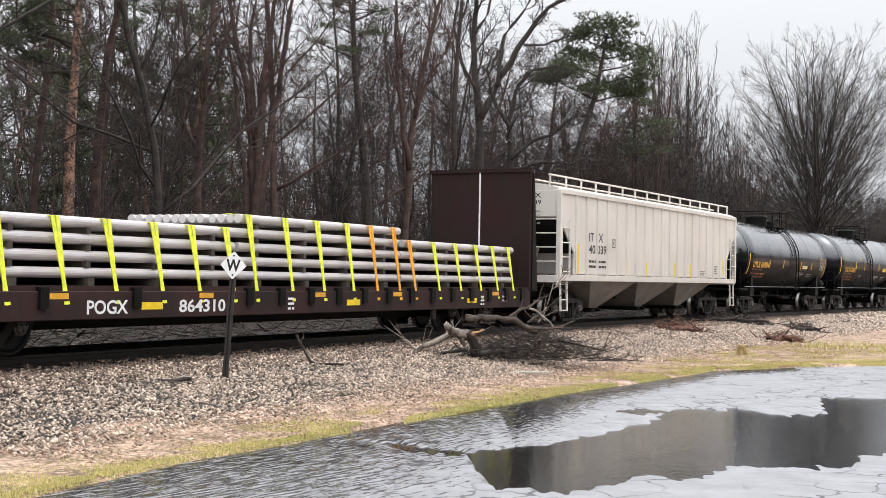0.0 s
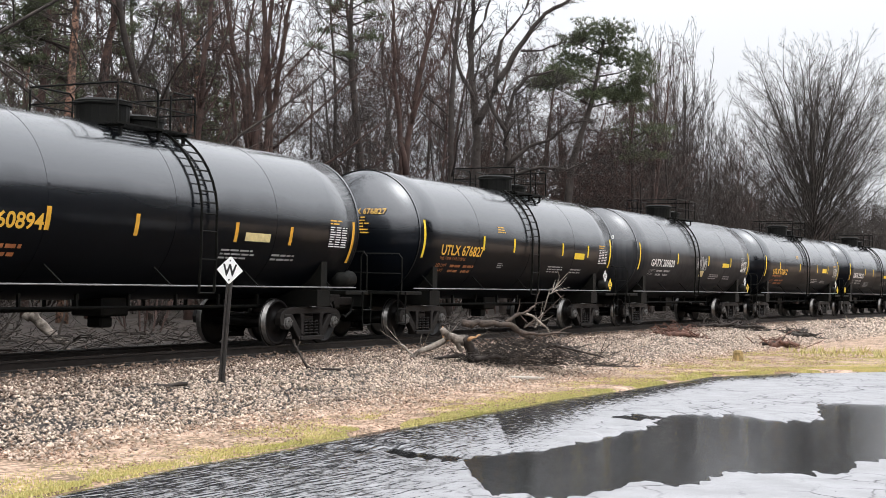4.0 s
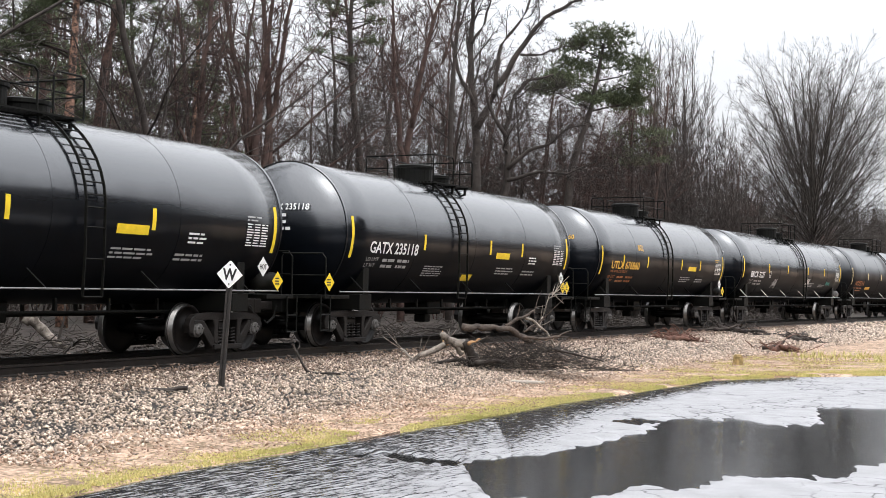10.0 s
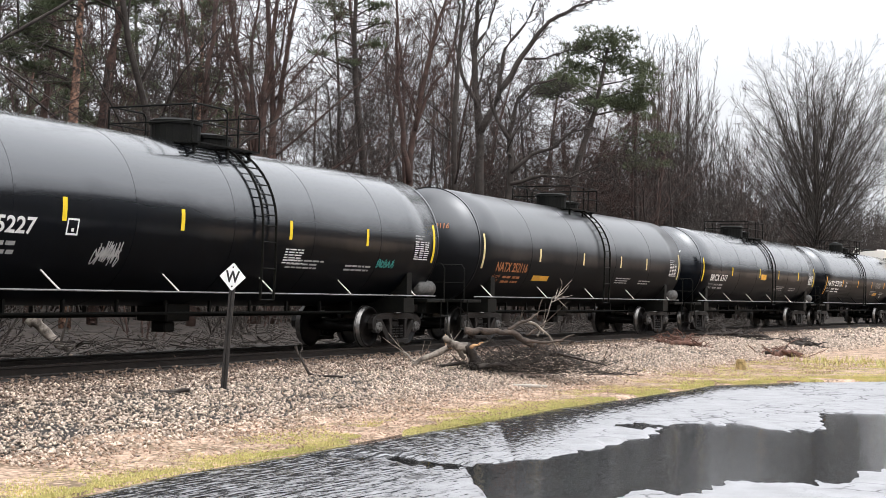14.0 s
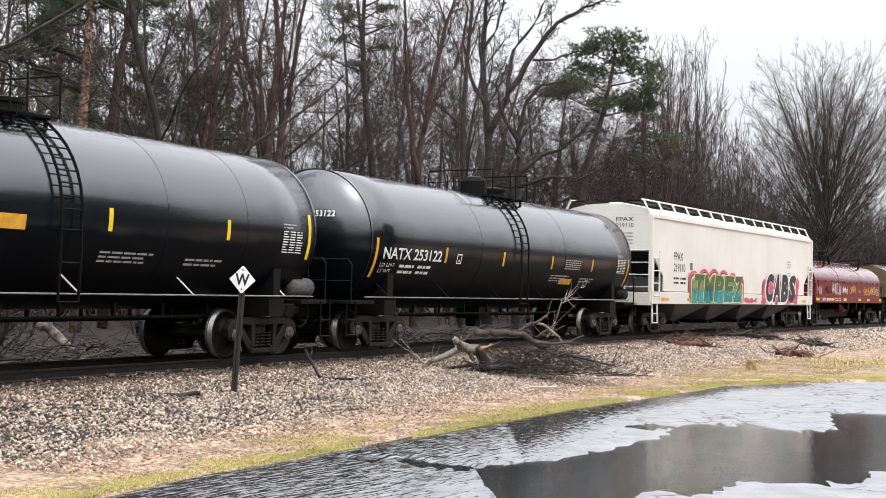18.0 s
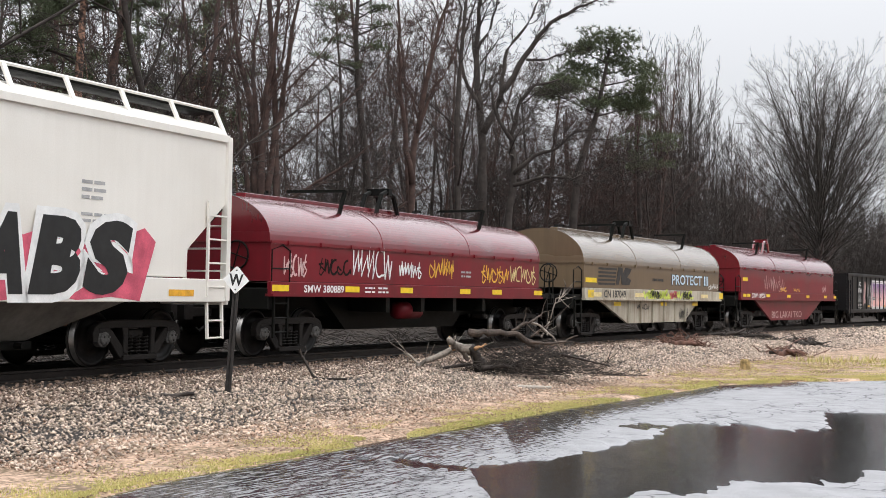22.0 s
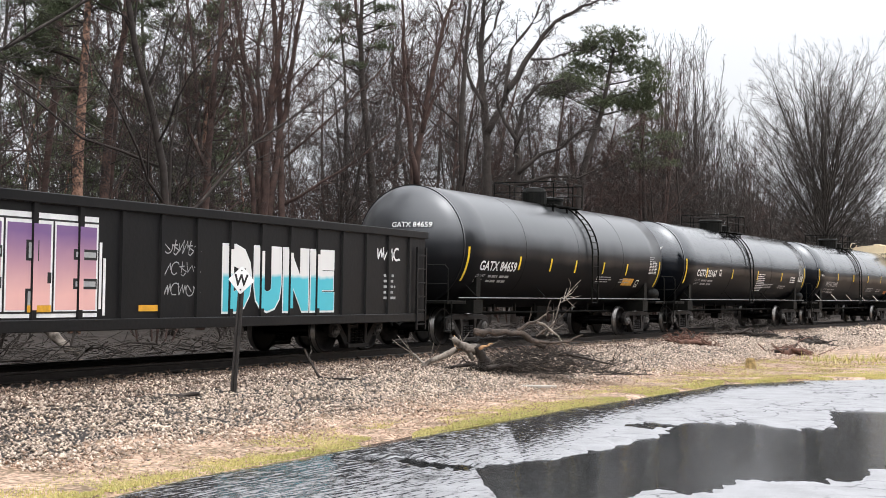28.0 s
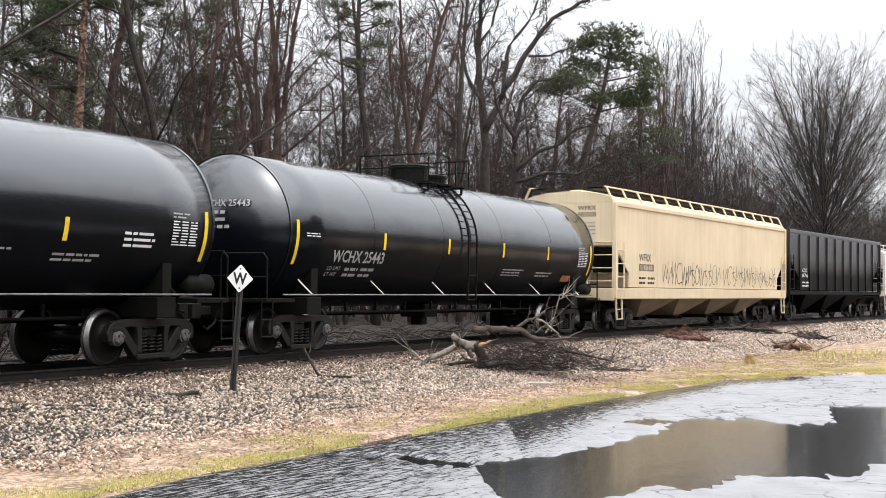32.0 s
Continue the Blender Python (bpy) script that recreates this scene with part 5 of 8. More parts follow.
def crowned(name, x0, x1, z0, inset, y, material, parent):
    """A sprayed cloud with points along its top, drawn in by the inset."""
    n = 60
    top = []
    for i in range(n + 1):
        u = i / n
        bump = abs(math.sin(u * 5.5 * math.pi + 0.5)) ** 0.7
        top.append((x0 + inset + (x1 - x0 - 2 * inset) * u, 1.98 + 0.24 * bump + 0.14 * math.sin(u * 2.6 + 0.4) - 0.22 * u ** 6 - 0.10 * (1 - u) ** 8 - inset))
    bm = bmesh.new()
    low = [bm.verts.new(on(y)(a, z0)) for a, b in top]
    high = [bm.verts.new(on(y)(a, b)) for a, b in top]
    for i in range(n):
        bm.faces.new((low[i], low[i + 1], high[i + 1], high[i]))
    return part(name, bm, material, parent, "sprayed patch of colour")


crowned("graffiti", -6.15, 0.02, 1.14, 0.0, 0.054, PINKRED, car)
crowned("graffiti", -6.15, 0.02, 1.12, 0.11, 0.057, DARKTEXT, car)
crowned("graffiti", -6.15, 0.02, 1.11, 0.15, 0.0585, PALEYELLOW, car)
crowned("graffiti", -6.15, 0.02, 1.10, 0.22, 0.0600, GRASSGREEN, car)
ragged("graffiti", -5.85, -0.3, 1.10, 1.52, 0.0612, TEAL, car, 5, rough=0.05)
for k, ch in enumerate("TMPEZ"):
    a = -5.85 + 1.12 * k
    letters("graffiti_letter", ch, a - 0.03, a + 1.11, 1.12, 2.15, on(0.063), PALEYELLOW, car, "pale edge of a sprayed letter", offset=0.05, slant=0.22)
    letters("graffiti_letter", ch, a + 0.02, a + 1.06, 1.15, 2.12, on(0.066), GREEN_TEAL, car, "green and teal sprayed letter", offset=0.042, slant=0.22)
ragged("graffiti", 0.1, 1.7, 1.14, 1.30, 0.054, PINKRED, car, 11, rough=0.07)
ragged("graffiti", 2.3, 7.6, 1.10, 2.15, 0.054, PINKRED, car, 7, rough=0.15, lean=0.4)
for k, ch in enumerate("CABS"):
    a = 2.75 + 1.12 * k
    letters("graffiti_letter", ch, a - 0.08, a + 1.20, 1.05, 2.45, on(0.058), WHITE, car, "white outline of a sprayed letter", offset=0.10, slant=0.28)
    letters("graffiti_letter", ch, a + 0.05, a + 1.07, 1.17, 2.33, on(0.062), DARKTEXT, car, "black sprayed letter", offset=0.065, slant=0.28)
for x in (-8.5, -6.0, 8.7):
    part("side_tape", patch(bmesh.new(), x - 0.35, x + 0.35, 1.16, 1.27, on(0.056)), ORANGE, car)
part("stencil", patch(bmesh.new(), -5.95, -5.7, 2.25, 2.5, on(0.005)), SHADEWHITE, car)
small_print("small_lettering", 6.2, 6.9, 2.6, 2.95, 3, on(0.006), GREYTEXT, car, 5)
small_print("small_lettering", 6.2, 6.9, 2.25, 2.45, 2, on(0.006), GREYTEXT, car, 6)

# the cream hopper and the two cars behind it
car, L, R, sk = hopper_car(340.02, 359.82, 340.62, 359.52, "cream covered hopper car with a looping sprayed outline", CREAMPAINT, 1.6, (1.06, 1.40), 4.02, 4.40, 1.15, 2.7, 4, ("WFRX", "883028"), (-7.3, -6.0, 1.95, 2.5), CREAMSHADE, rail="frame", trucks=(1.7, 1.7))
scribble("graffiti", -5.2, 0.9, 1.5, 2.35, sk, DARKTEXT, car, 3, 13, 0.035)
scribble("graffiti", 1.3, 8.3, 1.5, 2.35, sk, DARKTEXT, car, 8, 14, 0.035)
hopper_car(359.82, 377.62, 360.22, 377.12, "black open-topped hopper car with ribbed sides", BLACK_DULL, 1.58, (1.22, 1.40), 3.95, 4.05, 1.6, 2.9, 3, ("CCX", "876"), (-6.4, -5.5, 2.0, 2.4), BLACK_DULL, ribs=10, ink=WHITE, open_top=True)
hopper_car(377.62, 396.42, 378.22, 395.82, "grey-white covered hopper car at the train's rear", GREYPAINT, 1.58, (1.2, 1.45), 3.5, 3.8, 1.2, 2.7, 3, ("TRAX", "5310"), (-7.2, -6.0, 2.3, 2.9), GREYSHADE)


# ---- coil cars ----
def coil_car(first, last, h0, h1, label, hood, sill_paint, top, seam, sill, belly, trucks, mark, mark_at, ink, arms):
    car, mid = new_car("coil_car", label, "coil car", first, last, (trucks[0], trucks[1]))
    h0, h1 = h0 - mid, h1 - mid
    w = 1.46
    z0, z1 = sill
    ends = (first - mid + 0.75, last - mid - 0.75)
    arc = [(-w, z1 + 0.01), (-w, seam)] + [(-w * math.cos(t), seam + (top - seam) * math.sin(t) ** 0.9) for t in np.linspace(0.12, math.pi - 0.12, 45)] + [(w, seam), (w, z1 + 0.01)]
    part("hood", prism(bmesh.new(), arc, "x", h0, h1), hood, car, bevel=0.0)
    for y in (-w - 0.012, w + 0.012):
        bm = box(bmesh.new(), h0, h1, y - 0.012, y + 0.012, seam - 0.03, seam + 0.03)
        part("hood_seam", bm, hood, car)
    for k in range(11):
        x = h0 + (h1 - h0) * (k + 0.5) / 11
        part("lacing_knob", box(bmesh.new(), x - 0.05, x + 0.05, -w - 0.06, -w - 0.01, seam - 0.04, seam + 0.04), hood, car)
    for x in (h0, (h0 * 2 + h1) / 3, (h0 + h1 * 2) / 3, h1):
        rib = [(p[0] * 1.006, seam + (p[1] - seam) * 1.008) for p in arc[1:-1]]
        part("hood_band", prism(bmesh.new(), rib, "x", x - 0.03, x + 0.03), hood, car)
    # lifting eye and guide arms on the roof
    mx = (h0 + h1) / 2 + 0.15
    bm = bmesh.new()
    for y in (-0.22, 0.22):
        pipe(bm, [(mx - 0.5, y, top - 0.03), (mx - 0.28, y, top + 0.42), (mx, y, top + 0.52), (mx + 0.28, y, top + 0.42), (mx + 0.5, y, top - 0.03)], 0.06)
    beam(bm, (mx, -0.3, top + 0.5), (mx, 0.3, top + 0.5), 0.16)
    part("lifting_bracket", bm, hood if arms != "dark" else IRON, car)
    part("roof_beam", box(bmesh.new(), h0 + 1.0, h1 - 1.0, -0.12, 0.12, top - 0.02, top + 0.09), hood, car, bevel=0.01)
    for x in (h0 + (h1 - h0) * 0.25, h0 + (h1 - h0) * 0.78):
        for s in (-1, 1):
            bm = bmesh.new()
            beam(bm, (x, s * 0.95, top - 0.30), (x + 0.15, s * 1.02, top + 0.28), 0.07)
            beam(bm, (x + 0.15, s * 1.02, top + 0.27), (x - 0.9, s * 0.25, top + 0.2), 0.06)
            part("guide_arm", bm, IRON, car)
    for y in (-w - 0.02, w + 0.02):
        part("side_sill", box(bmesh.new(), h0 - 0.05, h1 + 0.05, y - 0.05, y + 0.05, z0, z1), sill_paint, car, bevel=0.01)
        part("sill_flange", box(bmesh.new(), h0 - 0.05, h1 + 0.05, y - 0.09, y + 0.09, z0 - 0.03, z0 + 0.02), sill_paint, car)
    part("deck", box(bmesh.new(), ends[0], ends[1], -w + 0.04, w - 0.04, z0 - 0.02, z0 + 0.14), IRON, car)
    if belly:
        b0, b1, c0, c1, zb = [v - mid for v in belly[:4]] + [belly[4]]
        for y in (-w + 0.1, w - 0.1):
            part("belly_plate", prism(bmesh.new(), [(b0, z0 - 0.03), (b1, z0 - 0.03), (c1, zb), (c0, zb)], "y", y - 0.04, y + 0.04), sill_paint, car)
            if arms == "dark":
                for k in range(6):
                    x = c0 + (c1 - c0) * k / 5
                    part("belly_rib", box(bmesh.new(), x - 0.03, x + 0.03, min(y, y * 1.05) - 0.03, max(y, y * 1.05) + 0.03, zb, z0 - 0.03), sill_paint, car)
        part("well_floor", box(bmesh.new(), c0, c1, -w + 0.15, w - 0.15, zb, zb + 0.08), IRON, car)
    else:
        part("centre_beam", prism(bmesh.new(), [(ends[0] + 3.2, z0), (ends[1] - 3.2, z0), (ends[1] - 4.2, 0.45), (ends[0] + 4.2, 0.45)], "y", -0.5, 0.5), IRON, car)
        bm = lathe(bmesh.new(), [(-0.5, 0.06), (-0.45, 0.2), (0.45, 0.2), (0.5, 0.06)], "x", 14, ((h0 + h1) / 2 - 0.3, -1.05, 0.88))
        part("air_reservoir", bm, sill_paint, car, smooth=True)
        for x in np.linspace(ends[0] + 4.4, ends[1] - 4.4, 4):
            part("cross_bearer", box(bmesh.new(), x - 0.08, x + 0.08, -w, w, z0 - 0.35, z0 - 0.03), IRON, car)
    part("centre_sill", box(bmesh.new(), ends[0], ends[1], -0.3, 0.3, 0.74, z0 - 0.02), IRON, car)
    for e, x in ((-1, ends[0]), (1, ends[1])):
        part("end_sill", box(bmesh.new(), x - 0.1, x + 0.1, -w, w, z0 - 0.28, z0 + 0.12), IRON, car, bevel=0.01)
        for y in (-w, w):
            bm = bmesh.new()
            pipe(bm, [(x, y, z0 + 0.1), (x, y, z0 + 0.85), (x - e * 0.35, y, z0 + 0.95), (x - e * 0.6, y, z0 + 0.85), (x - e * 0.6, y, z0 + 0.1)], 0.02)
            pipe(bm, [(x, y, z0 + 0.5), (x - e * 0.6, y, z0 + 0.5)], 0.016)
            part("end_railing", bm, IRON, car)
            grab_ladder(car, x - e * 0.05, x - e * 0.5, y * 1.02, 0.38, z0, 3, IRON, "sill_step")
        if e < 0:
            bm = pipe(bmesh.new(), [(x - 0.08, -0.7 + 0.27 * math.cos(t), z0 + 0.75 + 0.27 * math.sin(t)) for t in np.linspace(0, 2 * math.pi, 19)], 0.02)
            for t in (0.3, 1.87, 3.44, 5.0):
                pipe(bm, [(x - 0.08, -0.7, z0 + 0.75), (x - 0.08, -0.7 + 0.27 * math.cos(t), z0 + 0.75 + 0.27 * math.sin(t))], 0.014)
            pipe(bm, [(x, -0.7, z0), (x, -0.7, z0 + 0.75)], 0.03)
            part("brake_wheel", bm, IRON, car)
    sk = flat_skin(-w - 0.076)
    letters("reporting_mark", mark, mark_at[0], mark_at[1], z0 + 0.05, z1 - 0.05, sk, ink, car, "painted reporting mark", offset=0.022)
    hood_skin = flat_skin(-w - 0.006)
    couplers(car, first - mid, last - mid, 1.0, 1.0)
    return car, h0, h1, sk, hood_skin, z0, z1


def tapes(car, xs, z0, z1, sk, n=0.35, m=None):
    for x in xs:
        part("side_tape", patch(bmesh.new(), x - n, x + n, z0, z1, sk), m or YELLOW, car)


car, h0, h1, sk, hs, z0, z1 = coil_car(217.9, 233.0, 218.6, 231.25, "maroon coil car with a scrawled round hood", MAROON, MAROON, 3.14, 2.2, (1.20, 1.45), None, (219.9, 231.0), "SMW 380889", (-5.8, -4.33), WHITE, "dark")
tapes(car, (-6.6, -4.0, -1.7, 1.2, 3.0, 5.6), z0 + 0.07, z1 - 0.06, sk, 0.28)
for x0, x1, a, b, m, sd in ((-6.4, -5.6, 1.55, 2.0, MAROON_PALE, 1), (-5.2, -4.0, 1.6, 1.95, IRON, 2), (-3.9, -2.3, 1.55, 2.25, WHITE, 3), (-1.9, -0.9, 1.6, 1.98, WHITE, 4), (-0.5, 0.7, 1.6, 2.1, AMBER, 5), (2.2, 3.8, 1.55, 2.0, AMBER, 6), (4.0, 5.6, 1.55, 2.05, CREAM, 7)):
    scribble("graffiti", x0, x1, a, b, hs, m, car, sd, 5, 0.045)
small_print("small_lettering", 1.1, 1.8, 1.65, 1.85, 2, hs, GREYTEXT, car, 3)
small_print("small_lettering", -3.5, -2.4, z0 + 0.04, z1 - 0.04, 2, sk, WHITE, car, 4, 2)

car, h0, h1, sk, hs, z0, z1 = coil_car(233.0, 248.8, 234.5, 247.4, "tan coil car with a grimy pale well side and graffiti", TAN, PALEGRIME, 3.28, 2.25, (1.18, 1.51), (235.9, 245.2, 238.2, 243.7, 0.42), (235.6, 246.2), "CN 187049", (-5.0, -3.2), DARKTEXT, "dark")
tapes(car, (-6.0, 6.6), z0 + 0.05, z1 - 0.05, sk, 0.22)
tapes(car, (-5.6, -2.0, 4.6), z0 + 0.08, z1 - 0.12, sk, 0.4, CREAM)
tapes(car, (-5.85,), 1.68, 1.82, hs, 0.42)
for k in range(5):
    part("hood_stripe", patch(bmesh.new(), -5.3, -3.95 + 0.03 * k, 1.62 + 0.115 * k, 1.685 + 0.115 * k, hs), DARKTEXT, car, "dark painted stripes")
part("hood_stripe", prism(bmesh.new(), [(-3.9, 1.64), (-3.65, 1.64), (-3.5, 1.98), (-3.4, 1.64), (-2.75, 1.64), (-2.6, 1.80), (-2.95, 1.88), (-2.7, 2.02), (-2.55, 2.16), (-3.1, 2.18), (-3.3, 1.98), (-3.35, 2.18), (-3.7, 2.18)], "y", -1.47, -1.464), DARKTEXT, car, "dark painted block shape")
small_print("small_lettering", -0.65, 0.75, 1.75, 1.95, 1, hs, DARKTEXT, car, 4)
letters("graffiti_lettering", "PROTECT III", 1.2, 5.2, 1.68, 2.08, flat_skin(-1.467), DARKTEXT, car, "dark shadow of sprayed lettering", offset=0.05)
letters("graffiti_lettering", "PROTECT III", 1.25, 5.2, 1.71, 2.06, flat_skin(-1.472), PALEBLUE, car, "pale blue sprayed lettering", offset=0.022)
scribble("graffiti", 5.3, 6.4, 1.55, 1.8, hs, WHITE, car, 5, 5, 0.03)
for x0, x1, m, sd in ((-1.6, -0.3, LIME, 1), (-0.2, 1.0, LIME, 2), (1.3, 3.3, LIME, 3), (-1.0, 0.0, DARKTEXT, 4), (0.9, 1.6, PINKRED, 5), (2.2, 3.2, DARKTEXT, 6)):
    scribble("graffiti", x0, x1, z0 + 0.02, z1 - 0.02, sk, m, car, sd, 4, 0.12)
for x0, x1, a, b, sd in ((-1.9, -0.8, 0.85, 1.05, 3), (2.2, 3.2, 0.45, 0.9, 4)):
    scribble("graffiti", x0, x1, a, b, flat_skin(-1.412), DARKTEXT, car, sd, 5, 0.03)
for x in (-3.6, 0.6, 3.9):
    part("side_tape", patch(bmesh.new(), x - 0.3, x + 0.3, 0.98, 1.1, flat_skin(-1.414)), YELLOW, car)

car, h0, h1, sk, hs, z0, z1 = coil_car(248.8, 266.2, 250.05, 264.65, "dark red coil car with a deep painted well side", MAROON, MAROON, 3.36, 2.48, (1.24, 1.54), (252.3, 262.6, 254.5, 260.2, 0.36), (251.9, 263.0), "GTW 187576", (-6.1, -4.25), WHITE, "plain")
tapes(car, (-7.0, -6.5), z0 + 0.1, z1 - 0.08, sk, 0.2)
tapes(car, (-3.85, -0.8, 2.3, 5.4, 7.2), z0 + 0.1, z1 - 0.08, sk, 0.26)
tapes(car, (-6.75,), 1.98, 2.12, hs, 0.32)
scribble("graffiti", -4.1, -1.3, 1.58, 2.25, hs, MAROON_PALE, car, 4, 6, 0.035)
for x0, x1, m, sd in ((-1.9, -0.9, AMBER, 2), (0.2, 1.2, AMBER, 3), (5.1, 5.7, MAROON_PALE, 5)):
    scribble("graffiti", x0, x1, 1.6, 1.78 if m is AMBER else 1.95, hs, m, car, sd, 3, 0.05)
letters("graffiti_lettering", "BIG LAKAI TKO", -2.9, 1.7, 0.46, 0.74, flat_skin(-1.412), MAROON_PALE, car, "pale sprayed lettering", offset=0.0)
for k in range(2):
    v, f = text_shape(("FOR USE ON GTW 187500", "THRU 188189")[k], 0.01)
    wd = (1.25, 0.62)[k]
    part("hood_lettering", raw("hood_lettering", [(h0 - 0.008, wd / 2 - wd * a, 2.95 - 0.17 * k + 0.1 * b) for a, b in v], f, WHITE), WHITE, car, "white stencilled words")


# ---- the gondola ----
def gondola():
    first, last, L, R = 266.2, 287.92, 267.0, 287.2
    car, mid = new_car("gondola_car", "black gondola car with ribbed sides and big sprayed letters", "gondola car", first, last, (269.2, 285.0))
    L, R = L - mid, R - mid
    w, z0, z1 = 1.52, 0.75, 2.56
    for y in (-w, w):
        part("side_wall", box(bmesh.new(), L, R, y - 0.03, y + 0.03, z0, z1), GONDOLA, car)
        part("top_chord", box(bmesh.new(), L - 0.03, R + 0.03, y - 0.1, y + 0.1, z1 - 0.06, z1 + 0.1), GONDOLA, car, bevel=0.012)
        part("bottom_sill", box(bmesh.new(), L, R, y - 0.09, y + 0.09, z0 - 0.12, z0 + 0.06), GONDOLA, car, bevel=0.012)
    for x in (L, R):
        part("end_wall", box(bmesh.new(), x - 0.05, x + 0.05, -w, w, z0, z1 + 0.06), GONDOLA, car)
    part("floor", box(bmesh.new(), L, R, -w, w, 0.95, 1.05), IRON, car)
    part("centre_sill", box(bmesh.new(), L - 0.2, R + 0.2, -0.3, 0.3, 0.62, 0.95), IRON, car)
    ribs = np.arange(L + 0.12, R, 0.965)
    for x in ribs:
        for y in (-1, 1):
            part("side_rib", prism(bmesh.new(), [(x - 0.07, y * w), (x + 0.07, y * w), (x + 0.045, y * (w + 0.075)), (x - 0.045, y * (w + 0.075))], "z", z0, z1 - 0.04), GONDOLA, car)
    sk, sk2, sk3 = flat_skin(-w - 0.036), flat_skin(-w - 0.040), flat_skin(-w - 0.044)
    rib_skin = flat_skin(-w - 0.079)
    letters("reporting_mark", "IC", -7.62, -7.28, 2.02, 2.24, sk, WHITE, car, "painted reporting mark", offset=0.022)
    letters("car_number", "3761", -7.85, -7.1, 1.68, 1.90, sk, WHITE, car, "painted car number", offset=0.022)
    scribble("graffiti", -7.8, -7.1, 1.15, 1.55, sk, GREYTEXT, car, 3, 3, 0.03)
    for words, p, q, z in (("LD LMT", -7.95, -7.56, 1.0), ("213800", -7.48, -7.1, 1.0), ("LT  WT", -7.95, -7.56, 0.85), ("72200", -7.42, -7.1, 0.85)):
        letters("weight_lettering", words, p, q, z, z + 0.085, sk, WHITE, car, "painted weight lettering", offset=0.01)
    scribble("graffiti", -6.7, -6.15, 1.0, 2.3, sk, MAROON_PALE, car, 2, 3, 0.07)
    scribble("graffiti", -6.1, -5.5, 1.4, 2.3, sk, GREYTEXT, car, 6, 4, 0.02)
    # the pink and violet piece: block letters with dark slots on a white ground
    part("graffiti_field", patch(bmesh.new(), -4.87, -0.85, 0.84, 2.36, sk), WHITE, car, "white sprayed ground")
    for k, x in enumerate((-5.35, -5.24, -5.12, -5.01, -4.90, -0.82, -0.73)):
        part("graffiti_line", patch(bmesh.new(), x, x + 0.06, 0.86 + 0.05 * (k % 3), 1.5 + 0.12 * (k * 5 % 7), sk), WHITE, car)
    slots = {"S": ((0.30, 0.95, 1.70, 1.88), (-0.03, 0.52, 1.30, 1.46)), "E": ((0.36, 0.95, 1.70, 1.86), (0.36, 0.95, 1.26, 1.42)),
             "R": ((0.36, 0.62, 1.66, 1.96), (0.36, 0.58, 0.92, 1.26), (0.80, 0.95, 1.34, 1.50))}
    for k, ch in enumerate("SERE"):
        a = -4.70 + 0.98 * k
        part("graffiti_edge", patch(bmesh.new(), a - 0.07, a + 0.93, 0.90, 2.28, sk2), DARKTEXT, car, "dark edge of a sprayed block letter")
        part("graffiti_edge", patch(bmesh.new(), a - 0.04, a + 0.90, 0.93, 2.25, flat_skin(-w - 0.042)), WHITE, car, "white edge of a sprayed block letter")
        part("graffiti_letter", patch(bmesh.new(), a - 0.01, a + 0.86, 0.95, 2.20, flat_skin(-w - 0.044), 1, 6), PINK_VIOLET, car, "pink and violet sprayed block letter")
        for p, q, lo, hi in slots[ch]:
            q = min(q, 0.88)
            part("graffiti_slot", patch(bmesh.new(), a + p, a + q, lo, hi, flat_skin(-w - 0.046)), DARKTEXT, car, "dark slot of a sprayed letter")
            part("graffiti_slot", patch(bmesh.new(), a + p + 0.05, a + q - 0.03, lo + 0.04, hi - 0.04, flat_skin(-w - 0.048)), GREYTEXT, car, "grey heart of a slot")
    # the blue piece
    for k, ch in enumerate("DUNE"):
        a = 2.35 + 0.96 * k
        letters("graffiti_letter", ch, a, a + 0.93, 0.86, 2.1, sk, WHITE, car, "white edge of a sprayed letter", offset=0.10)
        letters("graffiti_letter", ch, a + 0.03, a + 0.90, 0.90, 2.06, sk2, WHITE_BLUE, car, "white and turquoise sprayed letter", offset=0.09)
    for x in ribs:
        if -5.25 < x < -0.75:
            part("rib_paint", patch(bmesh.new(), x - 0.045, x + 0.045, 0.95, 2.2, rib_skin), PINK_VIOLET, car)
        if 2.3 < x < 6.1:
            part("rib_paint", patch(bmesh.new(), x - 0.045, x + 0.045, 0.95, 2.0, rib_skin), WHITE_BLUE, car)
    for k in range(3):
        scribble("graffiti", 0.75, 1.75, 1.15 + 0.35 * k, 1.4 + 0.35 * k, sk, GREYTEXT, car, 7 + k, 5, 0.022)
    scribble("graffiti", 7.9, 8.9, 1.95, 2.25, sk, WHITE, car, 3, 4, 0.05)
    small_print("small_lettering", 8.2, 8.8, 1.1, 1.7, 5, sk, GREYTEXT, car, 4)
    tapes(car, (-5.6, -2.1, 0.35), 0.92, 1.02, flat_skin(-w - 0.05), 0.24, ORANGE)
    for x in (-6.2, 0.4, 5.0):
        part("stake", box(bmesh.new(), x - 0.06, x + 0.06, w - 0.3, w - 0.16, 1.05, z1 + 0.24), SPLIT_TIMBER, car, "raw timber stake")
    for e, x in ((-1, L), (1, R)):
        for y in (-w - 0.09, w + 0.09):
            grab_ladder(car, x - e * 0.08, x - e * 0.5, y, 0.45, 2.3, 6, GONDOLA)
    couplers(car, first - mid, last - mid, 1.0, 0.7)


gondola()


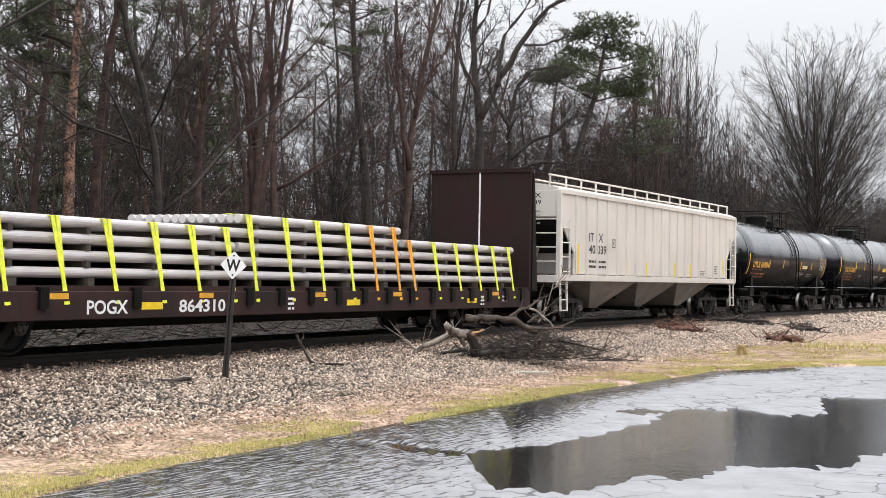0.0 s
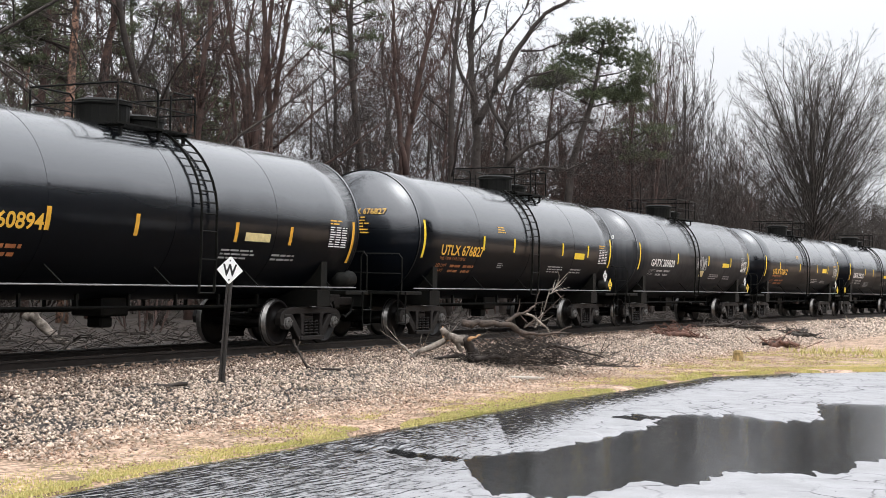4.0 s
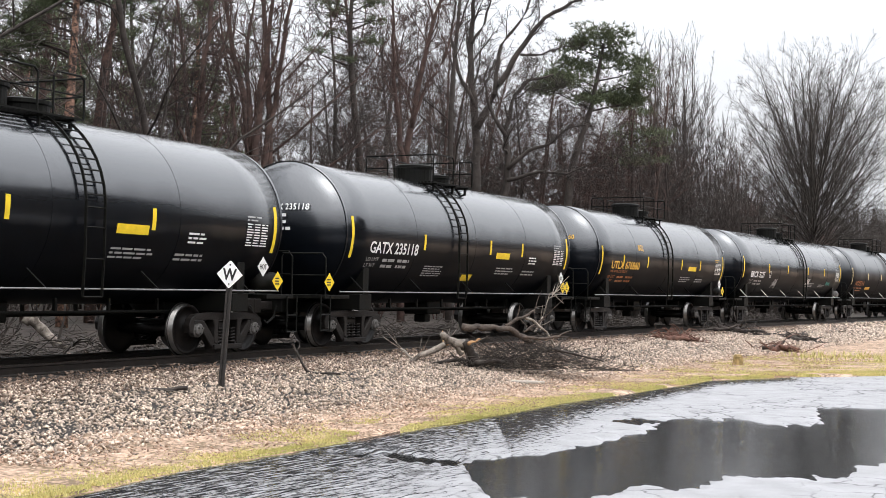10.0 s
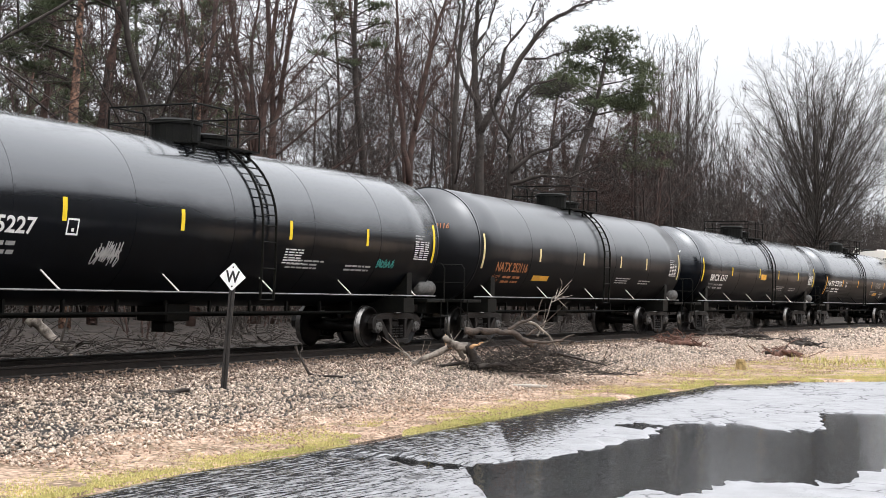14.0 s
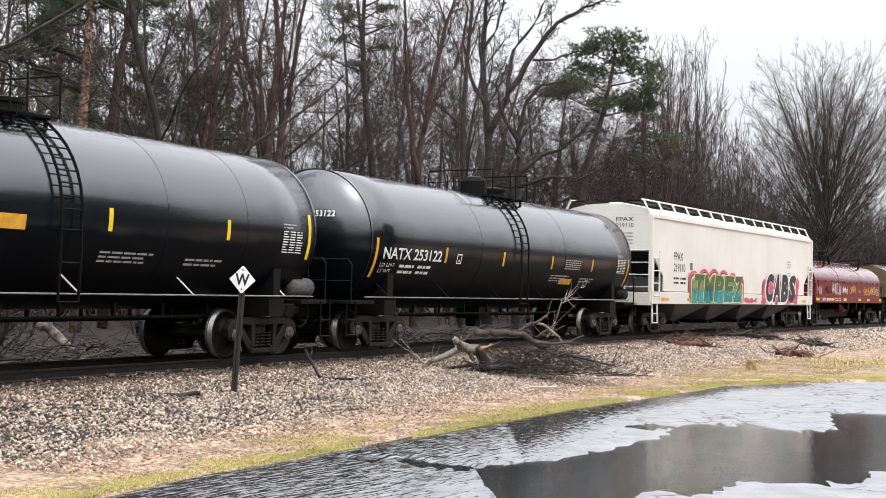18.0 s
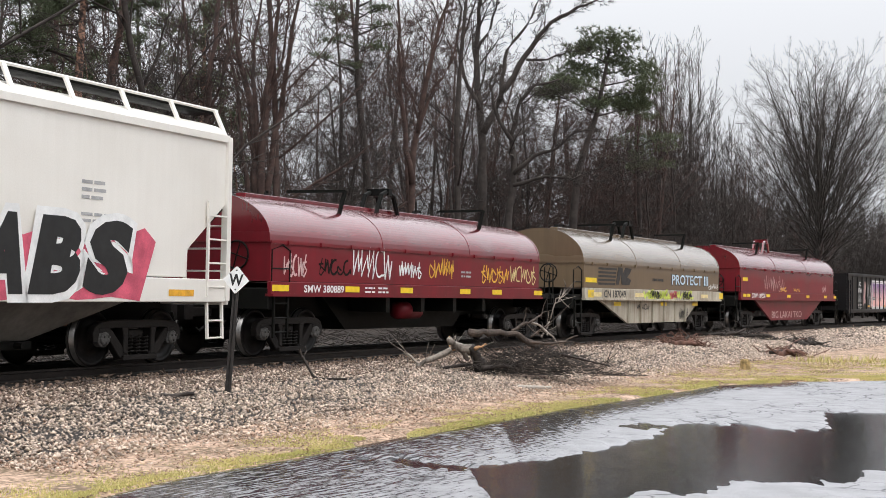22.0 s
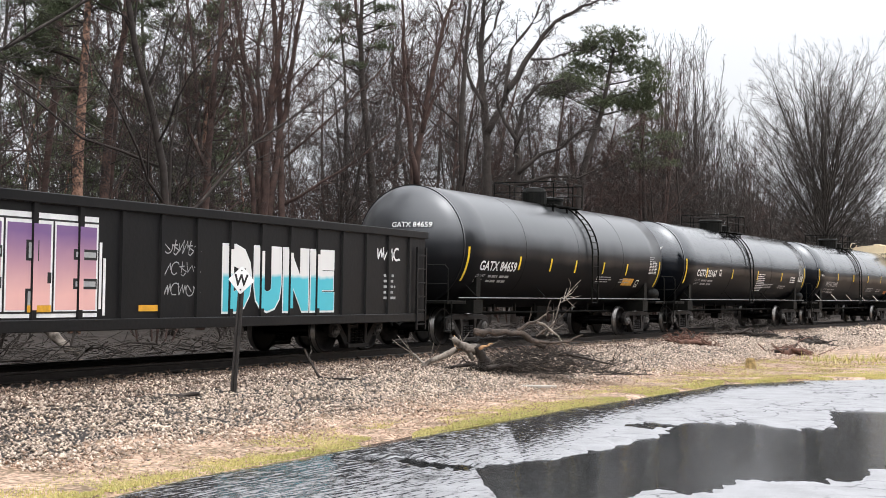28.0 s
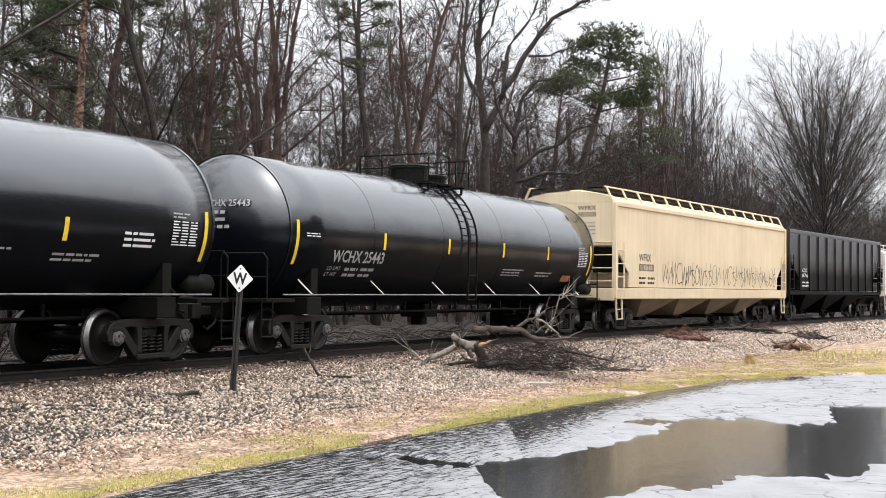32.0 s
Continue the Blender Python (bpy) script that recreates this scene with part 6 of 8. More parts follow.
# ---- the flat car with pipes ----
def pipe_flat():
    first, last, L, R = -20.6, 2.75, -19.9, 2.15
    car, mid = new_car("flat_car", "brown bulkhead flat car with a rusty end wall", "flat car", first, last, (-17.0, -0.75))
    L, R = L - mid, R - mid
    w = 1.48
    part("deck", box(bmesh.new(), L, R, -w, w, 0.98, 1.08), FLATBROWN, car)
    for y in (-w, w):
        part("side_sill", box(bmesh.new(), L, R, y - 0.05, y + 0.05, 0.56, 1.0), FLATBROWN, car, bevel=0.012)
        for k in range(21):
            x = L + 0.6 + (R - L - 1.2) * k / 20
            if -6.5 < x < -5.2 or -4.2 < x < -2.6:
                continue
            part("stake_pocket", box(bmesh.new(), x - 0.09, x + 0.09, min(y, y * 1.07), max(y, y * 1.07), 0.74, 1.06), IRON, car)
    part("centre_sill", prism(bmesh.new(), [(L - 0.1, 0.98), (R + 0.1, 0.98), (R + 0.1, 0.66), (R - 3.4, 0.66), (R - 4.6, 0.36), (L + 4.6, 0.36), (L + 3.4, 0.66), (L - 0.1, 0.66)], "y", -0.35, 0.35), IRON, car)
    for x, e in ((L, -1), (R, 1)):
        part("bulkhead", box(bmesh.new(), x - 0.06, x + 0.06, -1.52, 1.52, 1.0, 4.26), RUSTWALL, car, "tall dark rusty end wall", bevel=0.02)
        for y in (-1.5, -0.75, 0.75, 1.5):
            part("bulkhead_post", prism(bmesh.new(), [(x + e * 0.06, 1.0), (x + e * 0.06, 4.2), (x + e * 0.14, 4.2), (x + e * 0.42, 1.0)], "y", y - 0.05, y + 0.05), IRON, car)
        part("bulkhead_seam", box(bmesh.new(), x - e * 0.06 - 0.012, x - e * 0.06 + 0.012, -0.022, 0.022, 1.6, 4.24), WHITE, car, "pale weld seam")
        part("bulkhead_cap", box(bmesh.new(), x - 0.1, x + 0.1, -1.55, 1.55, 4.22, 4.32), RUSTWALL, car)
    sk = flat_skin(-w - 0.056)
    letters("reporting_mark", "POGX", -6.3, -5.35, 0.64, 0.86, sk, WHITE, car, "painted reporting mark", offset=0.022)
    letters("car_number", "864310", -4.05, -2.75, 0.64, 0.86, sk, WHITE, car, "painted car number", offset=0.022)
    tapes(car, (-4.75, 1.7, 7.4), 0.70, 0.82, sk, 0.27)
    tapes(car, (-6.9, -3.3, 0.4, 3.6, 8.8), 0.88, 0.97, flat_skin(-w - 0.054), 0.2, ORANGE)
    for x in (-0.75, 7.9):
        small_print("small_lettering", x, x + 0.35, 0.62, 0.9, 3, sk, WHITE, car, 3)
    small_print("small_lettering", 9.2, 9.6, 0.7, 0.9, 2, sk, MAROON_PALE, car, 3)
    couplers(car, first - mid, last - mid, 0.9, 0.8)
    # three bundles of steel pipes, strapped down
    r = 0.084
    body = finish(lathe(bmesh.new(), [(0.0, r), (6.1, r), (6.1, r - 0.008), (0.0, r - 0.008)], "x", 14), smooth=False)
    body.materials.append(PIPESTEEL)
    end_disc = finish(lathe(bmesh.new(), [(-0.006, r * 0.97), (0.0, r * 0.97)], "x", 14))
    end_disc.materials.append(PIPECAP)
    rnd = random.Random(2)
    for x0, rows in ((-14.4 + 0.0, 4), (-8.3, 4), (-2.1, 5), (4.15, 4)):
        load = part("pipe_bundle", box(bmesh.new(), x0 + 0.5, x0 + 0.7, -1.36, 1.36, 1.08, 1.196), TIMBER, car, "strapped bundle of grey steel pipes")
        for x in (2.2, 3.8, 5.4):
            part("timber_bearer", box(bmesh.new(), x0 + x, x0 + x + 0.15, -1.36, 1.36, 1.08, 1.196), TIMBER, load)
        for j in range(rows):
            z = 1.28 + 0.262 * j
            for x in (0.55, 2.2, 3.8, 5.4):
                if j:
                    part("spacer", box(bmesh.new(), x0 + x, x0 + x + 0.1, -1.32, 1.32, z - 0.262 + r, z - r), TIMBER, load)
            for k in range(13):
                ob = part("pipe", body, PIPESTEEL, load)
                ob.location = (x0 + rnd.uniform(-0.06, 0.06) + (0.08 if j == rows - 1 else 0), -1.24 + 0.2065 * k, z)
                if j == rows - 1 or k == 0:
                    cap = part("pipe_end", end_disc, PIPECAP, load)
                    cap.location = ob.location
        top = 1.28 + 0.262 * (rows - 1) + r
        for i, x in enumerate((0.25, 1.45, 2.6, 3.75, 4.75, 5.75)):
            m = STRAP
            if (x0 > -3 and x0 < 0 and i > 3) or (x0 > 0 and i == 0):
                m = ORANGESTRAP
            bm = bmesh.new()
            for dx in (-0.07, 0.07):
                a, b, c = (x0 + x + dx, -0.9, top + 0.012), (x0 + x + dx * 0.8, -1.36, top - 0.02), (x0 + x + 0.12 - dx * 0.3, -1.53, 0.80)
                beam(bm, a, b, 0.075, 0.012)
                beam(bm, b, c, 0.075, 0.012, (0, 1, 0))
            part("strap", bm, m, load, "woven tie-down strap")


pipe_flat()


# ---- trees ----
BARK = mat("grey-brown bark", (0.046, 0.036, 0.031), 0.9, var=0.4, scale=3, bump=0.6, bscale=25)
BARK_RED = mat("reddish bark", (0.074, 0.043, 0.035), 0.9, var=0.4, scale=3, bump=0.6, bscale=25)
BARK_GREY = mat("pale grey bark", (0.066, 0.056, 0.049), 0.9, var=0.4, scale=3, bump=0.6, bscale=25)
BARK_PINE = mat("orange-brown pine bark", (0.32, 0.18, 0.125), 0.9, var=0.4, scale=3, bump=1.0, bscale=14, grain=1.2, dirt=(0.035, 0.025, 0.021), dirt_amount=1.0)
NEEDLES = mat("dark pine needles", (0.092, 0.112, 0.056), 0.7, var=0.5, scale=1.5, island=0.9)
PALEWOOD = mat("weathered barkless wood", (0.30, 0.26, 0.22), 0.8, var=0.3, scale=5, bump=0.8, bscale=30, dirt=(0.07, 0.055, 0.045), dirt_amount=1.0)
BROWNWOOD = mat("dark brown limb bark", (0.088, 0.064, 0.050), 0.85, var=0.4, scale=6, bump=1.0, bscale=25, dirt=(0.035, 0.027, 0.022), dirt_amount=1.0)
SPLIT = mat("fresh split wood", (0.48, 0.27, 0.13), 0.8, var=0.3, scale=8, bump=0.4)
STICK = mat("wet dead branches", (0.046, 0.036, 0.030), 0.8, var=0.5, scale=5, bump=0.4)
PUNK = mat("rotten red-brown wood", (0.15, 0.075, 0.053), 0.9, var=0.5, scale=8, bump=0.6)


class Wood:
    """Collects tapered bars with three to seven sides into one mesh."""

    def __init__(self):
        self.v, self.f = [], []

    def limb(self, pts, radii, n):
        base = len(self.v)
        for i, p in enumerate(pts):
            d = (pts[min(i + 1, len(pts) - 1)] - pts[max(i - 1, 0)]).normalized()
            up = Vector((0, 0, 1)) if abs(d.z) < 0.9 else Vector((1, 0, 0))
            a = d.cross(up).normalized()
            b = a.cross(d)
            for k in range(n):
                t = 2 * math.pi * k / n + (base * 2.399 if n == 2 else 0)
                self.v.append(p + (a * math.cos(t) + b * math.sin(t)) * radii[i])
        for i in range(len(pts) - 1):
            for k in range(n if n > 2 else 1):
                self.f.append((base + i * n + k, base + i * n + (k + 1) % n, base + (i + 1) * n + (k + 1) % n, base + (i + 1) * n + k))
        if radii[0] > 0.03:
            self.f.append(tuple(range(base, base + n))[::-1])
            self.f.append(tuple(range(base + (len(pts) - 1) * n, base + len(pts) * n)))

    def mesh(self, name, material, smooth=True):
        return raw(name, self.v, self.f, material, smooth)


SIDES = (7, 5, 4, 3, 2, 2)


def rand_way(rnd):
    return Vector((rnd.uniform(-1, 1), rnd.uniform(-1, 1), rnd.uniform(-1, 1)))


def grow(wood, rnd, p, d, length, r, level, spec, given=None):
    """One limb and all that grows from it."""
    steps = spec["steps"][min(level, len(spec["steps"]) - 1)]
    tip = spec["tip"] if level >= spec["levels"] else max(spec["tip"], r * spec["taper"])
    if given:
        pts, steps = [Vector(g) for g in given], len(given) - 1
        radii = [r + (tip - r) * i / steps for i in range(steps + 1)]
        length = sum((b - a).length for a, b in zip(pts, pts[1:]))
    else:
        pts, radii = [p.copy()], [r]
        q, way = p.copy(), d.normalized()
        for i in range(steps):
            bend = spec["bend"] * (0.35 if level == 0 else 1.0)
            way = (way + rand_way(rnd) * bend + Vector((0, 0, spec["rise"] * (level > 0)))).normalized()
            q = q + way * (length / steps)
            pts.append(q.copy())
            radii.append(r + (tip - r) * (i + 1) / steps)
    (wood[0] if level == 0 else wood[1]).limb(pts, radii, 2 if level > 1 and level >= spec["levels"] else SIDES[min(level, 5)])
    if level >= spec["levels"]:
        return
    n = spec["kids"][level]
    lo = spec["clear"] if level == 0 else 0.15
    for k in range(n):
        t = lo + (1 - lo) * (k + rnd.random()) / n
        i = min(int(t * steps), steps - 1)
        at = pts[i].lerp(pts[i + 1], t * steps - i)
        rad = radii[i] + (radii[i + 1] - radii[i]) * (t * steps - i)
        main = (pts[i + 1] - pts[i]).normalized()
        side = main.cross(rand_way(rnd)).normalized()
        ang = radians(rnd.uniform(*spec["angle"]))
        kid = main * math.cos(ang) + side * math.sin(ang)
        long = length * spec["ratio"][level] * rnd.uniform(0.55, 1.2) * (1.15 - 0.6 * t)
        grow(wood, rnd, at, kid, long, max(spec["tip"], rad * spec["thin"] * rnd.uniform(0.55, 1)), level + 1, spec)


def tree_spec(kids=(14, 8, 5, 4), levels=4, clear=0.15, angle=(25, 65), rise=0.08, ratio=(0.42, 0.5, 0.55, 0.65), bend=0.2, tip=0.007, thin=0.55, taper=0.3):
    return dict(steps=(9, 6, 3, 1, 1), taper=taper, tip=tip, levels=levels, bend=bend, rise=rise, kids=kids, clear=clear, angle=angle, ratio=ratio, thin=thin)


def bare_tree_meshes(seed, height, radius, bark, lean=(0, 0), **k):
    rnd = random.Random(seed)
    wood = (Wood(), Wood())
    grow(wood, rnd, Vector((0, 0, -0.3)), Vector((lean[0], lean[1], 1)), height, radius, 0, tree_spec(**k))
    return [w.mesh(nm, bark) for nm, w in zip(("trunk", "crown"), wood)]


def limbed_tree_meshes(seed, limbs, bark, **k):
    """A tree whose main limbs are drawn as lines, with boughs and twigs grown from them."""
    rnd = random.Random(seed)
    wood = (Wood(), Wood())
    for r, *pts in limbs:
        spec = tree_spec(**k)
        line_pts = [Vector(pts[0])]
        for p, q in zip(pts, pts[1:]):
            p, q = Vector(p), Vector(q)
            for j in (1, 2, 3):
                line_pts.append(p.lerp(q, j / 3) + rand_way(rnd) * 0.035 * (q - p).length * (j < 3))
        pts = line_pts
        grow(wood, rnd, None, None, 0, r, 0, spec, pts)
    return [w.mesh(nm, bark) for nm, w in zip(("trunk", "crown"), wood)]


def domed_tree_meshes(seed, height, radius, base, reach, limbs, bark, tip=0.012, kids=(0, 10, 6, 4), angle=(22, 55), levels=4, fan=False):
    """A tree whose straight limbs rise from a short stem and end on an egg-shaped outline."""
    rnd = random.Random(seed)
    wood = (Wood(), Wood())
    spec = tree_spec(kids=kids, levels=levels, angle=angle, ratio=(0, 0.42 if fan else 0.22, 0.5, 0.6), bend=0.16 if fan else 0.09, rise=0.04 if fan else 0.0, tip=tip, thin=0.6, taper=0.2)
    wood[0].limb([Vector((0, 0, -0.3)), Vector((0.05, 0, base)), Vector((-0.05, 0.05, base + 0.3 * (height - base))), Vector((0.05, 0, base + 0.75 * (height - base)))], [radius * 1.2, radius, radius * 0.7, radius * 0.15], 8)
    for k in range(limbs):
        u = ((k + 0.5) / limbs) ** 0.72
        turn = k * 2.39996 + rnd.uniform(-0.3, 0.3)
        out = reach * math.sin(1.75 * u ** 0.75) * rnd.uniform(0.70, 1.05)
        top = base + (height - base) * (1 - 0.80 * u ** 2.1) * rnd.uniform(0.86, 1.02)
        start = base + (height - base) * (0.55 * (1 - u)) * rnd.uniform(0.2, 1.0)
        way = Vector((math.cos(turn), math.sin(turn), 0))
        pts = []
        for i in range(7):
            t = i / 6
            up, along = (1.0 + 0.12 * u, 1.0) if fan else (1.0 + 0.45 * u, 0.9 - 0.25 * u)
            pts.append(Vector((0, 0, start + (top - start) * t ** up)) + way * out * t ** along + rand_way(rnd) * (0.22 if fan else 0.12) * (0 < i))
        grow(wood, rnd, None, None, 0, max(0.02, radius * (0.3 if fan else 0.2) * (1 - 0.5 * u)), 1, spec, pts)
    return [w.mesh(nm, bark) for nm, w in zip(("trunk", "crown"), wood)]


def drawn_pine_meshes(seed, trunk, radius, clumps, bark, per=150, needle=0.24, width=0.016, snags=16, above=0):
    """A pine with a given stem and flat clouds of needles: (across, height, half width, half height)."""
    rnd = random.Random(seed)
    stem, crown = Wood(), Wood()
    pts = [Vector(p) for p in trunk]
    n = len(pts) - 1
    stem.limb(pts, [radius * (1.15 - 0.8 * i / n) for i in range(n + 1)], 9)
    top = pts[-1].z

    def on_stem(z):
        for p, q in zip(pts, pts[1:]):
            if p.z <= z <= q.z:
                return p.lerp(q, (z - p.z) / (q.z - p.z))
        return pts[-1]

    for k in range(snags):
        p = on_stem(top * rnd.uniform(0.25, 0.85))
        t = rnd.uniform(0, 6.28)
        d = Vector((math.cos(t), math.sin(t), rnd.uniform(-0.25, 0.2))) * rnd.uniform(0.6, 2.0)
        crown.limb([p, p + d * 0.5 + rand_way(rnd) * 0.15, p + d], [0.03, 0.02, 0.006], 3)
    clumps = list(clumps)
    for k in range(above):
        t = rnd.uniform(0, 6.28)
        z = top - 0.3 * k / max(1, above) * top * 0.5
        clumps.append((pts[-1].x + math.cos(t) * (0.3 + 0.12 * k), z, rnd.uniform(0.6, 1.0), rnd.uniform(0.2, 0.32)))
    nv, nf = [], []
    for cx, cz, ca, ch in clumps:
        # each cloud is a bough with a handful of smaller tufts at uneven heights
        hub = Vector((cx, rnd.uniform(-0.8, 0.8) * ca, cz))
        p = on_stem(min(top, cz - 0.3 * abs(cx - pts[-1].x) - 0.1))
        crown.limb([p, p.lerp(hub, 0.5) + Vector((0, 0, 0.12 - 0.25 * rnd.random())), hub], [0.045, 0.03, 0.014], 4)
        for k in range(5):
            a, h = ca * rnd.uniform(0.4, 0.75), ch * rnd.uniform(0.6, 1.1)
            c = hub + Vector((rnd.uniform(-0.75, 0.75) * ca, rnd.uniform(-0.75, 0.75) * ca, rnd.uniform(-0.9, 0.8) * ch))
            crown.limb([p.lerp(hub, rnd.uniform(0.6, 0.95)), c], [0.014, 0.007], 3)
            for j in range(int(per * a)):
                g = Vector((rnd.gauss(0, 0.48), rnd.gauss(0, 0.48), 0))
                o = c + Vector((g.x * a, g.y * a, rnd.gauss(0.1, 0.5) * h))
                if j % 3 == 0:
                    crown.limb([c.lerp(o, 0.25), o], [0.008, 0.004], 2)
                way = Vector((g.x, g.y, 0.6 + rnd.uniform(-0.5, 0.5))).normalized()
                for m in range(9):
                    d = (way + rand_way(rnd) * 0.9).normalized() * needle * rnd.uniform(0.55, 1.15)
                    b = d.cross(rand_way(rnd)).normalized() * width
                    i = len(nv)
                    nv += [o - b, o + b, o + d]
                    nf.append((i, i + 1, i + 2))
    return [stem.mesh("trunk", bark), crown.mesh("crown", BARK), raw("needles", nv, nf, NEEDLES)]


def shrub_meshes(seed, height, stems, bark, **k):
    rnd = random.Random(seed)
    wood = (Wood(), Wood())
    spec = tree_spec(kids=(8, 5, 4), levels=3, clear=0.06, angle=(20, 60), ratio=(0.5, 0.5, 0.55), bend=0.25, tip=0.006)
    for i in range(stems):
        t = rnd.uniform(0, 6.28)
        grow(wood, rnd, Vector((0.4 * math.cos(t), 0.4 * math.sin(t), -0.2)), Vector((0.35 * math.cos(t), 0.35 * math.sin(t), 1)), height * rnd.uniform(0.6, 1.1), 0.035, 0, spec)
    return [w.mesh(nm, bark) for nm, w in zip(("trunk", "crown"), wood)]


def pine_meshes(seed, height, radius, bare, reach, lean=(0, 0), boughs=26, tuft=0.42, flat=0.35):
    """A pine: tall trunk, dead lower snags, and boughs that carry tufts of needles."""
    rnd = random.Random(seed)
    trunk, crown = Wood(), Wood()
    pts, q, way = [], Vector((0, 0, -0.3)), Vector((lean[0], lean[1], 1)).normalized()
    for i in range(12):
        pts.append(q.copy())
        way = (way + rand_way(rnd) * 0.055).normalized()
        q = q + way * height / 11
    radii = [radius * (1 - 0.85 * i / 11) for i in range(12)]
    trunk.limb(pts, radii, 8)
    nv, nf = [], []
    for k in range(boughs + 14):
        snag = k >= boughs
        t = rnd.uniform(0.15, bare) if snag else bare + (1 - bare) * (k + rnd.random()) / boughs
        i = min(int(t * 11), 10)
        at = pts[i].lerp(pts[i + 1], t * 11 - i)
        turn = rnd.uniform(0, 6.28)
        up = rnd.uniform(-0.1, 0.35)
        long = reach * rnd.uniform(0.25, 0.6) if snag else reach * rnd.uniform(0.55, 1.1) * (1.25 - 0.85 * (t - bare) / (1 - bare))
        d = Vector((math.cos(turn), math.sin(turn), up))
        bough = [at, at + d * long * 0.5 + Vector((0, 0, -0.04 * long)), at + d * long + Vector((0, 0, 0.12 * long))]
        crown.limb(bough, [0.045, 0.03, 0.012], 4)
        if snag:
            continue
        for j in range(9):
            u = rnd.uniform(0.3, 1.05)
            c = bough[0].lerp(bough[2], u) + rand_way(rnd) * 0.35 * long * Vector((1, 1, flat)).length * 0.5
            c.z = bough[0].z + (bough[2].z - bough[0].z) * u + rnd.uniform(-flat, flat) * 0.8
            crown.limb([bough[0].lerp(bough[2], max(0.1, u - 0.2)), c], [0.012, 0.006], 3)
            for m in range(24):
                a = rand_way(rnd).normalized()
                a.z = a.z * 0.6 + 0.25
                s = tuft * rnd.uniform(0.5, 1.1)
                b = a.cross(rand_way(rnd)).normalized() * 0.035
                o = c + rand_way(rnd) * tuft * 0.45
                n = len(nv)
                nv += [o - b, o + b, o + a * s]
                nf.append((n, n + 1, n + 2))
    return [trunk.mesh("trunk", BARK_PINE), crown.mesh("crown", BARK), raw("needles", nv, nf, NEEDLES)]


def tree(name, label, meshes, m, group):
    ob = thing(name, label, "tree" if "shrub" not in name else "shrub", group)
    for nm, me in zip(("trunk", "crown", "needles"), meshes):
        part(nm, me, me.materials[0], ob)
    ob.matrix_world = m
    return ob


def place(meshes, x, y, size, turn, label, name="bare_tree", group="bare woodland trees", tall=1.0):
    s, lat = 0.466 * x + 0.885 * (y - 34.585), 0.885 * x - 0.466 * (y - 34.585)
    z = float(profile(lat, s)) - 0.1
    m = Matrix.Translation((x, y, z)) @ Matrix.Rotation(radians(turn), 4, "Z") @ Matrix.Diagonal((size, size, size * tall, 1))
    return tree(name, label, meshes, m, group)


KINDS = [
    bare_tree_meshes(11, 19, 0.20, BARK, clear=0.25), bare_tree_meshes(12, 17, 0.15, BARK_RED, clear=0.1, angle=(30, 75)), bare_tree_meshes(13, 20, 0.22, BARK_RED, clear=0.35, bend=0.28),
    bare_tree_meshes(14, 15, 0.12, BARK, clear=0.08, angle=(20, 50), rise=0.14), bare_tree_meshes(15, 18, 0.17, BARK, clear=0.2, bend=0.32, lean=(0.08, 0.03)), bare_tree_meshes(16, 16, 0.13, BARK_RED, clear=0.12, angle=(20, 45), rise=0.18)]
FAR = [bare_tree_meshes(71 + k, 18, 0.16, (BARK, BARK_RED, BARK)[k], levels=3, kids=(15, 9, 12), clear=0.12, tip=0.014) for k in range(3)]
TREE_LABELS = ("tall bare grey-barked tree in the wood", "bare reddish tree with many low boughs", "tall bare reddish tree with a long clear stem", "slender bare tree with dense rising twigs",
               "crooked bare grey tree in the wood", "slim bare reddish tree with upright boughs")
rnd = random.Random(8)


def reach_at(x, y):
    """How tall the wood stands: lower where the view opens, lowest past its end."""
    return float(np.interp(x / y, [-0.4, -0.02, 0.03, 0.10, 0.15, 0.17, 0.205, 0.225, 0.26, 0.5], [1.0, 1.0, 0.70, 0.60, 0.62, 0.74, 0.70, 0.55, 0.42, 0.42]))


SHAPED = ((-11.51, 40), (-11.49, 43), (-8.78, 46), (-7.36, 50), (-2.98, 52), (-1.6, 54), (1.54, 62), (2.63, 58), (6.24, 66), (7.6, 66))


def crowds(x, y):
    """Whether a tree here would stand close before one of the shaped trees."""
    return any(y < b and abs(x / y - a / b) < 0.016 for a, b in SHAPED)


for k in range(46):
    s = -24 + 98 * (k + rnd.random()) / 46
    lat = -9.5 - 9 * rnd.random() - max(0, s - 20) * 0.05
    x, y, _ = line(s, lat)
    i = rnd.randrange(6)
    size = rnd.uniform(0.85, 1.15) * reach_at(x, y)
    if crowds(x, y):
        continue
    place(KINDS[i], x, y, size, rnd.uniform(0, 360), TREE_LABELS[i])
for k in range(48):
    s = -30 + 135 * (k + rnd.random()) / 48
    lat = -24 - 24 * rnd.random()
    x, y, _ = line(s, lat)
    i = rnd.randrange(6)
    place(FAR[i % 3], x, y, rnd.uniform(0.85, 1.1) * reach_at(x, y), rnd.uniform(0, 360), "bare tree deep in the wood")

# low tangled trees past the end of the wood
for k in range(44):
    s = 60 + 75 * (k + rnd.random()) / 44
    x, y, _ = line(s, -9 - 12 * rnd.random())
    place(FAR[k % 3], x, y, rnd.uniform(0.40, 0.58), rnd.uniform(0, 360), "low tangled bare tree at the end of the wood")

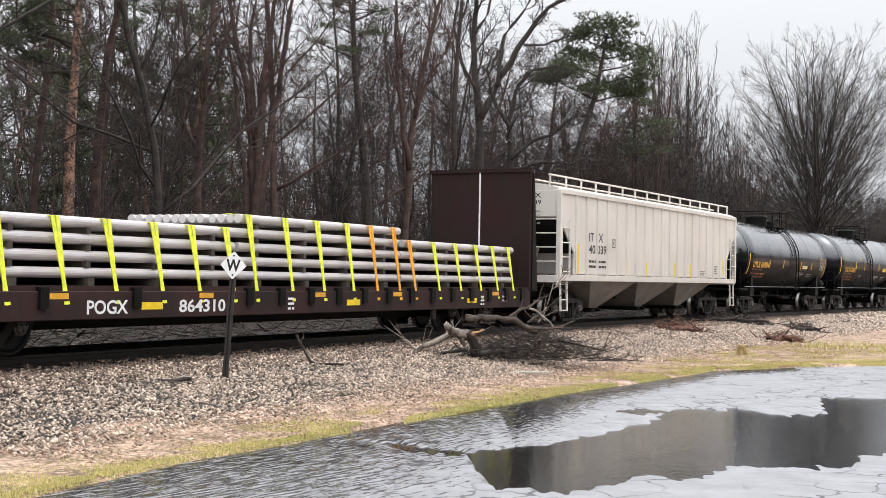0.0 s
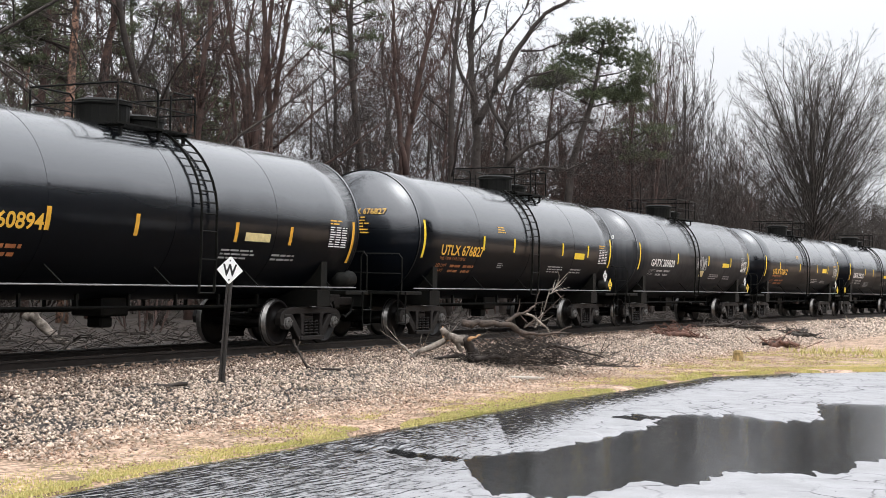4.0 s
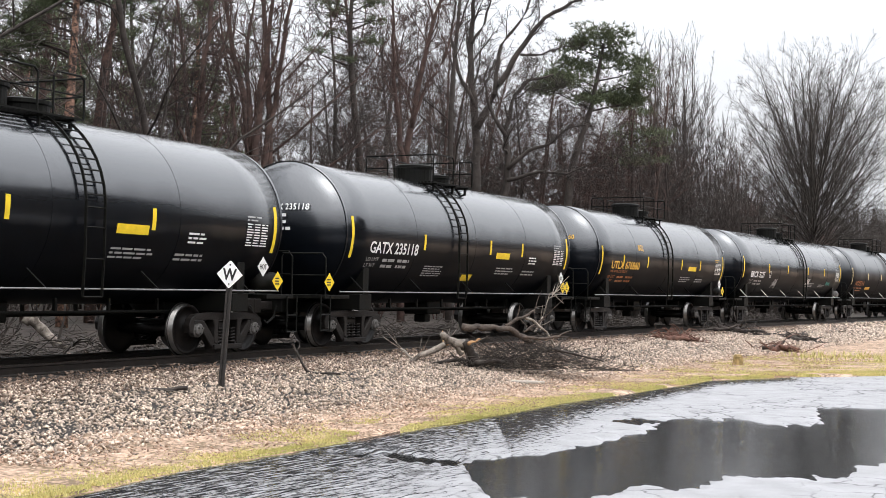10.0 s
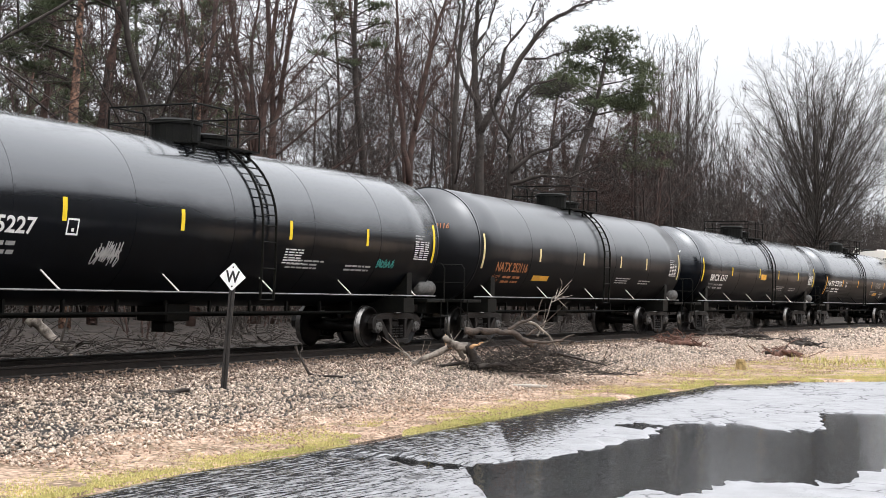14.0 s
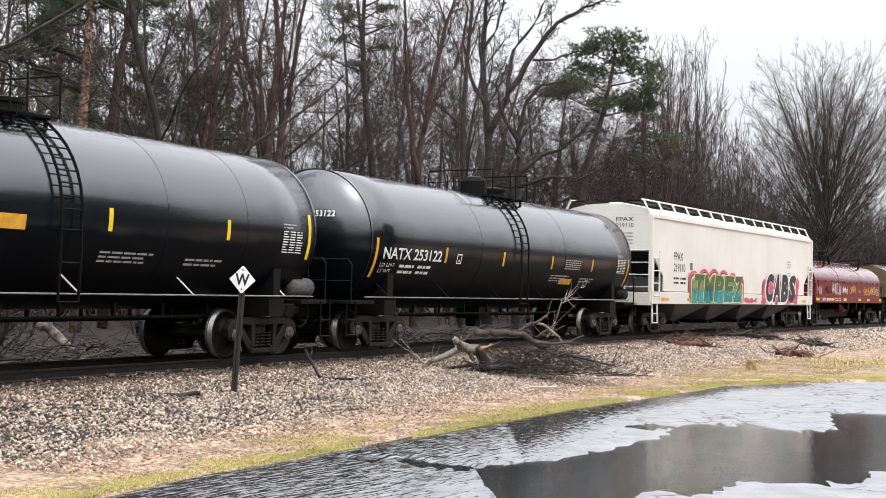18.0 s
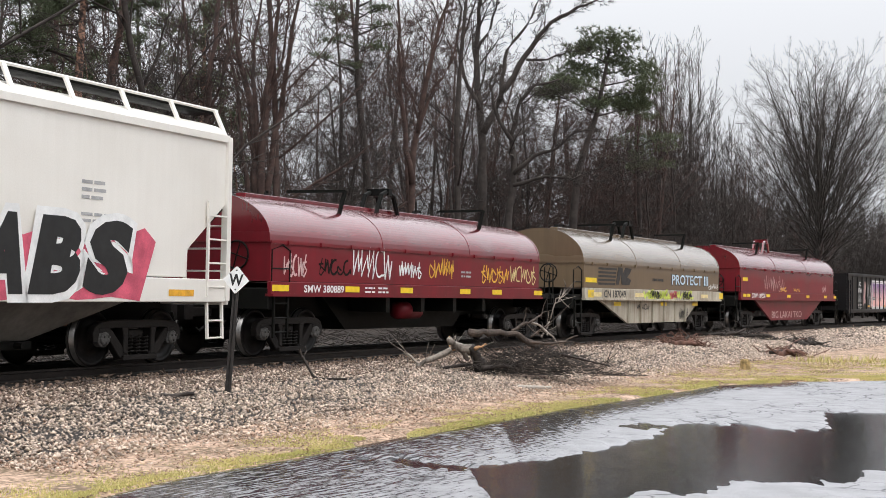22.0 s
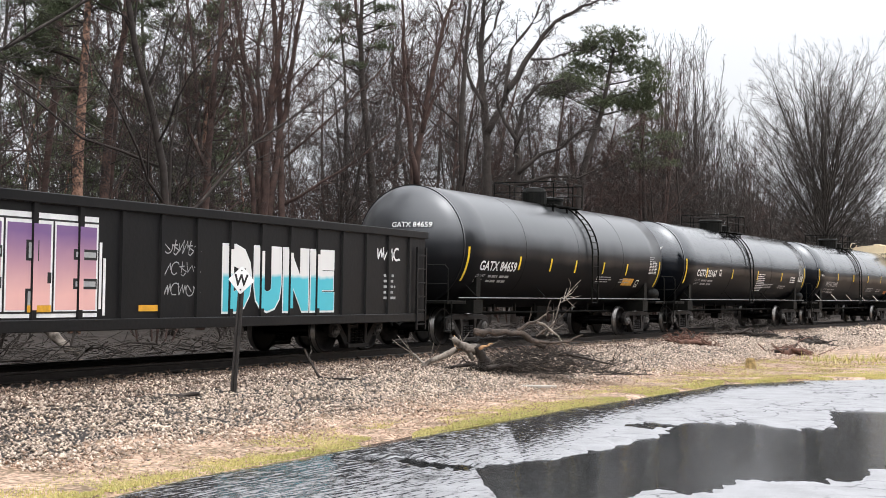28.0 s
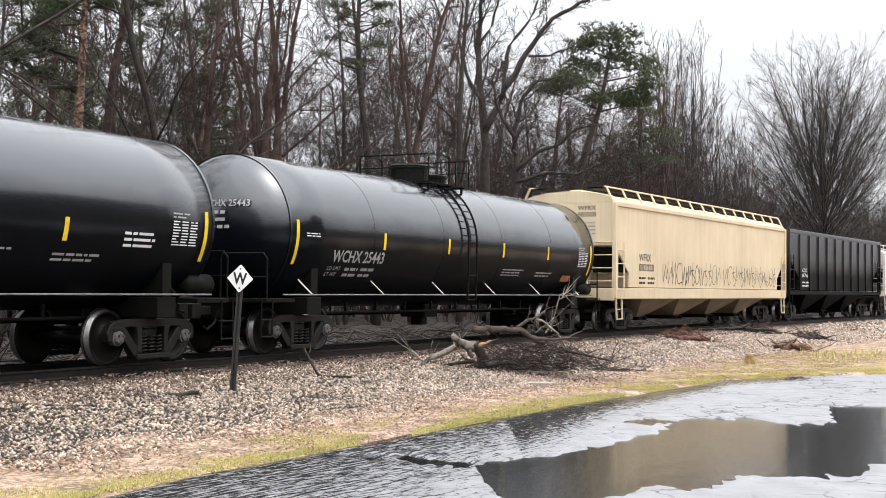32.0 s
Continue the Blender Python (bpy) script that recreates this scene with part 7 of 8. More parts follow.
# crooked understorey trees along the wood's edge
TANGLE = [bare_tree_meshes(81, 11, 0.11, BARK, kids=(17, 8, 6, 4), clear=0.12, angle=(35, 85), bend=0.42, rise=0.03, ratio=(0.5, 0.5, 0.5, 0.6)),
          bare_tree_meshes(82, 12, 0.12, BARK_RED, kids=(17, 8, 6, 4), clear=0.15, angle=(30, 75), bend=0.38, rise=0.06, ratio=(0.46, 0.5, 0.5, 0.6)),
          bare_tree_meshes(83, 9, 0.09, BARK, kids=(15, 8, 6, 4), clear=0.1, angle=(35, 85), bend=0.5, rise=0.0, ratio=(0.55, 0.5, 0.5, 0.6))]
for k in range(44):
    s = -24 + 92 * (k + rnd.random()) / 44
    x, y, _ = line(s, -8.5 - 12 * rnd.random())
    i = k % 3
    if crowds(x, y):
        continue
    place(TANGLE[i], x, y, rnd.uniform(0.8, 1.1) * min(1.0, reach_at(x, y) + 0.18), rnd.uniform(0, 360), ("crooked bare grey understorey tree", "crooked bare reddish understorey tree", "low twisted bare tree at the wood's edge")[i])

for k in range(16):
    y = 66 + 16 * rnd.random()
    x = y * (-0.02 + 0.2 * (k + rnd.random()) / 16)
    place(TANGLE[k % 3], x, y, rnd.uniform(0.95, 1.2), rnd.uniform(0, 360), "crooked bare tree deeper in the wood")
for k in range(10):
    y = 96 + 24 * rnd.random()
    x = y * (0.13 + 0.11 * (k + rnd.random()) / 10)
    place(FAR[k % 3], x, y, rnd.uniform(0.55, 0.7), rnd.uniform(0, 360), "bare tree deep in the wood")

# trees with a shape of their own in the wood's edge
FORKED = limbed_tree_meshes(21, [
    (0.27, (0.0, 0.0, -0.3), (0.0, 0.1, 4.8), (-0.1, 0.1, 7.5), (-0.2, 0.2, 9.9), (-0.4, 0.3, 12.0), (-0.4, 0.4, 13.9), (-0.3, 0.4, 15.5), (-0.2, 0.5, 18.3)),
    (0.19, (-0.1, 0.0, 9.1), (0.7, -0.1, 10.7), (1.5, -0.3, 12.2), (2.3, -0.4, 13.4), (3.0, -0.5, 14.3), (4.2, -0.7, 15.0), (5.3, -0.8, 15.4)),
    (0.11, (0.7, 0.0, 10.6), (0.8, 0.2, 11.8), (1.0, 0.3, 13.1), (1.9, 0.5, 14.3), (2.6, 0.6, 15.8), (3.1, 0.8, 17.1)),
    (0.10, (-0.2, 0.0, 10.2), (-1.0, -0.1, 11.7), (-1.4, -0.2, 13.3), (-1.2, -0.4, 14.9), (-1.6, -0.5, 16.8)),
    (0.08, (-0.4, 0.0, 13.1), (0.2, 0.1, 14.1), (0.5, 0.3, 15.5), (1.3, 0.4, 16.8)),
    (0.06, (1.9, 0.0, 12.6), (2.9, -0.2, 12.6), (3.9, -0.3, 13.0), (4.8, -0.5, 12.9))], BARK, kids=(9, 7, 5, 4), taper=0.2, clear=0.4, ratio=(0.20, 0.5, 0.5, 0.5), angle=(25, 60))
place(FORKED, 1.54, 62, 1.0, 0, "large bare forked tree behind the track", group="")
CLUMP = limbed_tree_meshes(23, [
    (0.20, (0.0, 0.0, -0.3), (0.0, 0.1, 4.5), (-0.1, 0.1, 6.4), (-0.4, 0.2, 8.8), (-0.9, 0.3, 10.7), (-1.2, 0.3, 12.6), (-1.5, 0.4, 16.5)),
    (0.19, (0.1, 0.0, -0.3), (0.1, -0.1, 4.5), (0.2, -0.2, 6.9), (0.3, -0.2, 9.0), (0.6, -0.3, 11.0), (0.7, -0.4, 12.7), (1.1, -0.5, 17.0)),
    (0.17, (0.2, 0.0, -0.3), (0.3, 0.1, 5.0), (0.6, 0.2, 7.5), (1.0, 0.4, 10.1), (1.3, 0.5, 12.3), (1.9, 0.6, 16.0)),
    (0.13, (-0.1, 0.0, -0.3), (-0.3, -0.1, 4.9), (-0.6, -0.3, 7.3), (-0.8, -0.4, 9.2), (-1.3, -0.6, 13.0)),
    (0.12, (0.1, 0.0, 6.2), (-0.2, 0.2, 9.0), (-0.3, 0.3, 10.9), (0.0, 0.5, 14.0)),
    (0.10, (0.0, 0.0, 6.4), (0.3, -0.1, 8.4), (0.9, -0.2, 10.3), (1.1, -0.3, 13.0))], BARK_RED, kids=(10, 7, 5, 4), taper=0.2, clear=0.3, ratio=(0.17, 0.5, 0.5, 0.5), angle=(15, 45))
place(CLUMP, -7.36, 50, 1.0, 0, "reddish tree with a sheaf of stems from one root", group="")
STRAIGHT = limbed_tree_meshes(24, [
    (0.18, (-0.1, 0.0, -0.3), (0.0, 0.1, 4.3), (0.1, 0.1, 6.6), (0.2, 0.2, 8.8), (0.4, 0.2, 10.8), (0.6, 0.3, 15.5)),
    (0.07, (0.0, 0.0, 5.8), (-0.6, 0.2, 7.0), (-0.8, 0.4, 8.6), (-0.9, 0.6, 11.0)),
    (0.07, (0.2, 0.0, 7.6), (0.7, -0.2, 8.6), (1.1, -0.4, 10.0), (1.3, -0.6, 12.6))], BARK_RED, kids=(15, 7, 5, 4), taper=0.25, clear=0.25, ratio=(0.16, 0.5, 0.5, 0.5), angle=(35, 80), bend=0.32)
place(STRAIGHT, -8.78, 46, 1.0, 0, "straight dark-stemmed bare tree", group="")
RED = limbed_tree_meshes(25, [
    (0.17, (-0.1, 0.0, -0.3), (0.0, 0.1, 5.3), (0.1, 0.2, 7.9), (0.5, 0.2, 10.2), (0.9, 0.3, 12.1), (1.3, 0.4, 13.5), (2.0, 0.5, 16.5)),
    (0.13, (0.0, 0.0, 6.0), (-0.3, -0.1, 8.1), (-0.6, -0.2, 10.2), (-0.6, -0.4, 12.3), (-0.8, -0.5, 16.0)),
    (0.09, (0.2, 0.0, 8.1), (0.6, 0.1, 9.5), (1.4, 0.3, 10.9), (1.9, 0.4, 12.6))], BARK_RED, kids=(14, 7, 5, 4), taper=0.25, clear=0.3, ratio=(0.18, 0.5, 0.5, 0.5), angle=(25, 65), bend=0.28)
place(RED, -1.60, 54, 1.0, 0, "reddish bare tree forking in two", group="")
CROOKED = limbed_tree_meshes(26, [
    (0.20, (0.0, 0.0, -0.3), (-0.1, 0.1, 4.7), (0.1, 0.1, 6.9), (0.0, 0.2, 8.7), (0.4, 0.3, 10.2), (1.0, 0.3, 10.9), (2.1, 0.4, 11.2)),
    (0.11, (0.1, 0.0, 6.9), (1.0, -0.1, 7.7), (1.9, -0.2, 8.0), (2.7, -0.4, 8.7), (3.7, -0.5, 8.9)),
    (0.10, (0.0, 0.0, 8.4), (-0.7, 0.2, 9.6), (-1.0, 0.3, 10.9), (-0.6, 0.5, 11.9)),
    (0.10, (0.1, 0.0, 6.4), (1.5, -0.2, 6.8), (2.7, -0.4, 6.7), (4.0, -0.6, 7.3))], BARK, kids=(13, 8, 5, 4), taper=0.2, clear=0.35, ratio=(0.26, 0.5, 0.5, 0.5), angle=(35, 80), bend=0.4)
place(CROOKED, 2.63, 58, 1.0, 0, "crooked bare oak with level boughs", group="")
# a broad round-headed tree standing clear at the end of the wood
ROUND = domed_tree_meshes(22, 20.6, 0.36, 4.2, 7.4, 84, BARK_GREY, 0.006, (0, 11, 7, 4), (16, 42), 4, fan=True)
place(ROUND, 29.1, 104, 1.0, 40, "broad bare round-headed tree standing clear of the wood", group="")
VASE = domed_tree_meshes(31, 18.6, 0.17, 4.5, 2.8, 34, BARK, 0.009, (0, 11, 5), (12, 36), 3)
SHEAF = domed_tree_meshes(33, 13.6, 0.12, 1.4, 2.0, 34, BARK, 0.009, (0, 10, 5), (12, 36), 3)
for x, y, size, turn in ((13.3, 84, 1.0, 0), (15.6, 86, 1.02, 100), (14.6, 90, 0.9, 200)):
    place(VASE, x, y, size, turn, "bare grey tree with a fan of rising boughs")
for x, y, size, turn in ((15.2, 82, 1.05, 0), (16.9, 84, 1.02, 140), (18.6, 87, 0.95, 210), (20.6, 92, 0.84, 350), (22.6, 96, 0.62, 60), (24.6, 100, 0.56, 130), (38.0, 116, 0.8, 10), (35.0, 112, 0.7, 80)):
    place(SHEAF, x, y, size, turn, "slender bare tree with close upright twigs")

# pines
PINE_TALL = pine_meshes(41, 19, 0.21, 0.45, 3.6, boughs=30)
PINE_LOW = pine_meshes(45, 17, 0.17, 0.22, 3.4, boughs=40, tuft=0.48)
PL = "tall pine with orange-brown bark and dark needles"
BARK_DARKPINE = mat("dark red-brown pine bark", (0.085, 0.048, 0.038), 0.9, var=0.4, scale=3, bump=1.0, bscale=14, grain=1.2, dirt=(0.028, 0.020, 0.018), dirt_amount=1.0)
ORANGE_PINE = drawn_pine_meshes(41, [(0, 0, -0.3), (0, 0, 5.3), (0.1, 0, 7.8), (0.2, 0, 10.4), (0.3, 0, 14.5)], 0.17, [
    (-1.1, 9.6, 0.65, 0.24), (-1.6, 9.1, 0.62, 0.22), (-0.9, 8.7, 0.62, 0.21), (-1.7, 8.3, 0.62, 0.21), (-1.0, 8.1, 0.51, 0.15), (-0.3, 10.1, 0.45, 0.15), (-1.4, 10.5, 0.86, 0.26), (0.7, 10.1, 0.45, 0.14),
    (-0.5, 7.6, 0.45, 0.12), (0.8, 10.7, 0.68, 0.21), (-0.9, 10.0, 0.51, 0.17)], BARK_PINE, per=110, needle=0.20, width=0.011, above=6)
place(ORANGE_PINE, -11.51, 40, 1.0, 0, PL, "pine_tree", "pines")
LEAN_PINE = drawn_pine_meshes(42, [(0, 0, -0.3), (0, 0, 4.6), (0.1, 0, 6.6), (0.3, 0, 8.7), (0.6, 0, 10.1), (0.9, 0, 11.1), (1.9, 0, 14.5)], 0.16, [
    (1.5, 11.4, 0.74, 0.22), (0.4, 11.4, 0.74, 0.22), (1.0, 10.5, 0.40, 0.13), (1.8, 10.7, 0.48, 0.15)], BARK_DARKPINE, per=90, needle=0.2, width=0.011, above=6)
place(LEAN_PINE, -11.49, 43, 1.0, 0, "leaning dark pine with a bare lower stem", "pine_tree", "pines")
place(PINE_TALL, -11.0, 58, 0.9, 290, PL, "pine_tree", "pines")
for x, y, turn, size in ((-15.0, 58, 0, 0.7), (-20.0, 60, 200, 0.9), (-12.4, 60, 90, 0.66), (-9.6, 63, 300, 0.62), (-17.2, 56, 140, 0.6), (-12.2, 54, 20, 0.7)):
    place(PINE_LOW, x, y, size, turn, "dark pine with boughs almost to the ground", "pine_tree", "pines")
CROWN_PINE = drawn_pine_meshes(43, [(-0.1, 0, -0.3), (-0.1, 0, 5.4), (0.1, 0, 7.7), (0.5, 0, 9.1), (1.0, 0, 10.7), (1.3, 0, 12.2), (1.6, 0, 14.0)], 0.20, [
    (1.3, 14.4, 1.19, 0.48), (2.3, 14.1, 0.85, 0.51), (0.3, 13.8, 0.79, 0.45), (0.8, 13.1, 1.41, 0.45), (2.7, 13.2, 1.13, 0.45), (3.5, 12.8, 0.57, 0.51), (-0.6, 12.6, 0.79, 0.34), (-0.1, 12.0, 1.27, 0.37),
    (-1.3, 11.7, 0.96, 0.28), (3.2, 12.0, 0.85, 0.45), (2.3, 11.5, 1.13, 0.34), (3.0, 11.1, 0.99, 0.28), (1.0, 11.2, 0.85, 0.23)], BARK, per=95, needle=0.27, width=0.017)
place(CROWN_PINE, 6.24, 66, 1.0, 0, "pine with a bushy dark green flat-topped crown", "pine_tree", "pines")
DROOP_PINE = drawn_pine_meshes(44, [(0, 0, -0.3), (-0.2, 0, 6.2), (-0.3, 0, 8.8), (-0.4, 0, 12.3)], 0.15, [
    (-0.2, 11.6, 0.95, 0.29), (-0.7, 10.7, 1.14, 0.32), (0.3, 10.0, 1.33, 0.35), (-1.2, 9.4, 1.01, 0.29), (1.0, 10.5, 0.76, 0.22), (-0.5, 8.8, 1.27, 0.29), (0.8, 9.0, 0.95, 0.25)], BARK, per=55, needle=0.25, width=0.015)
place(DROOP_PINE, 10.8, 74, 1.0, 0, "small dark pine with thin drooping boughs", "pine_tree", "pines")
SLIM_PINE = drawn_pine_meshes(46, [(0.0, 0.0, -0.3), (-0.2, 0.1, 4.7), (-0.5, 0.1, 7.4), (-0.8, 0.2, 9.8), (-0.9, 0.2, 11.8), (-0.8, 0.3, 15.5)], 0.17, [
    (-1.7, 12.9, 0.67, 0.20), (-0.1, 12.7, 0.67, 0.18), (-1.8, 11.6, 0.58, 0.16), (-0.2, 11.3, 0.58, 0.16), (-1.1, 10.5, 0.45, 0.11), (0.3, 13.3, 0.67, 0.20), (-0.8, 13.9, 1.00, 0.31),
    (-1.6, 12.3, 0.45, 0.11), (0.1, 12.1, 0.36, 0.11), (-2.3, 10.8, 0.40, 0.11)], BARK, per=50, needle=0.2, width=0.012, snags=30, above=6)
place(SLIM_PINE, -2.98, 52, 1.0, 0, "thin straight pine with sparse tufts", "pine_tree", "pines")

# the thicket that fills the wood's depth
def far_woods():
    rnd = random.Random(77)
    w = Wood()
    for k in range(5200):
        s = rnd.uniform(-30, 150)
        lat = -34 - 40 * rnd.random()
        x, y, _ = line(s, lat)
        h = rnd.uniform(3.5, 9.0) * (1.0 if x / y < 0.2 else 0.6)
        p = Vector((x, y, 0.6))
        lean = Vector((rnd.uniform(-0.35, 0.35), rnd.uniform(-0.35, 0.35), 1)) * h
        r = rnd.uniform(0.02, 0.07)
        w.limb([p, p + lean * 0.5 + rand_way(rnd) * 0.3, p + lean], [r, r * 0.7, r * 0.2], 3)
        for j in range(4):
            q = p + lean * rnd.uniform(0.25, 0.9)
            w.limb([q, q + Vector((rnd.uniform(-1, 1), rnd.uniform(-1, 1), rnd.uniform(0.1, 1))) * rnd.uniform(0.6, 2.0)], [r * 0.4, 0.008], 3)
    # a tall close thicket in the left depth of the wood
    for k in range(1500):
        x, y, _ = line(rnd.uniform(-34, 36), -19 - 16 * rnd.random())
        h = rnd.uniform(4.0, 10.0)
        p = Vector((x, y, 0.4))
        lean = Vector((rnd.uniform(-0.45, 0.45), rnd.uniform(-0.3, 0.3), 1)) * h
        r = rnd.uniform(0.02, 0.05)
        w.limb([p, p + lean * 0.35 + rand_way(rnd) * 0.4, p + lean * 0.7 + rand_way(rnd) * 0.4, p + lean], [r, r * 0.8, r * 0.55, r * 0.2], 3)
        for j in range(7):
            q = p + lean * rnd.uniform(0.15, 0.95)
            w.limb([q, q + Vector((rnd.uniform(-1, 1), rnd.uniform(-1, 1), rnd.uniform(-0.2, 0.9))) * rnd.uniform(0.5, 2.2)], [r * 0.4, 0.006], 2)
    # a grey thicket closing the view beyond the lone tree
    for k in range(3200):
        y = rnd.uniform(120, 165)
        x = y * rnd.uniform(0.21, 0.36)
        h = rnd.uniform(3.0, 10.5)
        p = Vector((x, y, 0.2))
        lean = Vector((rnd.uniform(-0.35, 0.35), rnd.uniform(-0.3, 0.3), 1)) * h
        w.limb([p, p + lean * 0.5 + rand_way(rnd) * 0.4, p + lean], [0.05, 0.035, 0.012], 3)
        for j in range(6):
            q = p + lean * rnd.uniform(0.3, 0.98)
            w.limb([q, q + Vector((rnd.uniform(-1, 1), rnd.uniform(-1, 1), rnd.uniform(0.1, 1))) * rnd.uniform(0.6, 2.0)], [0.02, 0.010], 2)
    # a lower, closer thicket past the wood's end
    for k in range(5200):
        x, y, _ = line(rnd.uniform(58, 150), -11 - 26 * rnd.random())
        h = rnd.uniform(2.0, 8.5)
        p = Vector((x, y, 0.4))
        lean = Vector((rnd.uniform(-0.4, 0.4), rnd.uniform(-0.4, 0.4), 1)) * h
        w.limb([p, p + lean * 0.5 + rand_way(rnd) * 0.3, p + lean], [0.035, 0.025, 0.01], 3)
        for j in range(4):
            q = p + lean * rnd.uniform(0.3, 0.95)
            w.limb([q, q + Vector((rnd.uniform(-1, 1), rnd.uniform(-1, 1), rnd.uniform(0.1, 1))) * rnd.uniform(0.6, 1.8)], [0.016, 0.008], 2)
    return tagged(new("far_woods", w.mesh("far_woods", BARK)), "dense leafless thicket deep in the wood", "woods", kind="stuff")


far_woods()


# the dark wood across the lot, behind the viewer, that shows in glossy paint
def wood_behind():
    rnd = random.Random(78)
    verts, faces = [], []
    n = 120
    for i in range(n + 1):
        a = radians(150 + 272 * i / n)
        r = 34 + 4 * noise.noise((i * 0.3, 0, 3))
        h = 9.5 + 2.5 * noise.noise((i * 0.35, 1, 0)) + rnd.uniform(-1.2, 1.2)
        verts += [(r * math.cos(a), r * math.sin(a), -0.3), (r * math.cos(a), r * math.sin(a), h), ((r + 6) * math.cos(a), (r + 6) * math.sin(a), h * 0.9), ((r + 6) * math.cos(a), (r + 6) * math.sin(a), -0.3)]
    # and along the far side of the lot
    for i in range(81):
        x, y, _ = line(-40 + 300 * i / 80, 46 + 4 * noise.noise((i * 0.4, 5, 3)))
        h = 11 + 3 * noise.noise((i * 0.5, 1, 7)) + rnd.uniform(-1.2, 1.2)
        verts += [(x, y, -0.3), (x, y, h), (x + 5, y - 3, h * 0.9), (x + 5, y - 3, -0.3)]
    for i in (*range(n), *range(n + 1, n + 81)):
        k = i * 4
        for j in range(3):
            faces.append((k + j, k + j + 1, k + j + 5, k + j + 4))
    return tagged(new("backdrop", raw("backdrop", verts, faces, BARK)), "dark bare wood across the lot", "woods", kind="structure")


wood_behind()

# undergrowth
SHRUBS = [shrub_meshes(61, 4.5, 5, BARK_RED), shrub_meshes(62, 3.6, 6, BARK), shrub_meshes(63, 2.2, 8, STICK)]
for k in range(52):
    s = -24 + 100 * (k + rnd.random()) / 52
    i = rnd.choice((0, 0, 1, 1, 2))
    lat = (-6.5 if i == 2 else -8.0) - 9 * rnd.random()
    x, y, _ = line(s, lat)
    place(SHRUBS[i], x, y, rnd.uniform(0.8, 1.25), rnd.uniform(0, 360), "leafless tangled brush beside the track", "shrub", "brush along the wood")


# ---- fallen wood ----
def litter_sticks():
    """Dead sticks strewn along the far side of the track and in the wood's edge."""
    rnd = random.Random(71)
    w = Wood()
    for k in range(2600):
        s, lat = rnd.uniform(-22, 50), -2.6 - abs(rnd.gauss(0, 2.6))
        x, y, _ = line(s, lat)
        z = float(profile(lat, s)) + rnd.uniform(0.0, 0.35)
        t, up = rnd.uniform(0, 6.28), rnd.gauss(0, 0.28)
        n = rnd.uniform(0.3, 1.5)
        p = Vector((x, y, z))
        d = Vector((math.cos(t), math.sin(t), up)) * n / 2
        r = rnd.uniform(0.006, 0.018) * (2 if rnd.random() < 0.06 else 1)
        w.limb([p - d, p + rand_way(rnd) * 0.12, p + d], [r, r * 0.8, r * 0.4], 3)
    return tagged(new("dead_sticks", w.mesh("dead_sticks", STICK)), "tangle of dead sticks on the bank beyond the rails", "sticks", kind="stuff")


litter_sticks()


def drawn_wood(name, label, category, place_at, limbs, material, seed=1, depth=0.25, extra=None, scale=1.0, side_twigs=0, brush=None):
    """Branches drawn as seen from the lot (across, up), with some depth of their own."""
    rnd = random.Random(seed)
    brush = brush or STICK
    ob = thing(name, label, category)
    x, y, z = place_at
    ob.location = (x, y, z)
    for nm, m, r0, r1, pts in limbs:
        w = Wood()
        fine = []
        for (a, b), (c, d) in zip(pts, pts[1:]):
            for k in range(3):
                fine.append((a + (c - a) * k / 3, b + (d - b) * k / 3))
        fine.append(pts[-1])
        off = rnd.uniform(-depth, depth)
        p3 = [Vector((a * scale, off + 0.15 * depth * i + rnd.uniform(-0.03, 0.03), b * scale + rnd.uniform(-1, 1) * 0.45 * r0)) for i, (a, b) in enumerate(fine)]
        w.limb(p3, [(r0 + (r1 - r0) * i / (len(p3) - 1)) * rnd.uniform(0.78, 1.18) for i in range(len(p3))], 8 if r0 > 0.04 else 5)
        if side_twigs and r0 < 0.07 and m is not SPLIT:
            for k in range(side_twigs):
                i = rnd.randrange(1, len(p3))
                q, d = p3[i], (p3[i] - p3[i - 1]).normalized()
                e = q + (d * 0.7 + rand_way(rnd) * 0.8) * rnd.uniform(0.15, 0.5)
                e.z = max(e.z, 0.02)
                w.limb([q, q.lerp(e, 0.5) + rand_way(rnd) * 0.03, e], [0.012, 0.009, 0.004], 4)
        part(nm, w.mesh(nm, m), m, ob)
    if extra:
        n, x0, x1, h, thick = extra
        w = Wood()
        for k in range(n):
            a = rnd.gauss(0.5 * (x0 + x1), 0.26 * (x1 - x0))
            dome = h * max(0.08, 1 - (2 * (a - 0.5 * (x0 + x1)) / (x1 - x0)) ** 2)
            base = Vector((a, rnd.uniform(-0.1, 1.1), dome * rnd.random()))
            d = Vector((rnd.choice((-1, 1)) * rnd.uniform(0.2, 1), rnd.uniform(-0.6, 0.6), rnd.gauss(0.05, 0.3))) * rnd.uniform(0.25, 0.9)
            sag = Vector((0, 0, rnd.uniform(-0.05, 0.12)))
            r = rnd.uniform(0.005, 0.012) * thick
            q = [base, base + d * 0.35 + sag + rand_way(rnd) * 0.05, base + d * 0.7 + sag + rand_way(rnd) * 0.08, base + d]
            for p in q:
                p.z = max(p.z, 0.01)
            w.limb(q, [r, r * 0.9, r * 0.7, r * 0.4], 3)
        tagged(part("brush", w.mesh("brush", brush), brush, ob), kind="stuff")
    return ob


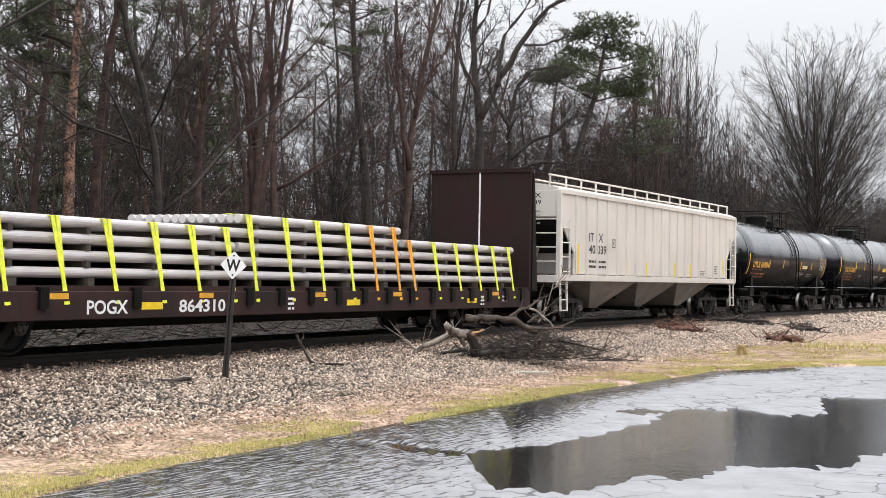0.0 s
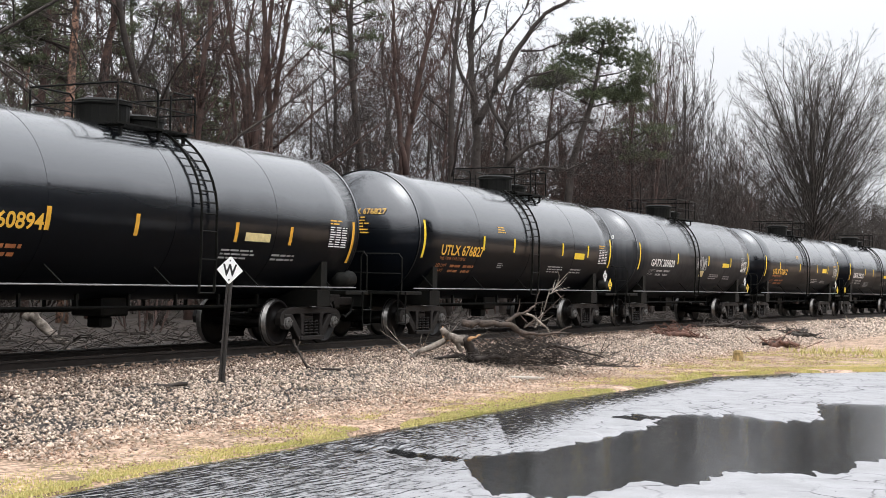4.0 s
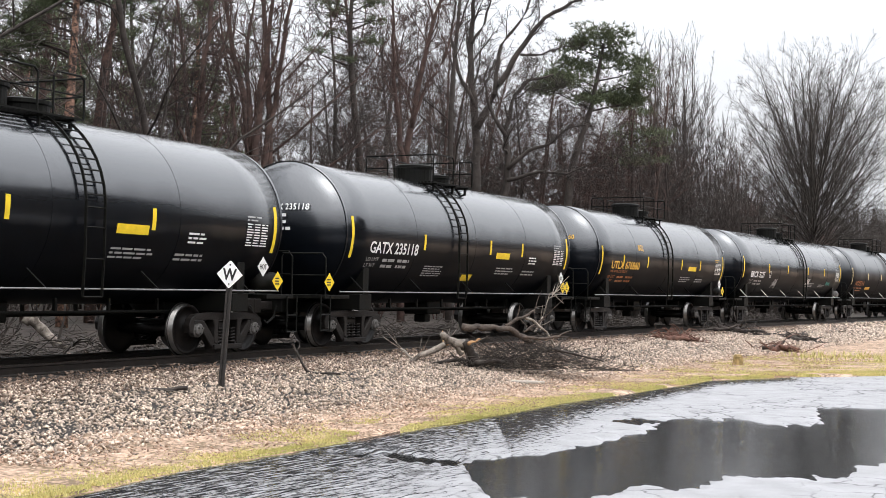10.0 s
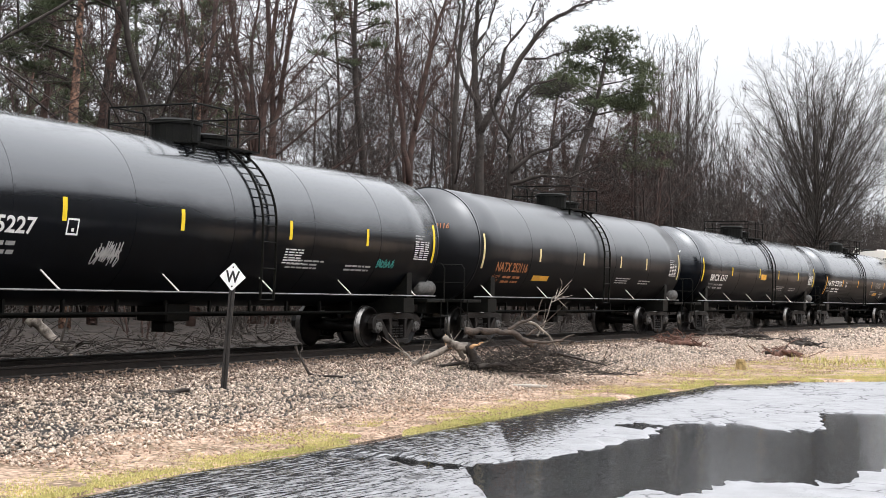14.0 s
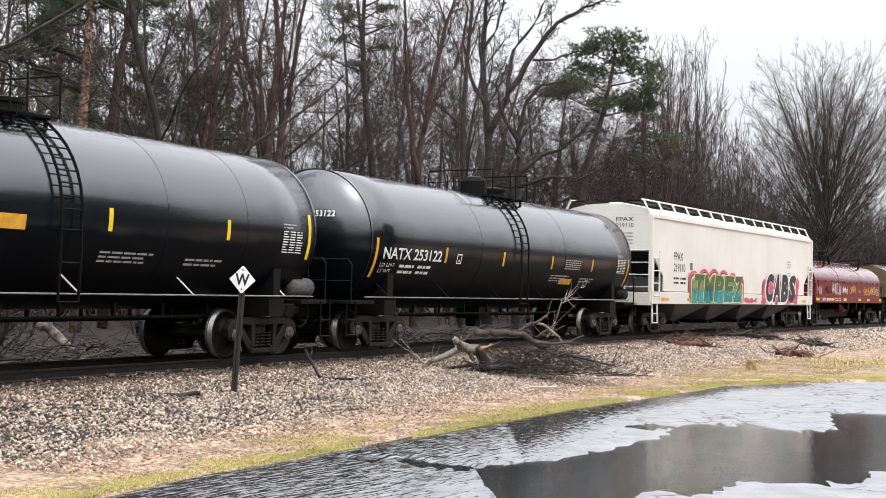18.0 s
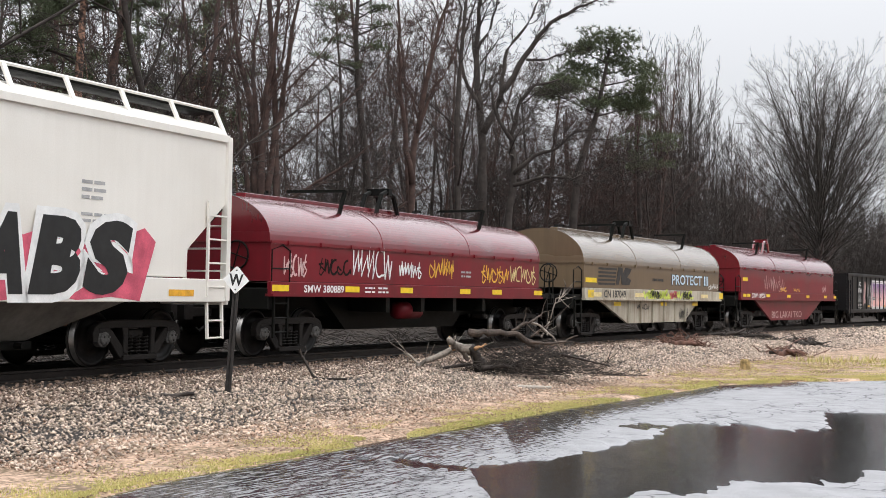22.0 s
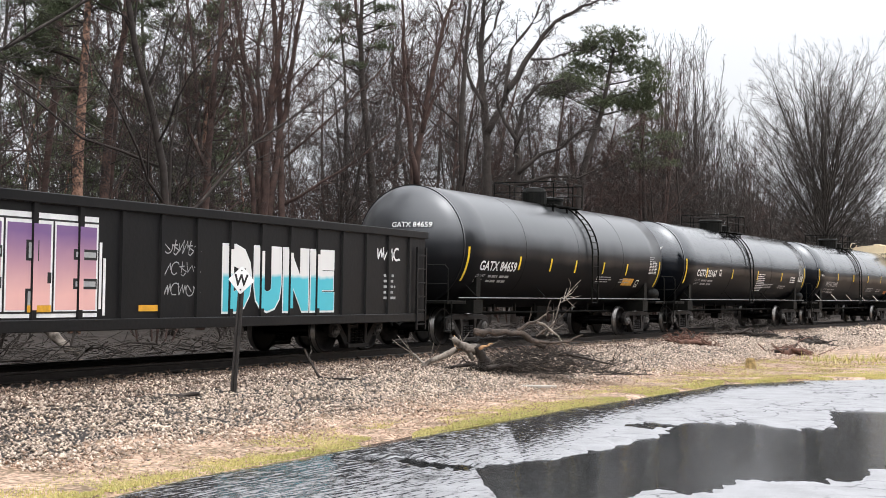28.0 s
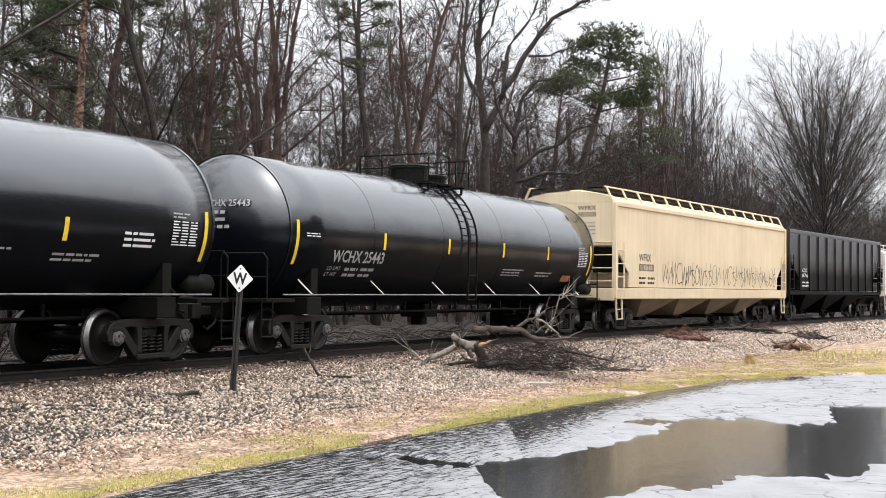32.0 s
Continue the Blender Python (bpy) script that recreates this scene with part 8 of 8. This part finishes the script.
drawn_wood("fallen_branch", "broken tree limb with splintered orange wood lying on the ballast", "branch", (0.55, 27.6, 0.26), [
    ("limb", PALEWOOD, 0.055, 0.060, [(-1.36, 0.10), (-1.32, 0.20), (-0.95, 0.37), (-0.56, 0.56)]),
    ("limb", PALEWOOD, 0.030, 0.020, [(-1.33, 0.20), (-1.50, 0.36), (-1.72, 0.48)]),
    ("broken_limb", PALEWOOD, 0.060, 0.115, [(-0.62, 0.84), (-0.50, 0.68), (-0.28, 0.60), (-0.10, 0.55)]),
    ("broken_limb", PALEWOOD, 0.085, 0.050, [(-0.36, 0.62), (-0.24, 0.48), (-0.16, 0.34)]),
    ("splinter", SPLIT, 0.050, 0.012, [(-0.56, 0.58), (-0.61, 0.74), (-0.62, 0.88)]),
    ("splinter", SPLIT, 0.030, 0.008, [(-0.50, 0.56), (-0.52, 0.68), (-0.56, 0.80)]),
    ("splinter", SPLIT, 0.045, 0.012, [(0.0, 0.60), (0.14, 0.68), (0.30, 0.74)]),
    ("burl", STICK, 0.09, 0.15, [(-0.08, 0.62), (0.0, 0.48), (0.12, 0.30), (0.16, 0.12)]),
    ("limb", STICK, 0.055, 0.04, [(0.18, 0.14), (0.45, 0.19), (0.70, 0.20), (0.96, 0.16)]),
    ("limb", STICK, 0.050, 0.035, [(-1.80, -0.06), (-1.55, 0.05), (-1.20, 0.04), (-0.75, 0.10), (-0.10, 0.20)]),
    ("main_limb", BROWNWOOD, 0.070, 0.065, [(-0.16, 1.02), (0.20, 1.01), (0.62, 0.99), (1.00, 0.98), (1.25, 0.82), (1.58, 0.66)]),
    ("limb", BROWNWOOD, 0.045, 0.022, [(0.92, 1.02), (1.18, 1.20), (1.40, 1.30), (1.64, 1.44)]),
    ("limb", PALEWOOD, 0.030, 0.018, [(1.36, 1.26), (1.56, 1.20), (1.90, 0.92), (2.15, 0.52), (2.42, 0.20)]),
    ("limb", PALEWOOD, 0.024, 0.014, [(1.62, 0.90), (1.78, 1.15), (1.90, 1.50), (2.0, 1.85)]),
    ("twig", PALEWOOD, 0.012, 0.006, [(1.98, 1.75), (2.1, 1.92), (2.20, 2.15)]),
    ("limb", BROWNWOOD, 0.040, 0.018, [(1.30, 0.80), (1.80, 0.76), (2.15, 0.82), (2.50, 0.98)]),
    ("limb", BROWNWOOD, 0.030, 0.014, [(1.35, 0.92), (1.60, 1.10), (1.80, 1.22)]),
    ("limb", STICK, 0.035, 0.015, [(2.1, 0.52), (2.6, 0.40), (3.3, 0.24)])], STICK, 3, extra=(850, -0.3, 2.9, 0.5, 0.9), scale=0.863, side_twigs=6)
drawn_wood("dead_stick", "crooked dead stick lying on the ballast", "branch", (-2.42, 23.6, 0.33), [
    ("stick", STICK, 0.025, 0.02, [(-0.24, 0.55), (-0.17, 0.40), (0.02, 0.08), (0.25, 0.03), (0.62, 0.05)]),
    ("twig", STICK, 0.012, 0.008, [(-0.17, 0.40), (-0.12, 0.52), (-0.14, 0.62)]),
    ("twig", STICK, 0.014, 0.008, [(-1.15, 0.02), (-0.6, -0.03), (-0.1, 0.0)])], STICK, 5, 0.05)
drawn_wood("dead_stick", "dark rotting stick lying on the ballast", "branch", (-4.1, 19.5, 0.35), [
    ("stick", STICK, 0.04, 0.03, [(-0.33, 0.02), (0.0, 0.0), (0.35, 0.04)]), ("twig", STICK, 0.012, 0.008, [(0.05, 0.0), (0.38, -0.03)])], STICK, 6, 0.05)
for x, y, z, n, w, seed, m in ((7.6, 42.6, 0.33, 130, 0.75, 1, PUNK), (10.83, 50, 0.40, 150, 1.5, 2, STICK), (13.6, 50, 0.14, 70, 0.6, 3, STICK), (11.05, 43, 0.06, 60, 0.6, 4, PUNK)):
    drawn_wood("brush_heap", "low heap of broken red-brown wood beside the track" if m is PUNK else "scattered dark broken limbs beside the track", "branches", (x, y, z), [
        ("log", m, 0.11, 0.07, [(-w * 0.55, 0.08), (0, 0.13), (w * 0.5, 0.08)]), ("log", STICK, 0.055, 0.04, [(-w, 0.10), (0, 0.20), (w * 0.3, 0.34)]),
        ("log", m, 0.07, 0.05, [(-w * 0.2, 0.22), (w * 0.3, 0.16), (w, 0.10)])], m, seed, 0.25, (n, -w * 1.1, w * 1.1, 0.26, 2.4), brush=m)
drawn_wood("pale_log", "pale splintered log beyond the rails", "log", (-8.9, 30.0, 0.42), [
    ("log", PALEWOOD, 0.16, 0.07, [(-0.55, 0.72), (-0.3, 0.5), (0.1, 0.2), (0.35, 0.0)]), ("limb", STICK, 0.03, 0.025, [(0.1, 0.0), (-0.25, 0.6), (-0.1, 1.0)]),
    ("limb", STICK, 0.03, 0.025, [(0.15, 0.0), (0.3, 0.6), (0.32, 1.1)])], PALEWOOD, 8, 0.1)
bm = bmesh.new()
lathe(bm, [(-0.02, 0.17), (0.1, 0.14), (0.24, 0.13), (0.30, 0.10)], "z", 9, (0, 0, 0))
stump = tagged(part("tree_stump", bm, mat("yellowed stump wood", (0.34, 0.24, 0.10), 0.85, var=0.5, scale=9, bump=0.6)), "small yellowed stump in the grass", "stump")
stump.location = (7.85, 35.0, 0.03)
bm = prism(bmesh.new(), [(-0.36, 0), (-0.1, -0.12), (0.3, -0.1), (0.38, 0.05), (0.1, 0.14), (-0.25, 0.1)], "z", 0, 0.05)
slab = tagged(part("stone_slab", bm, mat("flat pale stone", (0.42, 0.38, 0.33), 0.8, var=0.2, scale=4, bump=0.4), bevel=0.01), "flat pale slab of stone on the ballast", "stone")
slab.location = (1.68, 26.1, 0.09)


# ---- the whistle post ----
def whistle_post():
    ob = thing("whistle_sign", "white diamond sign with black letter on a leaning post", "sign")
    bm = bmesh.new()
    box(bm, -0.045, -0.012, -0.02, 0.02, -0.4, 1.95)
    box(bm, 0.012, 0.045, -0.02, 0.02, -0.4, 1.95)
    box(bm, -0.02, 0.02, 0.005, 0.02, -0.4, 1.95)
    part("post", bm, mat("dark rusted post", (0.025, 0.021, 0.019), 0.6, var=0.4, scale=9, bump=0.3), ob)
    d = 0.21
    bm = prism(bmesh.new(), [(-d, 1.76), (-0.012, 1.76 - d), (0.012, 1.76 - d), (d, 1.76), (0.012, 1.76 + d), (-0.012, 1.76 + d)], "y", -0.035, -0.025)
    plate = part("plate", bm, mat("white sign enamel", (0.92, 0.92, 0.90), 0.45, var=0.1, scale=6), ob)
    letters("letter", "W", -0.115, 0.115, 1.665, 1.855, flat_skin(-0.038), DARKTEXT, plate, "black letter", offset=0.03)
    bm = bmesh.new()
    for z in (1.61, 1.91):
        lathe(bm, [(-0.045, 0.013), (-0.036, 0.013)], "y", 8, (0, 0, z))
    part("bolt", bm, IRON, plate)
    ob.matrix_world = Matrix.Translation((-3.42, 20.6, 0.33)) @ Matrix.Rotation(radians(-8), 4, "Z") @ Matrix.Rotation(radians(3.4), 4, "Y")
    return ob


whistle_post()


# ---- motion of the train ----
LAG_T = [0, 1, 2, 3, 3.5, 5.5, 6, 7, 8, 9, 10, 11, 12, 13, 14, 15, 17, 20, 21, 22, 25, 26, 28, 29, 30, 31, 32]
LAG_S = [0, 0.10, -0.26, -0.03, 0, 0.1, 0.2, 0.25, 0.15, -0.16, 0.25, 0.08, 0.27, 0.16, 0.1, 0.05, 0, 0, -0.42, 0, 0, -0.1, -0.18, 0.08, -0.34, -0.10, -0.26]


def car_pose(mid, a, b, t):
    """A car rides with its two truck centres on the line of the track; the train's pace wavers a little."""
    s = mid - SPEED * t + float(np.interp(t, LAG_T, LAG_S))
    s -= 0.0010 * min(0.0, max(s, -30)) ** 2
    xa, ya, _ = line(s + a)
    xb, yb, _ = line(s + b)
    h = math.atan2(yb - ya, xb - xa)
    k = -a / (b - a)
    return Matrix.Translation((xa + (xb - xa) * k, ya + (yb - ya) * k, RAIL_Z)) @ Matrix.Rotation(h, 4, "Z")


def motions():
    # wheels roll without slipping, in steps well under a quarter turn; all of them share two sets of keys
    rate = SPEED / 0.457
    for wheelset, x, others in WHEELS:
        walk(wheelset, [(k / 15, Matrix.Translation((x, 0, 0.457)) @ Matrix.Rotation(-rate * k / 15, 4, "Y")) for k in range(0, 15 * 32 + 1)])
        for ob in others:
            keys = ob.animation_data_create()
            ob.rotation_mode = "QUATERNION"
            keys.action = wheelset.animation_data.action
            keys.action_slot = wheelset.animation_data.action_slot
    for car, mid, a, b in CARS:
        walk(car, [(t, car_pose(mid, a, b, t)) for t in range(0, 33)])


motions()
